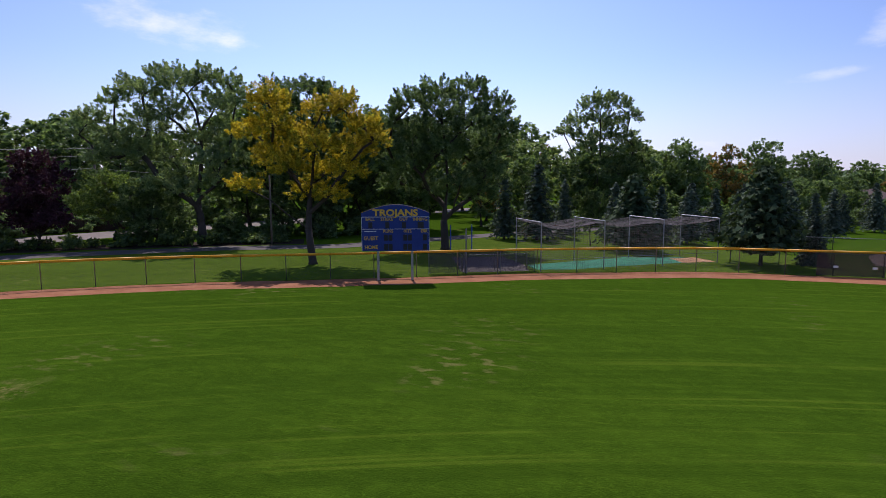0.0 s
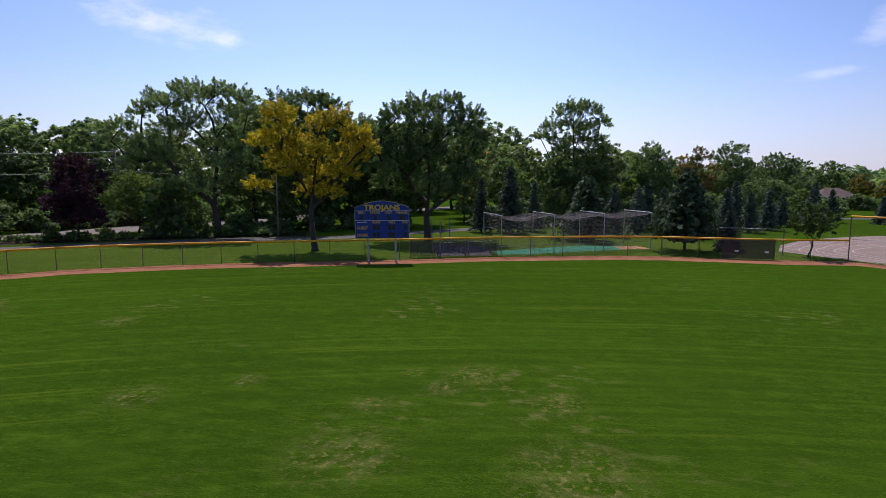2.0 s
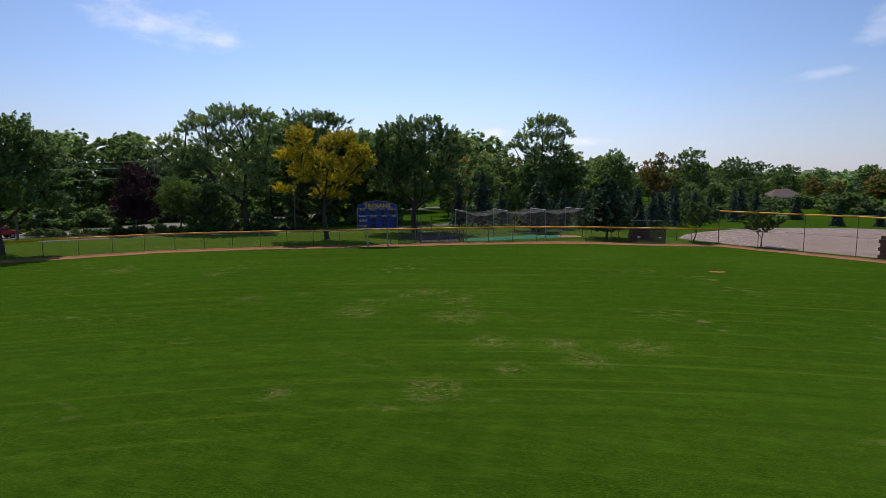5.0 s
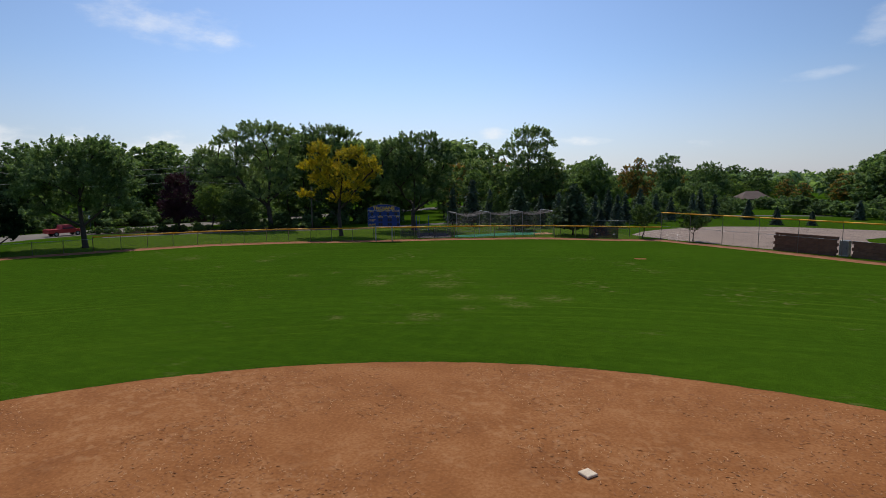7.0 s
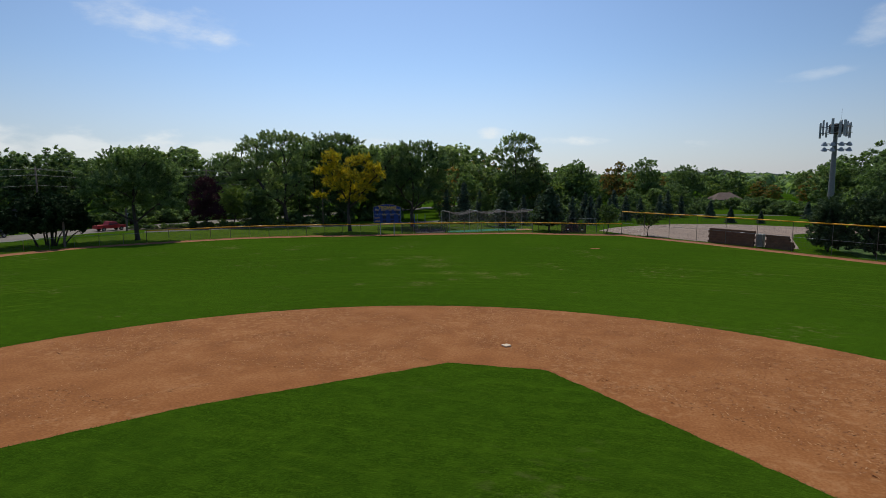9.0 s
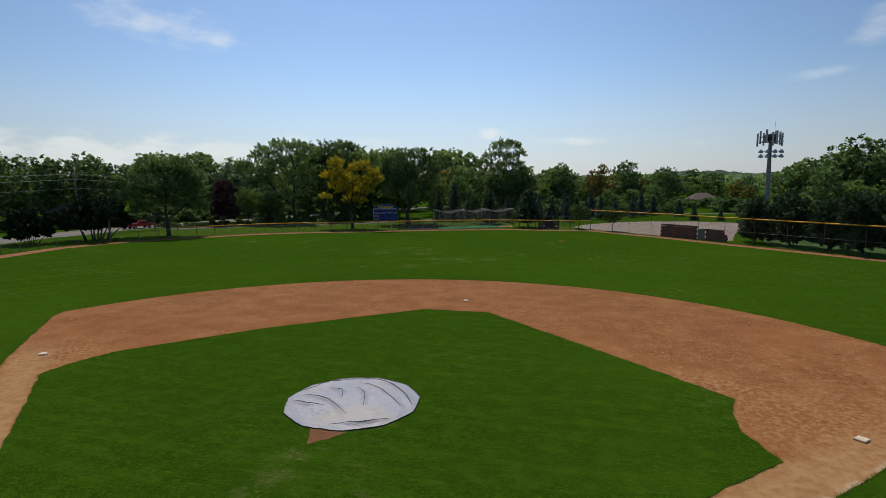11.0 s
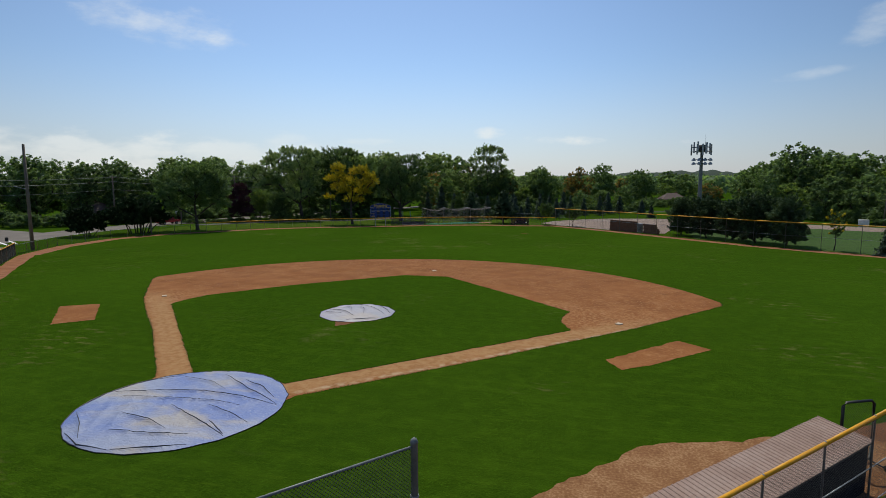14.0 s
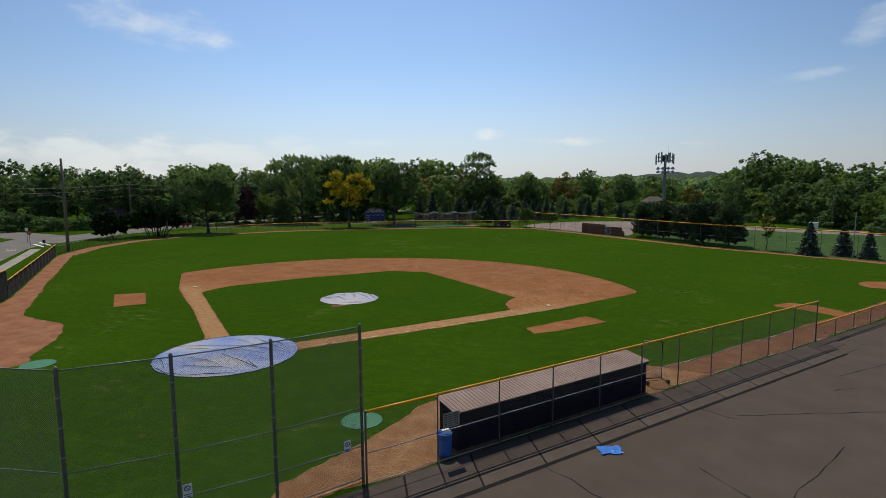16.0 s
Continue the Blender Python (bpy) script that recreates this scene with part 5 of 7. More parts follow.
# the trees that stand out singly, each with the masses of foliage that its crown shows: x, y, z, radius
MAPLE = [(0.9, 0.5, 18.6, 1.7), (-1.3, -1.0, 17.6, 1.9), (-3.6, 0.8, 18.5, 1.8), (-5.7, -0.6, 16.6, 1.9), (-7.9, 0.4, 17.7, 1.2), (-8.9, -0.5, 15.9, 1.4), (-12.0, 0.3, 14.1, 1.6), (-10.2, 1.2, 12.3, 1.9),
         (3.6, 0.4, 18.0, 1.3), (4.7, -0.6, 15.8, 1.3), (1.3, 1.6, 15.4, 2.1), (-2.6, -1.8, 14.3, 2.2), (-6.4, 1.5, 13.0, 2.3), (3.4, 1.0, 12.4, 1.7), (-8.4, -1.3, 9.8, 2.0), (-4.4, 2.0, 9.9, 2.2), (-13.2, -0.4, 12.4, 1.1), (-0.8, 1.0, 11.6, 2.0), (1.6, -1.2, 9.4, 1.6), (-6.4, -1.0, 10.6, 1.9), (-11.0, 0.5, 9.6, 1.5), (-2.2, 1.4, 7.6, 1.6), (2.5, -0.8, 7.3, 1.6), (-1.0, -1.6, 6.2, 1.6), (3.4, 0.6, 9.9, 1.5), (-3.6, -1.2, 6.8, 1.6)]
YELLOW = [(-3.2, 0.0, 13.1, 1.6), (-4.9, 0.4, 10.8, 1.4), (-5.3, -0.5, 6.4, 1.15), (-2.7, -0.8, 11.1, 1.6), (-0.9, 0.6, 10.2, 1.5), (1.1, 0.2, 12.4, 1.5), (2.8, -0.5, 12.6, 1.5), (4.3, 0.3, 11.3, 1.4), (5.3, -0.2, 10.1, 1.2),
          (3.4, 1.0, 9.4, 1.7), (0.7, -1.3, 9.6, 1.7), (-3.3, 1.2, 8.9, 1.6), (-1.6, -1.4, 7.8, 1.5), (1.2, 1.3, 7.6, 1.7), (3.0, -0.9, 7.6, 1.5), (-0.7, 0.8, 6.0, 1.2), (1.6, -0.6, 5.7, 1.2)]
SHADE = [(-0.8, 0.2, 15.9, 2.0), (2.8, 0.0, 15.9, 2.0), (4.9, 0.6, 14.6, 1.8), (-3.6, -0.3, 14.8, 2.0), (-5.6, 0.5, 12.9, 1.9), (5.9, -0.4, 12.4, 1.7), (5.0, 1.0, 10.3, 2.0), (-5.9, -0.6, 10.6, 1.9), (-3.4, 1.5, 11.6, 2.3),
         (-0.4, -2.2, 13.2, 2.3), (2.6, -2.0, 12.8, 2.3), (-0.6, -2.6, 9.9, 2.3), (2.6, 2.0, 9.5, 2.3), (4.3, -1.4, 8.0, 1.9), (-3.2, -1.9, 8.6, 2.2), (-4.8, 1.0, 6.9, 1.9), (-2.3, 1.4, 6.4, 1.8), (1.5, -1.6, 6.6, 2.0), (3.4, 0.8, 5.8, 1.7), (0.4, 2.4, 11.5, 2.4)]
TALL = [(0.1, 0.3, 20.2, 2.0), (3.0, 0.4, 19.5, 2.0), (-2.2, -0.5, 19.2, 1.7), (4.7, -0.4, 17.5, 1.6), (-4.2, 0.5, 16.7, 1.7), (-0.5, -1.0, 16.9, 1.9), (2.4, 1.0, 16.4, 1.8), (-6.3, 0.0, 14.9, 1.4), (-2.6, 0.7, 14.3, 1.9), (4.1, 0.2, 14.2, 1.8), (5.8, -0.3, 12.6, 1.4),
        (2.3, -0.8, 12.0, 1.7), (-3.6, 0.4, 10.0, 2.0), (4.6, 0.5, 9.2, 1.9), (1.6, 0.6, 8.6, 1.9), (-1.2, 0.4, 7.2, 2.0), (-1.5, 0.3, 12.3, 1.9), (0.8, 0.2, 14.4, 1.7)]
BROAD = [(-5.6, 0.2, 10.2, 2.2), (-2.2, 0.4, 11.8, 2.3), (1.9, -0.3, 11.9, 2.3), (4.4, 0.4, 10.2, 2.1), (5.4, -0.2, 7.9, 1.8), (1.5, -2.4, 8.6, 2.4), (-2.4, -2.2, 8.4, 2.4), (-5.4, -0.4, 7.3, 2.2), (3.7, -0.8, 5.6, 1.7), (-4.2, 0.6, 4.9, 1.8), (-0.6, 1.4, 6.0, 2.2), (5.3, 0.6, 5.2, 1.4), (0.2, 2.4, 10.0, 2.6)]
move(broadleaf("silver_maple", "tall spreading grey-green tree with several leaders", 21, 20.3, 17.3, LEAF_HERO, low=0.17, tips=900, per=125, leaf=0.098, trunk_r=0.46, mat2=LEAF_SHADE, share2=0.4, masses=MAPLE, swell=1.3, fork=3.6, tuft=0.40), -59.7, 113.6, 16.7, 0.97)
move(broadleaf("yellow_tree", "broad tree with yellow early-autumn leaves", 22, 14.6, 10.8, LEAF_YELLOW, low=0.3, tips=720, per=100, leaf=0.085, trunk_r=0.3, mat2=LEAF_OLIVE, share2=0.3, masses=YELLOW, swell=1.2, fork=4.2, tuft=0.28), -39.9, 103.0, 16.7)
move(broadleaf("shade_tree", "large dark green shade tree behind the scoreboard", 23, 17.6, 13.4, LEAF_SHADE, low=0.22, tips=950, per=120, leaf=0.10, trunk_r=0.42, mat2=LEAF_DARK, share2=0.45, masses=SHADE, swell=1.2, fork=4.4, tuft=0.38), -32.2, 116.0, 16.7, 0.96)
move(broadleaf("purple_maple", "purple-leaved maple by the roadside", 24, 10.3, 7.9, LEAF_PURPLE, "dome", 0.17, 520, 70, 0.10, 0.072, tuft=0.32), -72.5, 104.6)
move(broadleaf("small_tree", "small round light green tree by the road", 25, 8.2, 9.6, LEAF, "oval", 0.22, 480, 70, 0.10, 0.075, mat2=LEAF_LIGHT, share2=0.35, tuft=0.32, count=30), -73.5, 114.6)
move(broadleaf("small_tree", "dense dark green bushy tree beside the footpath", 43, 7.8, 7.4, LEAF_DARK, "dome", 0.03, 420, 70, 0.10, 0.07, mat2=LEAF_SHADE, share2=0.35, tuft=0.32, count=30), -65.2, 112.6)
move(broadleaf("bush", "small pale green bush on the verge", 26, 1.7, 2.0, LEAF_LIGHT, "round", 0.1, 24, 50, 0.07, 0.16, category="bush", count=9), -71.0, 113.6)
move(broadleaf("shade_tree", "broad green shade tree outside the outfield fence", 27, 14.2, 14.0, LEAF_SHADE, low=0.3, tips=800, per=85, leaf=0.125, trunk_r=0.33, mat2=LEAF_DARK, share2=0.4, masses=BROAD, swell=1.25, fork=4.0, tuft=0.42), -65.5, 79.8, 24.0)
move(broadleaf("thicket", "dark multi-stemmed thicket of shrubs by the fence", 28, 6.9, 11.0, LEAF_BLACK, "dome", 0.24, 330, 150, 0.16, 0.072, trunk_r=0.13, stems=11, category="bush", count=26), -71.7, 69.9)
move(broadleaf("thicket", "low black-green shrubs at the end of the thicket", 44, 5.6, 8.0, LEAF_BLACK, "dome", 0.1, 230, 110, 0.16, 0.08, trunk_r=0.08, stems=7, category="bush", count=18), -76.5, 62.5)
move(broadleaf("background_tree", "tall dark green tree behind the yellow tree", 45, 20.2, 14.0, LEAF_SHADE, "round", 0.06, 760, 60, 0.15, 0.07, mat2=LEAF_DARK, share2=0.5, count=44, tuft=0.42), -53.6, 127.0)
move(broadleaf("background_tree", "dark green tree between two larger trees", 46, 17.4, 9.6, LEAF_DARK, "dome", 0.1, 460, 60, 0.15, 0.07, mat2=LEAF_SHADE, share2=0.4, count=30, tuft=0.42), -48.5, 134.5)
move(broadleaf("tall_tree", "tall open-crowned tree with a bare upper trunk", 29, 22.3, 11.6, LEAF_GREY, low=0.3, tips=560, per=60, leaf=0.15, trunk_r=0.3, mat2=LEAF_SHADE, share2=0.4, masses=TALL, swell=1.3, fork=6.5, tuft=0.42), -18.0, 161.2, 16.7)
move(broadleaf("round_tree", "large dense round green tree", 30, 15.4, 15.6, LEAF, "dome", 0.06, 650, 60, 0.18, 0.062, lobes=0.1, mat2=LEAF_SHADE, share2=0.4, count=40, tuft=0.5), -2.8, 185)
move(broadleaf("rusty_tree", "tree with rusty olive leaves", 31, 15.5, 11.0, LEAF_BROWN, "oval", 0.1, 330, 40, 0.2, 0.075, mat2=LEAF_DARK, share2=0.3, count=34, tuft=0.5), 10.0, 208)
move(broadleaf("dark_tree", "dark green broad full-crowned tree", 32, 17.0, 13.0, LEAF_DARK, "oval", 0.1, 420, 40, 0.2, 0.07, mat2=LEAF_SHADE, share2=0.3, count=38, tuft=0.5), 19.0, 214)
move(broadleaf("dark_tree", "wide dark green dome-shaped tree", 33, 15.0, 17.0, LEAF_DARK, "dome", 0.06, 460, 40, 0.22, 0.062, lobes=0.08, mat2=LEAF_SHADE, share2=0.4, count=44, tuft=0.55), 34.0, 232)
# conifers behind the outfield
move(spruce("pine", "dark bushy pine with a bare trunk base", 34, 8.2, 6.9, NEEDLE, 0.13, 1.9, -0.05), -4.4, 112.2)
move(spruce("pine", "dark bushy pine among spruces", 35, 7.6, 6.6, NEEDLE, 0.05, 1.7, -0.05), -14.0, 119.5)
SP = spruce("spruce", "slender blue-green spruce tree", 36, 8.0, 3.9, NEEDLE_BLUE, 0.08, group="spruces")
move(SP, -28.2, 127.5, 0, 0.95)
SPB = spruce("spruce", "blue-green young spruce with dense low boughs", 37, 5.0, 3.4, NEEDLE_BLUE, 0.02, 1.2, group="spruces")
move(SPB, -0.3, 113.6, 0, 0.84)
for x, y, k, w in ((-24.4, 128.0, 1.22, 1.2), (-21.5, 131, 0.95, 1.0), (-11.0, 126.0, 0.86, 1.1), (-8.0, 128, 0.85, 1.2), (-4.5, 133, 0.82, 1.2), (-1.5, 136, 0.78, 1.2), (2.5, 130, 0.8, 1.2), (6.5, 136, 0.75, 1.2), (10, 141, 0.8, 1.2), (13.5, 148, 0.7, 1.2), (18, 150, 0.8, 1.1), (-15.6, 133, 0.9, 1.2), (24, 160, 0.75, 1.2), (1.0, 145, 0.9, 1.2), (7.5, 150, 0.95, 1.2), (-6.2, 140, 0.92, 1.25), (20.5, 157, 0.9, 1.2), (4.2, 139, 0.8, 1.3)):
    o = copy_thing(SP, pose(x, y, 0, 0, 0, 57 * x) @ Matrix.Diagonal((k * w, k * w, k, 1)))
for x, y, k in ((54.8, 64.9, 1.22), (59.2, 64.6, 1.12), (61.4, 61.8, 1.0), (31.7, 141.9, 0.84), (37.5, 141.6, 0.66), (30.3, 157.7, 1.06), (52, 160, 1.0)):
    copy_thing(SPB, pose(x, y, 0, 0, 0, 31 * x) @ Matrix.Diagonal((k, k, k, 1)))
PR = broadleaf("pine", "dark bushy pine in a row behind the tall fence", 38, 6.4, 5.4, NEEDLE, "dome", 0.03, 260, 85, 0.16, 0.085, tuft=0.3, count=40, trunk_r=0.13, lobes=0.2, slim=0.22, category="conifer", group="pine row")
move(PR, 32.6, 90.2, 0, 1.12)
for x, y, k in ((36.2, 86.2, 1.08), (39.6, 82.3, 1.0), (42.2, 78.6, 1.15), (45.6, 75.0, 1.1)):
    copy_thing(PR, pose(x, y, 0, 0, 0, 71 * x) @ Matrix.Diagonal((k, k, k, 1)))
YT = broadleaf("young_tree", "young light green tree by the running track", 39, 4.9, 3.9, LEAF, "round", 0.34, 95, 100, 0.10, 0.085, trunk_r=0.07, group="young trees")
move(YT, 5.8, 110.6)
copy_thing(YT, pose(12.2, 106.6, 0, 0, 0, 80) @ Matrix.Diagonal((0.95, 0.95, 0.86, 1)))
copy_thing(YT, pose(-18.1, 123.0, 0, 0, 0, 130) @ Matrix.Diagonal((0.8, 0.8, 1.25, 1)))
move(broadleaf("young_tree", "slender young tree behind the fence", 40, 6.5, 3.0, LEAF_YELLOW, "oval", 0.3, 45, 60, 0.12, 0.1, trunk_r=0.07, mat2=LEAF, share2=0.7), 50.3, 70.2)

# the woods: a few kinds, repeated with other turns and sizes
KINDS = [
    broadleaf("woodland_tree", "green woodland tree in dense wood", 51, 16, 11, LEAF, "oval", 0.08, 215, 22, 0.29, 0.068, group="woods", count=34, tuft=0.52, mat2=LEAF_DARK, share2=0.3),
    broadleaf("woodland_tree", "dark green broad-leaved woodland tree", 52, 17, 12, LEAF_DARK, "oval", 0.04, 215, 22, 0.29, 0.068, group="woods", count=34, tuft=0.52, mat2=LEAF_SHADE, share2=0.3),
    broadleaf("woodland_tree", "grey-green tall upright woodland tree", 53, 17, 11, LEAF_GREY, "vase", 0.08, 215, 22, 0.29, 0.068, group="woods", count=34, tuft=0.52, mat2=LEAF, share2=0.4),
    broadleaf("woodland_tree", "light green rounded woodland tree", 54, 14, 11, LEAF_LIGHT, "oval", 0.04, 215, 22, 0.29, 0.068, group="woods", count=34, tuft=0.52, mat2=LEAF, share2=0.5),
    broadleaf("woodland_tree", "olive woodland tree turning rusty", 55, 14, 10, LEAF_BROWN, "oval", 0.08, 215, 22, 0.29, 0.068, group="woods", count=34, tuft=0.52, mat2=LEAF, share2=0.5),
]
HEDGE = broadleaf("undergrowth", "dark leafy undergrowth at the wood's edge", 56, 5, 9, LEAF_DARK, "dome", 0.0, 85, 30, 0.30, 0.10, stems=4, trunk_r=0.07, group="undergrowth", category="bush", mat2=LEAF_SHADE, share2=0.2)
used = set()


def plant(src, x, y, k, kz, turn):
    m = pose(x, y, 0, 0, 0, turn) @ Matrix.Diagonal((k, k, kz, 1))
    if src.name in used:
        copy_thing(src, m @ Matrix.Diagonal((*(1 / s for s in src.scale), 1)))
    else:
        used.add(src.name)
        src.matrix_basis = m


def wood(seed, line, rows, step, depth, size, jitter, weights, spread=0.18):
    rng = random.Random(seed)
    for r in range(rows):
        for q in resample(line, step):
            x, y = q.x + rng.uniform(-jitter, jitter), q.y + rng.uniform(-jitter, jitter)
            x, y = x + depth[0] * r, y + depth[1] * r
            k = size * rng.uniform(1 - spread, 1 + spread) * (0.92 + 0.1 * r)
            plant(KINDS[rng.choices(range(5), weights)[0]], x, y, k * 1.14, k * rng.uniform(0.82, 1.0), rng.uniform(0, 360))


def hedge(seed, line, step, size):
    rng = random.Random(seed)
    for q in resample(line, step):
        k = size * rng.uniform(0.7, 1.25)
        plant(HEDGE, q.x + rng.uniform(-1.5, 1.5), q.y + rng.uniform(-1.5, 1.5), k, k * rng.uniform(0.7, 1.1), rng.uniform(0, 360))


# beyond the road on the left
wood(1, [(-190, 96), (-150, 98), (-118, 104), (-101, 118), (-96, 135)], 2, 8, (-6, 11), 1.13, 3, (0.5, 8, 2, 0, 0), 0.09)
# behind the big maple and the yellow tree
wood(2, [(-70, 132), (-60, 128), (-52, 134), (-42, 138)], 1, 9.5, (-3, 13), 1.3, 2, (3, 0, 6, 1, 0), 0.06)
wood(3, [(-34, 146), (-24, 152), (-12, 168), (-4, 200)], 2, 8.5, (-4, 14), 0.84, 2.5, (3, 1, 5, 3, 0.5))
wood(4, [(-96, 150), (-60, 172), (-34, 184)], 2, 9.5, (0, 16), 1.36, 3, (3, 3, 3, 1, 0.4), 0.06)
wood(12, [(-24, 190), (-6, 215), (20, 250)], 2, 10, (0, 16), 0.86, 4, (3, 3, 3, 1, 0.4))
wood(11, [(12, 160), (24, 176)], 2, 6, (3, 8), 0.45, 2, (3, 4, 2, 3, 1))
# right: far middle and the tall wood beyond the practice field
wood(5, [(28, 262), (58, 255), (84, 240)], 2, 10, (4, 16), 0.86, 4, (2, 2, 2, 4, 2.2))
wood(6, [(66, 196), (74, 164), (84, 148), (98, 136), (118, 130), (150, 126)], 2, 9, (7, 13), 1.1, 3, (1, 7, 1.5, 0.6, 0), 0.1)
wood(17, [(71, 158), (80, 163), (90, 158)], 1, 9, (0, 0), 1.3, 2, (2, 3, 3, 1, 0), 0.06)
hedge(21, [(40, 206), (54, 212)], 5, 0.7)
hedge(18, [(27, 172), (35, 190)], 6, 0.6)
hedge(19, [(46, 188), (54, 176), (60, 160)], 5, 0.9)
wood(15, [(60, 152), (68, 142), (76, 134), (82, 122), (88, 108), (106, 100), (130, 96)], 1, 9, (0, 0), 0.80, 2, (1, 7, 1.5, 0.8, 0), 0.1)
hedge(7, [(-170, 84), (-118, 73), (-106, 75.5), (-101, 84), (-97, 93), (-93, 104), (-89, 117), (-84, 131), (-76, 150)], 4.6, 0.85)
hedge(8, [(-64, 123), (-56, 125), (-48, 128), (-40, 130)], 7, 0.7)
hedge(9, [(56, 152), (64, 142), (73, 134), (79, 121), (83, 106), (104, 97), (130, 92)], 5, 0.75)
hedge(13, [(-26, 137), (-8, 142), (8, 152), (24, 168)], 6, 0.62)
hedge(10, [(-30, 141), (-14, 158), (-4, 175), (10, 190), (40, 215), (66, 200)], 7, 0.75)

hedge(20, [(-67, 117), (-58, 119), (-50, 122)], 4, 0.45)
# low weeds and shrubs in the dark strip between the footpath and the road
WEED = broadleaf("shrub", "low scruffy green shrub beside the footpath", 57, 1.3, 2.6, LEAF_DARK, "dome", 0.0, 26, 30, 0.13, 0.12, stems=3, trunk_r=0.03, group="roadside shrubs", category="bush", mat2=LEAF_LIGHT, share2=0.25)
weeds = random.Random(58)
spots = resample([(-82, 96), (-70, 106), (-60, 112.5), (-52, 117.5)], 0.9)
for i, q in enumerate(spots):
    k = weeds.uniform(0.45, 1.15)
    m = pose(q.x + weeds.uniform(-1.0, 1.0), q.y + weeds.uniform(-1.0, 1.0), 0, 0, 0, weeds.uniform(0, 360)) @ Matrix.Diagonal((k, k, k * weeds.uniform(0.5, 1.2), 1))
    if i:
        copy_thing(WEED, m @ Matrix.Diagonal((*(1 / s for s in WEED.scale), 1)))
    else:
        WEED.matrix_basis = m

# far woods and hills to the horizon
rng = np.random.default_rng(77)
az = rng.uniform(-1.3, 0.75, 2600)
dist = rng.uniform(300, 1500, 2600) ** 1.0
ctr = np.stack([dist * np.sin(az), dist * np.cos(az), np.zeros(2600)], axis=1)
size = rng.uniform(4.5, 8.5, 2600)
own = np.repeat(np.arange(2600), 60)
d = rng.normal(size=(len(own), 3))
d /= np.linalg.norm(d, axis=1)[:, None]
d[:, 2] = np.abs(d[:, 2])
rise = np.clip((dist - 300) / 1200, 0, 1) * 9
c = ctr[own] + d * size[own][:, None] * np.array((1, 1, 1.15)) * rng.uniform(0.75, 1.05, len(own))[:, None]
c[:, 2] += size[own] * 0.6 + rise[own]
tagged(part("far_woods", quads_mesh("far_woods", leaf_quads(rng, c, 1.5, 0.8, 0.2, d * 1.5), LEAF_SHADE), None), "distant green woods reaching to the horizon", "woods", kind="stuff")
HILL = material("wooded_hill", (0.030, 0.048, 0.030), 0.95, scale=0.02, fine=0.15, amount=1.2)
ridge = Shape()
for k in range(700):
    a = -1.5 + 2.7 * k / 699
    hgt = 28 + 12 * noise.noise(Vector((a * 2.2, 0, 4))) + 5 * noise.noise(Vector((a * 30, 0, 9))) + 14 * math.exp(-((a - 0.16) / 0.09) ** 2)
    hgt += 6.0 * noise.noise(Vector((a * 60, 0, 2))) + 6.0 * abs(noise.noise(Vector((a * 210, 0, 6))))
    for r, z in ((1700, 0), (1800, hgt), (2600, hgt * 0.7)):
        ridge.v.append((r * math.sin(a), r * math.cos(a), z))
    if k:
        i = 3 * k
        ridge.f += [(i - 3, i, i + 1, i - 2), (i - 2, i + 1, i + 2, i - 1)]
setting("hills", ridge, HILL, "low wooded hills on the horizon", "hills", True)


# ---- pavement pieces ----
PITCH, SKEW = 3.13, 0.43          # the cross joints run a little askew
setting("slab_bed", strip([along(-30, -1.3)[:2], along(33.0, -1.3)[:2]], 1.2, 1.24, 0.012, 2.0), SEAL, "black bitumen bed under the pavement slabs", "asphalt")


def slab_shape(n0, n1):
    s, g, z0, z1 = Shape(), 0.038, 0.008, 0.027
    lower = [(-PITCH / 2 + g + SKEW * n0, n0), (PITCH / 2 - g + SKEW * n0, n0), (PITCH / 2 - g + SKEW * n1, n1), (-PITCH / 2 + g + SKEW * n1, n1)]
    cx, cy = sum(p[0] for p in lower) / 4, sum(p[1] for p in lower) / 4
    upper = [(cx + (x - cx) * 0.994, cy + (y - cy) * 0.98) for x, y in lower]
    s.add([(x, y, z0) for x, y in lower] + [(x, y, z1) for x, y in upper], [(4, 5, 6, 7), (0, 1, 5, 4), (1, 2, 6, 5), (2, 3, 7, 6), (3, 0, 4, 7)])
    return s.mesh("slab", SLAB)


for row in (slab_shape(-1.46, -0.12), slab_shape(-2.42, -1.52)):
    for k in range(-9, 10):
        p = along(6.25 + PITCH * (k - 0.5) + 1.565, 0.0)
        part("slab", row, None, pavement, at=pose(p[0], p[1], 0.0, 0, 0, tu))
# the fence cap's shadow, drawn as a black strip along the slabs
setting("pavement_joint", strip([along(-30, -2.52)[:2], along(33.0, -2.48)[:2]], 0.11, 0.11, 0.0145, 0.8, 0.04), SEAL, "black line along the pavement slabs, drawn for the fence cap's shadow", "asphalt")
setting("pavement_joint", strip([along(33.9, -0.3)[:2], along(32.95, -2.5)[:2]], 0.07, 0.07, 0.015, 0.5, 0.03), SEAL, "black sealed joint across the pavement", "asphalt")
setting("pavement_joint", strip([along(33.8, -0.82)[:2], along(62, -0.8)[:2]], 0.05, 0.05, 0.0155, 0.8, 0.04), SEAL, "black sealed joint along the low fence", "asphalt")
rng_c = random.Random(9)
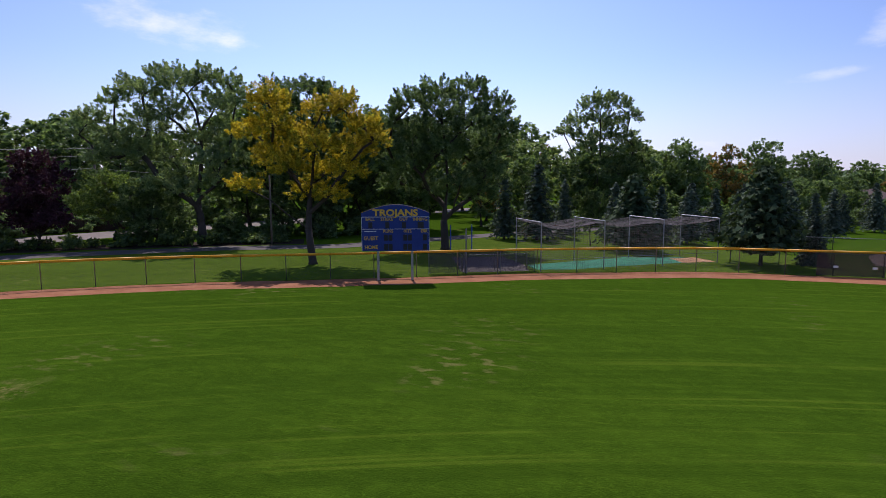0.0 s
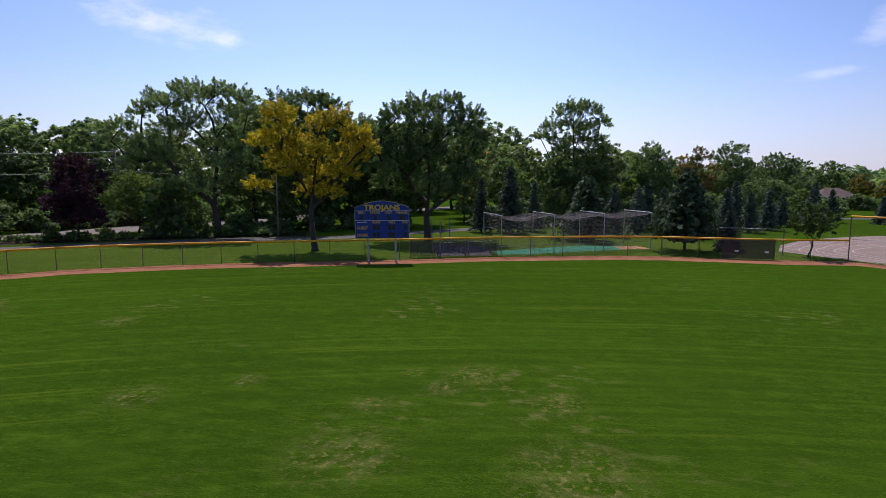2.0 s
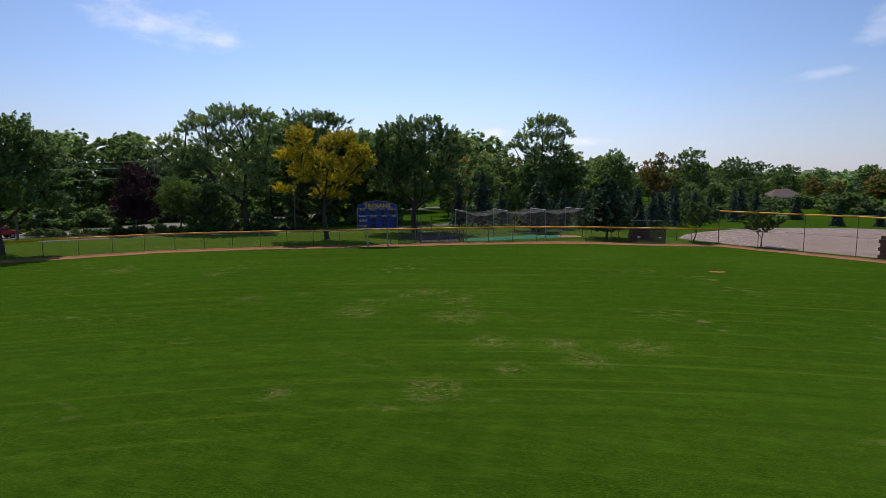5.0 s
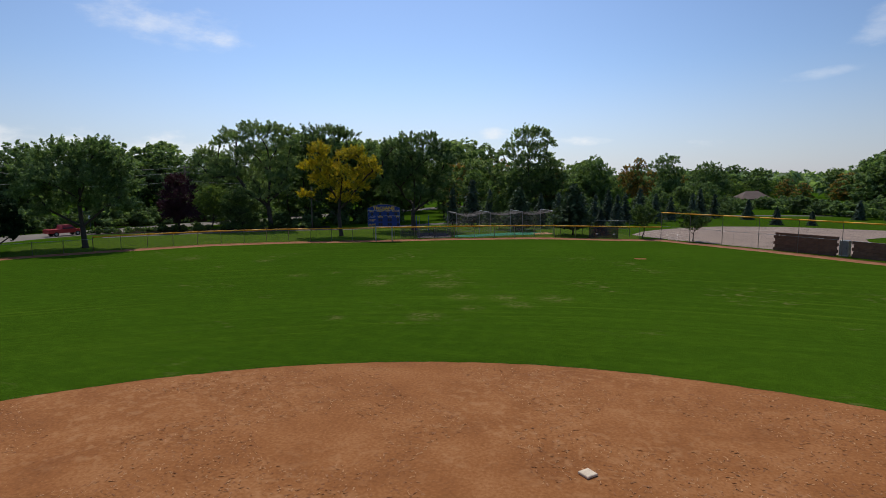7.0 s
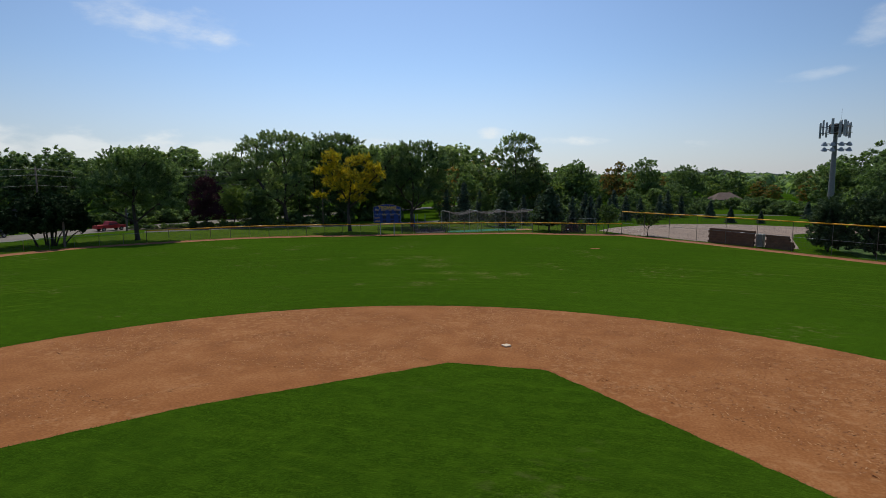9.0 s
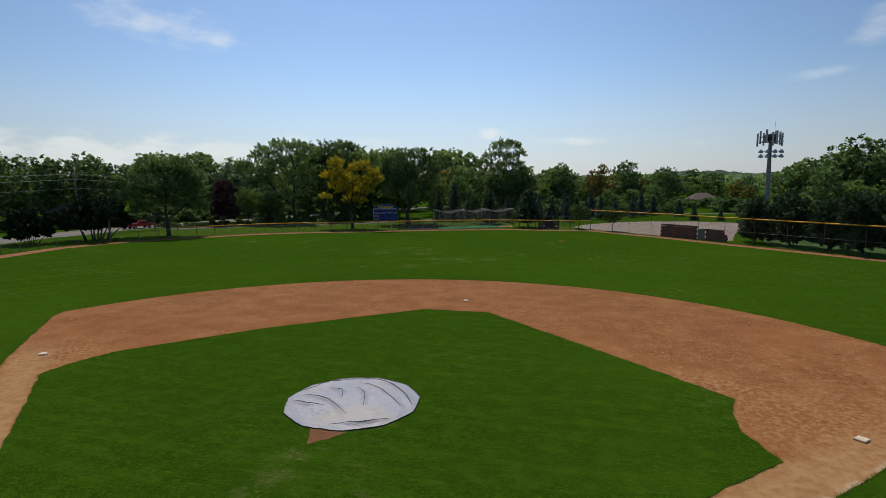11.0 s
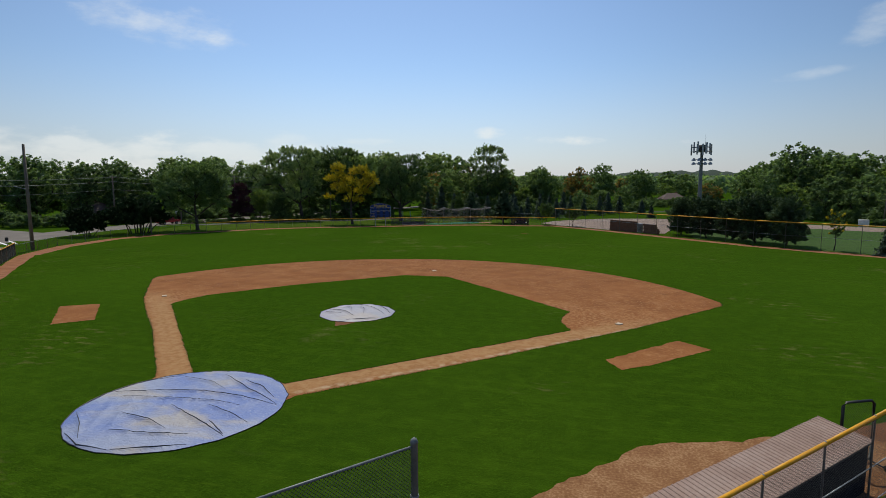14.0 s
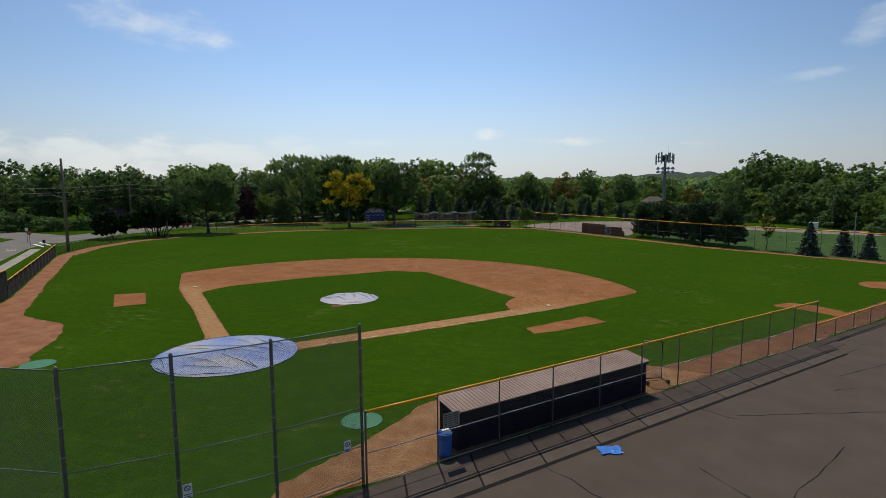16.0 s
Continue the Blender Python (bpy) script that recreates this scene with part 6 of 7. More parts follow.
for s0, n0, ds, dn, m in ((6.6, -1.9, 0.02, -0.6, 16), (16.8, -2.0, 0.09, -0.45, 6), (11.55, -5.9, -0.08, -0.6, 8), (25.0, -5.0, 0.5, -0.14, 4), (36.7, -1.1, -0.1, -0.3, 5), (17.6, -4.0, 0.9, -0.5, 9), (28, -4.2, 0.9, -0.1, 9), (22, -9.5, -0.6, -0.7, 10), (8.5, -9.5, 0.9, 0.12, 12)):
    pts = [along(s0 + ds * k + rng_c.uniform(-0.10, 0.10), n0 + dn * k + rng_c.uniform(-0.10, 0.10))[:2] for k in range(m)]
    setting("crack", strip(pts, 0.02, 0.02, 0.016, 0.3, 0.04), SEAL, "dark sealed crack in the asphalt", "asphalt")


def crumpled_sheet():
    s = Shape()
    n = 9
    for i in range(n):
        for j in range(n):
            x, y = (i / (n - 1) - 0.5) * 0.95, (j / (n - 1) - 0.5) * 0.7
            s.v.append((x + 0.1 * noise.noise(Vector((x * 3, y * 3, 2))), y + 0.15 * noise.noise(Vector((x * 3, y * 3, 8))), 0.03 + 0.05 * abs(noise.noise(Vector((x * 5, y * 5, 5))))))
    s.f = [(i * n + j, (i + 1) * n + j, (i + 1) * n + j + 1, i * n + j + 1) for i in range(n - 1) for j in range(n - 1)]
    return tagged(part("plastic_sheet", s, BLUE_BIN, at=pose(24.2, -8.1, 0.012, 0, 0, 20)), "crumpled blue plastic sheet lying on the asphalt", "sheet")


crumpled_sheet()


# ---- batting cage ----
def batting_cage():
    o, e = Vector((-21.1, 103.9)), Vector((-7.5, 112.7))
    d = e - o
    length, turn = d.length, math.degrees(math.atan2(d.y, d.x))
    ob = thing("batting_cage", "long batting cage of steel hoops with sagging grey netting", "batting cage", pose(o.x, o.y, 0, 0, 0, turn))
    depth, h = 4.6, 3.75
    for k in range(4):
        x = length * k / 3
        for y in (0, depth):
            part("post", Shape().lathe((x, y, 0), [(0.045, 0), (0.045, h)], 8), GALV, ob)
        part("crossbar", Shape().tube([(x, -0.05, h), (x, depth + 0.05, h + 0.06)], 0.045, 8), GALV, ob)
    nx, ny = 96, 26

    def top(u, v):
        f = (u * 3) % 1.0
        sag = 0.75 * math.sin(math.pi * f) * (0.45 + 0.55 * math.sin(math.pi * v)) + 0.15 * noise.noise(Vector((u * 9, v * 4, 1)))
        return (u * length, v * depth, h - 0.06 - max(0.0, sag) * 0.8)

    net = Shape()
    for j in range(0, ny * 2 + 1):
        net.tube([top(i / 32, j / (ny * 2)) for i in range(33)], 0.007, 3, caps=False)
    for i in range(nx + 1):
        net.tube([top(i / nx, j / 8) for j in range(9)], 0.007, 3, caps=False)
    part("roof_net", net, NET, ob, "sagging grey roof netting")
    for v in (0.0, 1.0):
        side = Shape()
        for i in range(nx + 1):
            x, y, z = top(i / nx, v)
            side.tube([(x, y, 0.05), (x, y + 0.08 * math.sin(i), z * 0.5), (x, y, z)], 0.0045, 3, caps=False)
        for j in range(24):
            side.tube([(top(i / 24, v)[0], v * depth, 0.05 + (top(i / 24, v)[2] - 0.05) * j / 24) for i in range(25)], 0.0045, 3, caps=False)
        part("side_net", side, NET, ob, "hanging grey side netting")
    for k in range(3):
        part("rail", Shape().tube([(length * k / 3, 0, 0.9), (length * (k + 1) / 3, 0, 0.9)], 0.02, 6), GALV, ob)
    return ob


batting_cage()
setting("cage_turf", flat(ragged([(-21.6, 105.0), (-22.6, 107.2), (-14.6, 114.6), (-9.9, 115.8), (-8.6, 113.2), (-13.4, 110.0), (-19.0, 105.8)], 0.5, 0.15), 0.011), CAGE_TURF, "faded green artificial turf in the batting cage", "turf")
# ground beside the cage, its grey darkened in place of tree shade
setting("bullpen_ground", flat(ragged([(-30.0, 110.5), (-26.8, 102.2), (-22.0, 104.2), (-22.8, 107.2), (-25.5, 112.0)], 0.5, 0.15), 0.0095), SHADED_GREY, "bare grey ground beside the batting cage", "ground")
setting("bare_ground", flat(ragged([(-10.3, 112.0), (-7.4, 113.6), (-8.8, 116.0), (-11.0, 114.6)], 0.4, 0.2), 0.013), PALE_DIRT, "worn brown earth at the end of the batting cage", "dirt")
chain_fence("bullpen_fence", "low plain chain-link fence beside the batting cage", [(-26.9, 102.6), (-22.3, 104.9)], 1.25, step=2.3, gap=0.1)


def dark_net(a, b, h):
    a, b = Vector(a), Vector(b)
    d = b - a
    ob = thing("dark_netting", "dark purple-blue netting hung behind the outfield fence", "netting", pose(a.x, a.y, 0, 0, 0, math.degrees(math.atan2(d.y, d.x))))
    part("net", wire_mesh(d.length, 0.05, h, 0.042, 0.0055), DARK_NET, ob)
    part("top_rail", Shape().tube([(0, 0, h), (d.length, 0, h)], 0.02, 6), GALV_DARK, ob)
    for k in range(4):
        part("post", Shape().tube([(d.length * k / 3, 0, 0), (d.length * k / 3, 0, h)], 0.025, 6), GALV_DARK, ob)
    return ob


DARK_NET = material("dark_netting", (0.022, 0.018, 0.045), 0.9, scale=1.5, fine=20, spec=0.1)
dark_net((-28.9, 100.6), (-21.6, 104.3), 1.75)
for x, y, h in ((-29.2, 115.1, 2.6), (-31.2, 114.5, 2.6), (-26.4, 101.9, 3.3)):
    tagged(part("net_post", Shape().lathe((0, 0, 0), [(0.055, 0), (0.055, h), (0.03, h + 0.05)], 10), BLUE_STEEL if h < 3 else GALV_DARK, at=pose(x, y, 0)), "blue painted steel net post" if h < 3 else "weathered steel net post", "post", "net posts")
chain_fence("park_fence", "plain chain-link fence behind the outfield", [(-6.4, 113.4), (-0.5, 112.2), (4.0, 111.6)], 2.4, gap=0.14, rails=(1.2,), post_mat=GALV_DARK)


def open_weave(mat, share):
    """Lets part of the light through between the threads."""
    n, l = mat.node_tree.nodes, mat.node_tree.links
    out = next(k for k in n if k.type == "OUTPUT_MATERIAL")
    skin = out.inputs[0].links[0].from_socket
    clear, mx = n.new("ShaderNodeBsdfTransparent"), n.new("ShaderNodeMixShader")
    mx.inputs[0].default_value = share
    l.new(skin, mx.inputs[1]), l.new(clear.outputs[0], mx.inputs[2]), l.new(mx.outputs[0], out.inputs[0])
    return mat


SCREEN_MESH = open_weave(material("brown_mesh_windscreen", (0.075, 0.052, 0.046), 0.9, scale=1.2, fine=60, bump=0.02), 0.38)


def screen_panel(a, b, h):
    a, b = Vector(a), Vector(b)
    d = b - a
    ob = thing("windscreen_panel", "dark brown mesh windscreen tied to the outfield fence", "windscreen", pose(a.x, a.y, 0, 0, 0, math.degrees(math.atan2(d.y, d.x))))
    part("fabric", Shape().box((d.length / 2, 0, h / 2 + 0.03), (d.length, 0.02, h - 0.06), chamfer=0.004), SCREEN_MESH, ob)
    part("tag", Shape().box((d.length * 0.28, -0.018, h * 0.42), (0.32, 0.012, 0.16)), WHITE, ob, "small white tag")
    part("tag", Shape().box((d.length * 0.85, -0.018, h * 0.40), (0.32, 0.012, 0.16)), WHITE, ob, "small white tag")
    return ob


screen_panel((-1.9, 107.55), (2.3, 107.6), 1.72)


# ---- brown wall by the right field fence ----
def block_wall(a, b, h, steps):
    a, b = Vector(a), Vector(b)
    d = b - a
    ob = thing("block_wall", "reddish brown block wall behind the tall fence", "wall", pose(a.x, a.y, 0, 0, 0, math.degrees(math.atan2(d.y, d.x))))
    bw, bh = 0.62, 0.36
    rows, cols = int(h / bh), max(1, int(d.length / bw))
    mesh_b = Shape().box((0, 0, 0), (bw - 0.012, 0.3, bh - 0.012), chamfer=0.012).mesh("block", BROWN_WALL)
    for r in range(rows):
        shift = 0.5 * bw if r % 2 else 0.0
        for c in range(cols - steps * (1 if r > rows - 3 else 0)):
            part("block", mesh_b, None, ob, at=Matrix.Translation((bw / 2 + c * bw + shift * 0.5, 0, bh / 2 + r * bh)))
    return ob


block_wall((20.1, 98.5), (25.3, 93.4), 2.2, 0)
block_wall((26.2, 92.9), (28.9, 90.0), 2.1, 1)


def equipment_box():
    ob = thing("equipment_box", "grey metal equipment cabinet between the brown walls", "cabinet", pose(25.63, 93.25, 0, 0, 0, -44))
    part("body", Shape().box((0, 0, 0.95), (0.9, 0.6, 1.75), chamfer=0.03), GALV, ob)
    part("door", Shape().box((0, -0.31, 0.98), (0.78, 0.02, 1.5), chamfer=0.008), GALV_DARK, ob)
    part("handle", Shape().box((0.3, -0.33, 1.0), (0.04, 0.03, 0.16)), BLACK, ob)
    return ob


equipment_box()


# ---- tower, poles, lines ----
def tower():
    ob = thing("cell_tower", "grey steel monopole with antenna panels and floodlights", "tower", pose(38.15, 106.8, 0))
    part("pole", Shape().lathe((0, 0, 0), [(0.50, 0), (0.46, 4), (0.36, 11), (0.25, 16.8), (0.25, 17.4), (0.12, 17.5)], 18), GALV_DARK, ob, smooth=True)
    part("base_flange", Shape().lathe((0, 0, 0), [(0.85, 0), (0.85, 0.12), (0.6, 0.14), (0.55, 0.5)], 18), CONCRETE, ob)
    part("equipment_ring", Shape().lathe((0, 0, 15.9), [(0.3, 0), (0.85, 0.1), (0.95, 0.3), (0.95, 1.3), (0.8, 1.5), (0.3, 1.55)], 14), BLACK, ob, "dark equipment drum")
    panel = Shape().box((0, 0, 0), (0.34, 0.16, 2.3), chamfer=0.03).mesh("antenna_panel", GALV)
    for sec in range(3):
        a = radians(20 + 120 * sec)
        c, sn = math.cos(a), math.sin(a)
        r = 1.45
        p0 = Vector((r * c - 1.35 * -sn, r * sn - 1.35 * c, 16.5))
        p1 = Vector((r * c + 1.35 * -sn, r * sn + 1.35 * c, 16.5))
        for dz in (-0.45, 0.45):
            part("mount_pipe", Shape().tube([p0 + Vector((0, 0, dz)), p1 + Vector((0, 0, dz))], 0.06, 6), GALV_DARK, ob)
        part("mount_arm", Shape().tube([(0.3 * c, 0.3 * sn, 16.2), (r * c, r * sn, 16.2)], 0.08, 6), GALV_DARK, ob)
        for k in range(3):
            q = p0.lerp(p1, (k + 0.5 + (0.25, -0.1, 0.2)[(k + sec) % 3]) / 3)
            part("antenna_panel", panel, None, ob, at=Matrix.Translation((q.x + 0.2 * c, q.y + 0.2 * sn, 16.7 + 0.25 * ((k * 7 + sec) % 3 - 1))) @ Matrix.Rotation(a + math.pi / 2, 4, "Z"))
    part("whip_aerial", Shape().tube([(0.6, 0, 17.2), (0.6, 0, 19.6)], 0.014, 5), GALV_DARK, ob)
    lamp = Shape().lathe((0, 0, 0), [(0.16, 0.3), (0.26, 0.12), (0.42, -0.1), (0.44, -0.16), (0.30, -0.16)], 12).mesh("floodlight", GALV)
    for z in (13.65, 14.45):
        part("lamp_bar", Shape().tube([(-1.75, -0.5, z), (1.75, -0.5, z)], 0.06, 6), GALV_DARK, ob)
        for x in (-1.6, -0.55, 0.6, 1.6):
            part("floodlight", lamp, None, ob, at=pose(x, -0.75, z - 0.05, 25, 0, 0))
    return ob


tower()


def utility_pole(x, y, h, r, label, arms=1, lamp=False, turn=0.0):
    ob = thing("utility_pole", label, "utility pole", pose(x, y, 0, 0, 0, turn))
    part("pole", Shape().tube([(0, 0, -0.1), (0.02, 0, h * 0.5), (0, 0.03, h)], [r, r * 0.85, r * 0.65], 10), POLE_WOOD, ob, smooth=True)
    for k in range(arms):
        z = h - 0.5 - 1.1 * k
        part("crossarm", Shape().box((0, 0.14, z), (2.2, 0.1, 0.12), chamfer=0.01), POLE_WOOD, ob)
        for dx in (-0.95, -0.45, 0.45, 0.95):
            part("insulator", Shape().lathe((dx, 0.14, z + 0.06), [(0.03, 0), (0.05, 0.05), (0.03, 0.1), (0.045, 0.14), (0.02, 0.18)], 8), GALV, ob)
    if lamp:
        part("lamp_arm", Shape().tube([(0, 0, h * 0.58), (-2.0, -0.3, h * 0.61), (-3.6, -0.5, h * 0.61)], 0.04, 6), GALV, ob)
        part("lamp_head", Shape().box((-4.0, -0.55, h * 0.61), (0.8, 0.28, 0.16), chamfer=0.05), GALV, ob)
    return ob


utility_pole(-64.9, 43.0, 15.9, 0.27, "tall brown wooden utility pole with a lamp arm", 0, True, 10)
POLES = [(-98, 30, 12.0), (-96, 88, 12.0), (-91, 128, 12.5), (-78, 165, 12.5)]
for x, y, h in POLES:
    utility_pole(x, y, h, 0.2, "wooden utility pole with crossarms beyond the road", 2, False, 10)
utility_pole(-51.6, 114.6, 7.6, 0.12, "short wooden pole beside the footpath", 0)
utility_pole(77.0, 119.7, 8.0, 0.14, "slim wooden pole beyond the practice field", 0)
for x, y, h in ((-67.6, 69.2, 4.3), (-80.8, 92.8, 4.3)):
    tagged(part("marker_post", Shape().lathe((0, 0, 0), [(0.16, 0), (0.15, h), (0.1, h + 0.06)], 10), POLE_WOOD, at=pose(x, y, 0)), "weathered grey wooden post by the fence", "post", "posts")
tagged(part("flag_post", Shape().lathe((0, 0, 0), [(0.07, 0), (0.06, 6.7), (0.03, 6.75)], 10), GALV, at=pose(59.2, 61.2, 0)), "tall thin grey steel post behind the fence", "post")
for i in range(len(POLES) - 1):
    (ax, ay, ah), (bx, by, bh) = POLES[i], POLES[i + 1]
    for dx, dz in ((-0.9, 0.4), (0.9, 0.4), (-0.4, 1.5), (0.4, 1.5), (0, 3.4)):
        pts = []
        for k in range(13):
            t = k / 12
            pts.append((ax + (bx - ax) * t + dx, ay + (by - ay) * t, ah + (bh - ah) * t - dz - 1.0 * 4 * t * (1 - t) * 0.9))
        tagged(part("power_line", Shape().tube(pts, 0.014 if dz < 3 else 0.022, 4), GALV_DARK, at=None), "grey overhead power line between poles", "cable", "power lines")


# ---- street furniture, cars, houses ----
def sign_post(x, y, h, kind, label, turn):
    ob = thing("road_sign", label, "road sign", pose(x, y, 0, 0, 0, turn))
    part("post", Shape().box((0, 0, h / 2), (0.07, 0.05, h)), GALV_DARK, ob)
    if kind == "stop":
        part("sign_plate", Shape().tube([(0, -0.05, h - 0.4), (0, -0.035, h - 0.4)], 0.4, 8), material("red_sign", (0.42, 0.02, 0.02), 0.5), ob, "red octagonal plate")
        lettering("STOP", 0.26, WHITE, ob, Matrix.Translation((0, -0.058, h - 0.4)) @ Matrix.Rotation(radians(90), 4, "X"), depth=0.002)
    else:
        part("sign_plate", Shape().box((0, -0.04, h - 0.35), (0.5, 0.012, 0.62), chamfer=0.003), WHITE if kind == "white" else BLACK, ob)
    return ob


sign_post(-79.5, 47.6, 2.9, "stop", "red octagonal stop sign at the street corner", 25)
sign_post(-86.5, 52.5, 3.0, "white", "white rectangular road sign on a steel post", 25)
sign_post(-73.0, 45.2, 1.6, "black", "small dark sign on a post by the sidewalk", 25)
sign_post(-92.0, 104.0, 2.6, "white", "white speed sign beyond the road", 40)


def vehicle(name, label, at, paint, van):
    ob = thing(name, label, "car", at)
    w = 1.85
    if van:
        prof = [(-2.4, 0.45), (-2.4, 0.95), (-1.55, 1.12), (-0.75, 1.68), (2.2, 1.72), (2.42, 1.1), (2.42, 0.45)]
        glass = [(-1.3, 1.16), (-0.68, 1.6), (2.1, 1.63), (2.2, 1.16)]
    else:
        prof = [(-2.7, 0.5), (-2.7, 1.0), (-1.35, 1.12), (-0.75, 1.75), (0.55, 1.78), (0.75, 1.15), (2.7, 1.12), (2.7, 0.5)]
        glass = [(-1.15, 1.16), (-0.68, 1.66), (0.46, 1.68), (0.6, 1.16)]

    def loft(pts, hw, taper=0.0):
        s = Shape()
        zmax = max(z for _, z in pts)
        v = []
        for sy in (-1, 1):
            for x, z in pts:
                v.append((x, sy * (hw - taper * max(0, (z - 1.1)) / max(0.1, zmax - 1.1)), z))
        m = len(pts)
        return s.add(v, [tuple(range(m)), tuple(range(2 * m - 1, m - 1, -1))] + [((i + 1) % m, i, m + i, m + (i + 1) % m) for i in range(m)])

    part("body", loft(prof, w / 2, 0.16), paint, ob)
    part("glazing", loft(glass, w / 2 + 0.006, 0.15), BLACK_GLASS, ob, "dark glass windows")
    for x in (-1.65, 1.6):
        for sy in (-1, 1):
            wheel = part("wheel", Shape().tube([(x, sy * (w / 2 - 0.2), 0.36), (x, sy * (w / 2 + 0.02), 0.36)], 0.36, 16), BLACK, ob)
            part("rim", Shape().tube([(x, sy * (w / 2 + 0.012), 0.36), (x, sy * (w / 2 + 0.035), 0.36)], 0.2, 10), GALV, wheel)
    for sy in (-0.62, 0.62):
        part("headlight", Shape().box((prof[0][0] - 0.01, sy, 0.85), (0.05, 0.35, 0.16)), WHITE, ob)
        part("tail_light", Shape().box((prof[-1][0] + 0.01, sy, 0.9), (0.05, 0.25, 0.2)), material("red_lens", (0.3, 0.02, 0.02), 0.4), ob)
    part("bumper", Shape().box((prof[0][0] - 0.05, 0, 0.55), (0.14, w - 0.1, 0.2), chamfer=0.03), GALV_DARK, ob)
    return ob


RED_PAINT = material("red_car_paint", (0.45, 0.02, 0.03), 0.3, spec=0.6)
DARK_PAINT = material("dark_car_paint", (0.035, 0.035, 0.045), 0.3, spec=0.6)
vehicle("pickup_truck", "red pickup truck on the road", pose(-84.5, 92.5, 0.015, 0, 0, -103), RED_PAINT, False)
vehicle("minivan", "dark grey minivan on the road", pose(-91.0, 75.5, 0.015, 0, 0, -94), DARK_PAINT, True)

SHINGLE = material("brown_shingles", (0.11, 0.075, 0.065), 0.9, scale=0.5, fine=6, bump=0.05)
SIDING = material("pale_siding", (0.13, 0.115, 0.10), 0.8, scale=0.4, fine=8)


def house(x, y, turn, w, d, h, rise, label):
    ob = thing("house", label, "house", pose(x, y, 0, 0, 0, turn))
    part("wall", Shape().box((0, 0, h / 2), (w, d, h)), SIDING, ob)
    e = 0.5
    s = Shape()
    s.add([(-w / 2 - e, -d / 2 - e, h), (w / 2 + e, -d / 2 - e, h), (w / 2 + e, d / 2 + e, h), (-w / 2 - e, d / 2 + e, h), (-w / 2 + d * 0.3, 0, h + rise), (w / 2 - d * 0.3, 0, h + rise)],
          [(0, 1, 5, 4), (1, 2, 5), (2, 3, 4, 5), (3, 0, 4), (3, 2, 1, 0)])
    roof = part("roof", s, SHINGLE, ob, "brown shingled hip roof")
    part("chimney", Shape().box((w * 0.2, d * 0.1, h + rise * 0.8), (0.8, 0.8, 1.6)), BROWN_WALL, roof)
    for k in range(4):
        win = part("window", Shape().box((-w * 0.36 + k * w * 0.24, -d / 2 - 0.02, h * 0.55), (1.3, 0.06, 1.2)), BLACK_GLASS, ob)
        part("frame", Shape().box((-w * 0.36 + k * w * 0.24, -d / 2 - 0.055, h * 0.55), (0.07, 0.04, 1.2)), WHITE, win)
    part("door", Shape().box((w * 0.06, -d / 2 - 0.03, 1.05), (1.0, 0.08, 2.1)), BROWN_WALL, ob)
    return ob


house(47.3, 230, 8, 9.2, 9, 2.5, 2.5, "low house with a brown hip roof among trees")
house(-121, 106, -35, 13, 8, 2.6, 2.4, "low house with a shingled roof beyond the road")
tagged(part("utility_cabinet", Shape().box((0, 0, 0.75), (1.9, 0.9, 1.5), chamfer=0.04), WHITE, at=pose(73, 119, 0, 0, 0, -20)), "white metal utility cabinet beyond the practice field", "cabinet")


def timber_fence(a, b, h):
    """A dark board fence beyond the road."""
    a, b = Vector(a), Vector(b)
    d = b - a
    ob = thing("timber_fence", "dark brown timber board fence beyond the road", "fence", pose(a.x, a.y, 0, 0, 0, math.degrees(math.atan2(d.y, d.x))))
    n = int(d.length / 0.32)
    board = Shape().box((0, 0, h / 2 + 0.03), (0.30, 0.03, h), chamfer=0.006).mesh("board", FENCE_BROWN)
    for k in range(n):
        part("board", board, None, ob, at=Matrix.Translation((0.16 + 0.32 * k, 0, 0)))
    for z in (0.35, h - 0.3):
        part("rail", Shape().box((d.length / 2, 0.05, z), (d.length, 0.06, 0.1)), FENCE_BROWN, ob)
    return ob


FENCE_BROWN = material("dark_stained_boards", (0.075, 0.045, 0.036), 0.9, scale=1.5, fine=18, obj=0.25)
timber_fence((-94.5, 107), (-84.5, 127), 1.8)


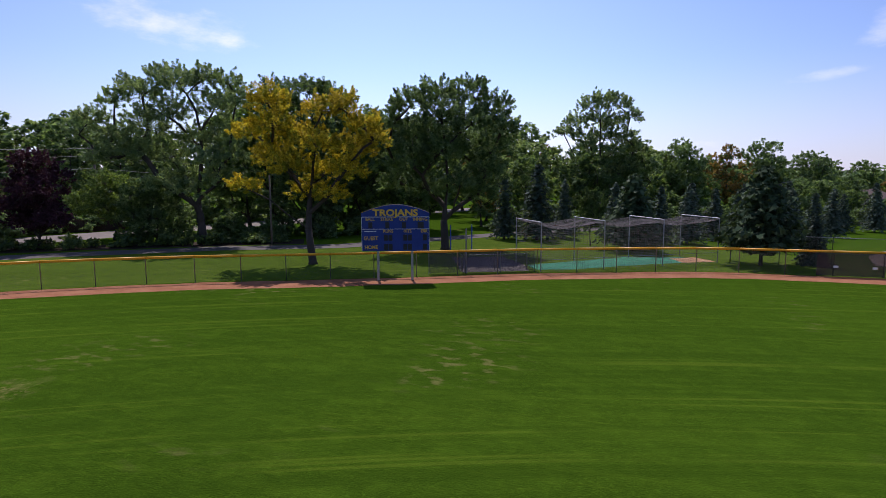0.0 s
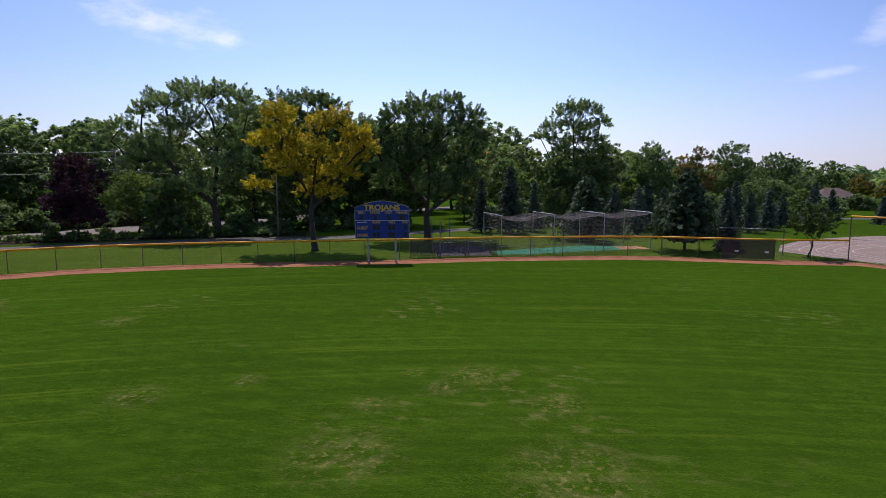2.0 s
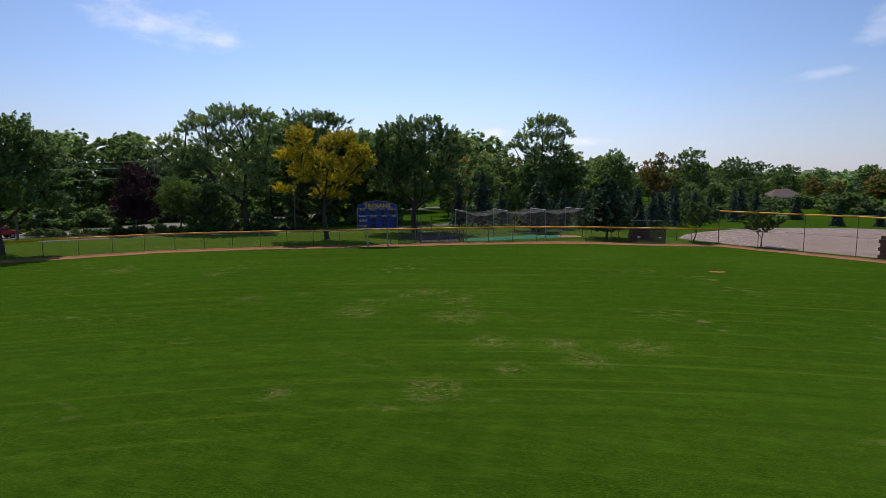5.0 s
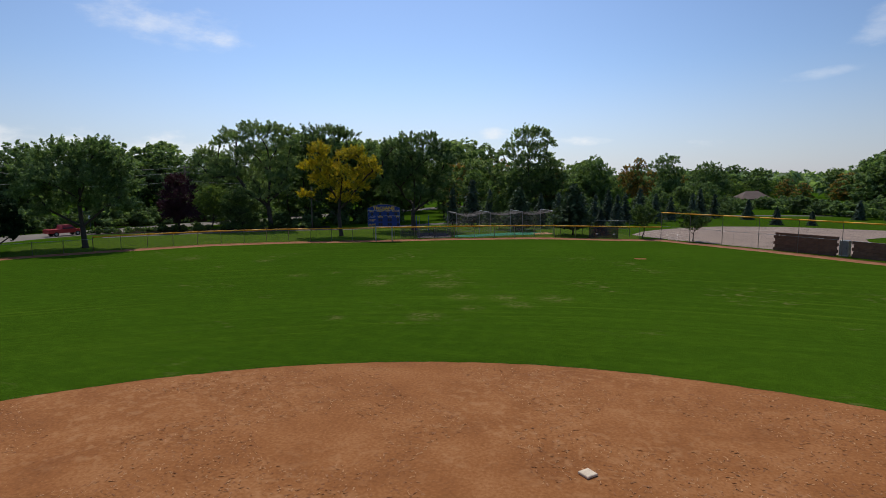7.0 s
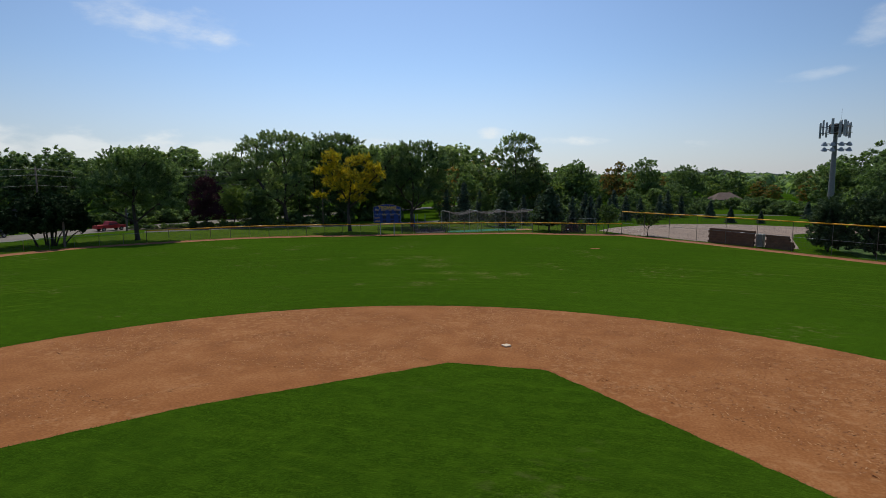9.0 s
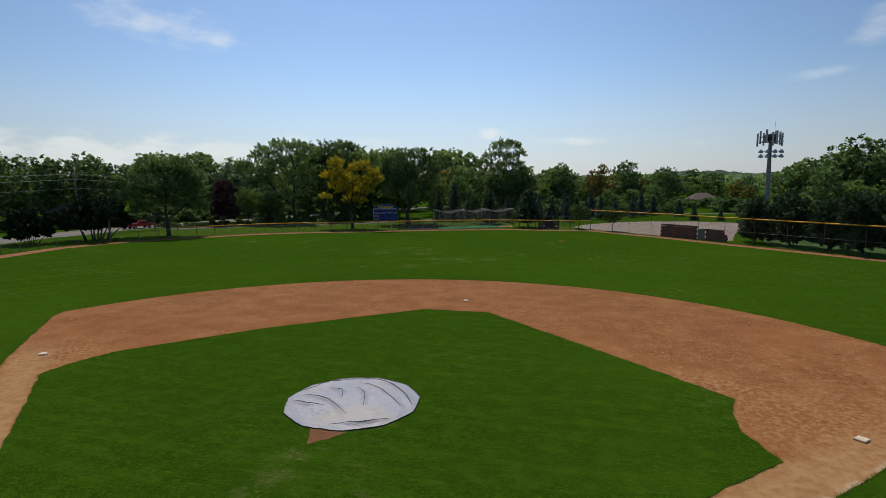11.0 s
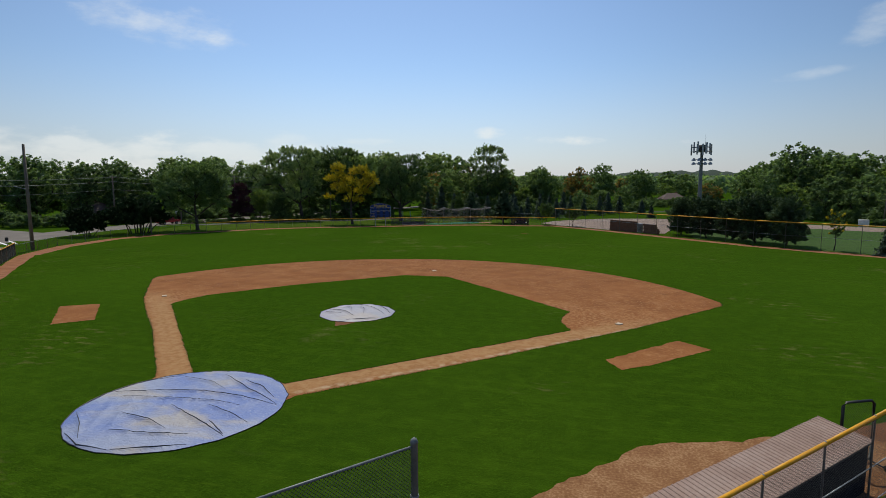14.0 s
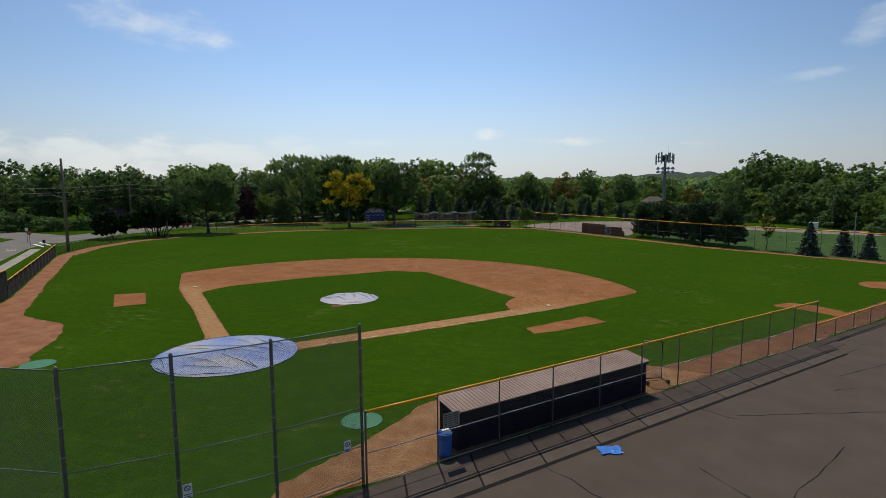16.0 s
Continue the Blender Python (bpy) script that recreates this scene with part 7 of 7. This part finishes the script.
# ---- fine ground detail ----
def clods():
    """Loose clods and chips on the raked clay."""
    rng = np.random.default_rng(91)
    n = 24000
    a = rng.uniform(a0, a1, n)
    r = 29.0 * np.sqrt(rng.uniform(0.30, 0.98, n))
    x, y = ARC_C[0] + r * np.cos(a), ARC_C[1] + r * np.sin(a)
    keep = (y + np.abs(x) > 38.6) & (y > np.abs(x) * 0.98)
    x, y = x[keep], y[keep]
    patchy = np.array([noise.noise(Vector((u * 0.22, v * 0.22, 5.0))) for u, v in zip(x, y)]) > -0.12
    x, y = x[patchy], y[patchy]
    m = len(x)
    s = rng.uniform(0.009, 0.028, m)
    t = rng.uniform(0, 6.28, m)
    lng = rng.uniform(1.0, 3.4, m)
    v = np.zeros((m, 4, 3))
    for k, (p, q, h) in enumerate(((-1, -0.7, 0), (1, -0.6, 0.25), (0.8, 0.7, 1.0), (-0.9, 0.6, 0.3))):
        v[:, k, 0] = x + s * (p * lng * np.cos(t) - q * np.sin(t))
        v[:, k, 1] = y + s * (p * lng * np.sin(t) + q * np.cos(t))
        v[:, k, 2] = 0.011 + s * h * 0.8
    tagged(part("clods", quads_mesh("clods", v, CHIP), None), "loose pale clods and chips scattered on the clay", "clods", kind="stuff")


CHIP = material("clay_chips", (0.34, 0.152, 0.062), 0.95, dark=(0.25, 0.095, 0.035), light=(0.42, 0.21, 0.09), scale=3, fine=20, island=0.9)
BLADE = material("grass_blades", (0.045, 0.10, 0.008), 0.8, dark=(0.025, 0.06, 0.005), light=(0.09, 0.16, 0.016), scale=1, fine=9, island=0.7, translucent=0.2)


def edge_tufts():
    """Blades that hang over the clay where the turf ends."""
    rng = np.random.default_rng(92)
    lines = [dense(ragged(INNER, 0.3, 0.09, 1.3), 0.05), dense(ragged(outer, 0.3, 0.08, 1.3), 0.05)]
    pts = np.array([p for line in lines for p in line if p[1] > 2.0])
    pts = np.repeat(pts, 3, axis=0)
    m = len(pts)
    pts = pts + rng.normal(size=(m, 2)) * 0.035
    z = np.full(m, 0.008)
    lean_xy = rng.normal(size=(m, 2)) * 0.035
    h = rng.uniform(0.02, 0.05, m)
    t = rng.uniform(0, 6.28, m)
    w = rng.uniform(0.005, 0.011, m)
    v = np.zeros((m, 4, 3))
    for k, (side, up) in enumerate(((-1, 0), (1, 0), (0.5, 1), (-0.5, 1))):
        v[:, k, 0] = pts[:, 0] + side * w * np.cos(t) + up * lean_xy[:, 0]
        v[:, k, 1] = pts[:, 1] + side * w * np.sin(t) + up * lean_xy[:, 1]
        v[:, k, 2] = z + up * h
    tagged(part("grass_tufts", quads_mesh("grass_tufts", v, BLADE), None), "ragged grass blades along the edge of the clay", "grass", kind="stuff")


clods()
edge_tufts()
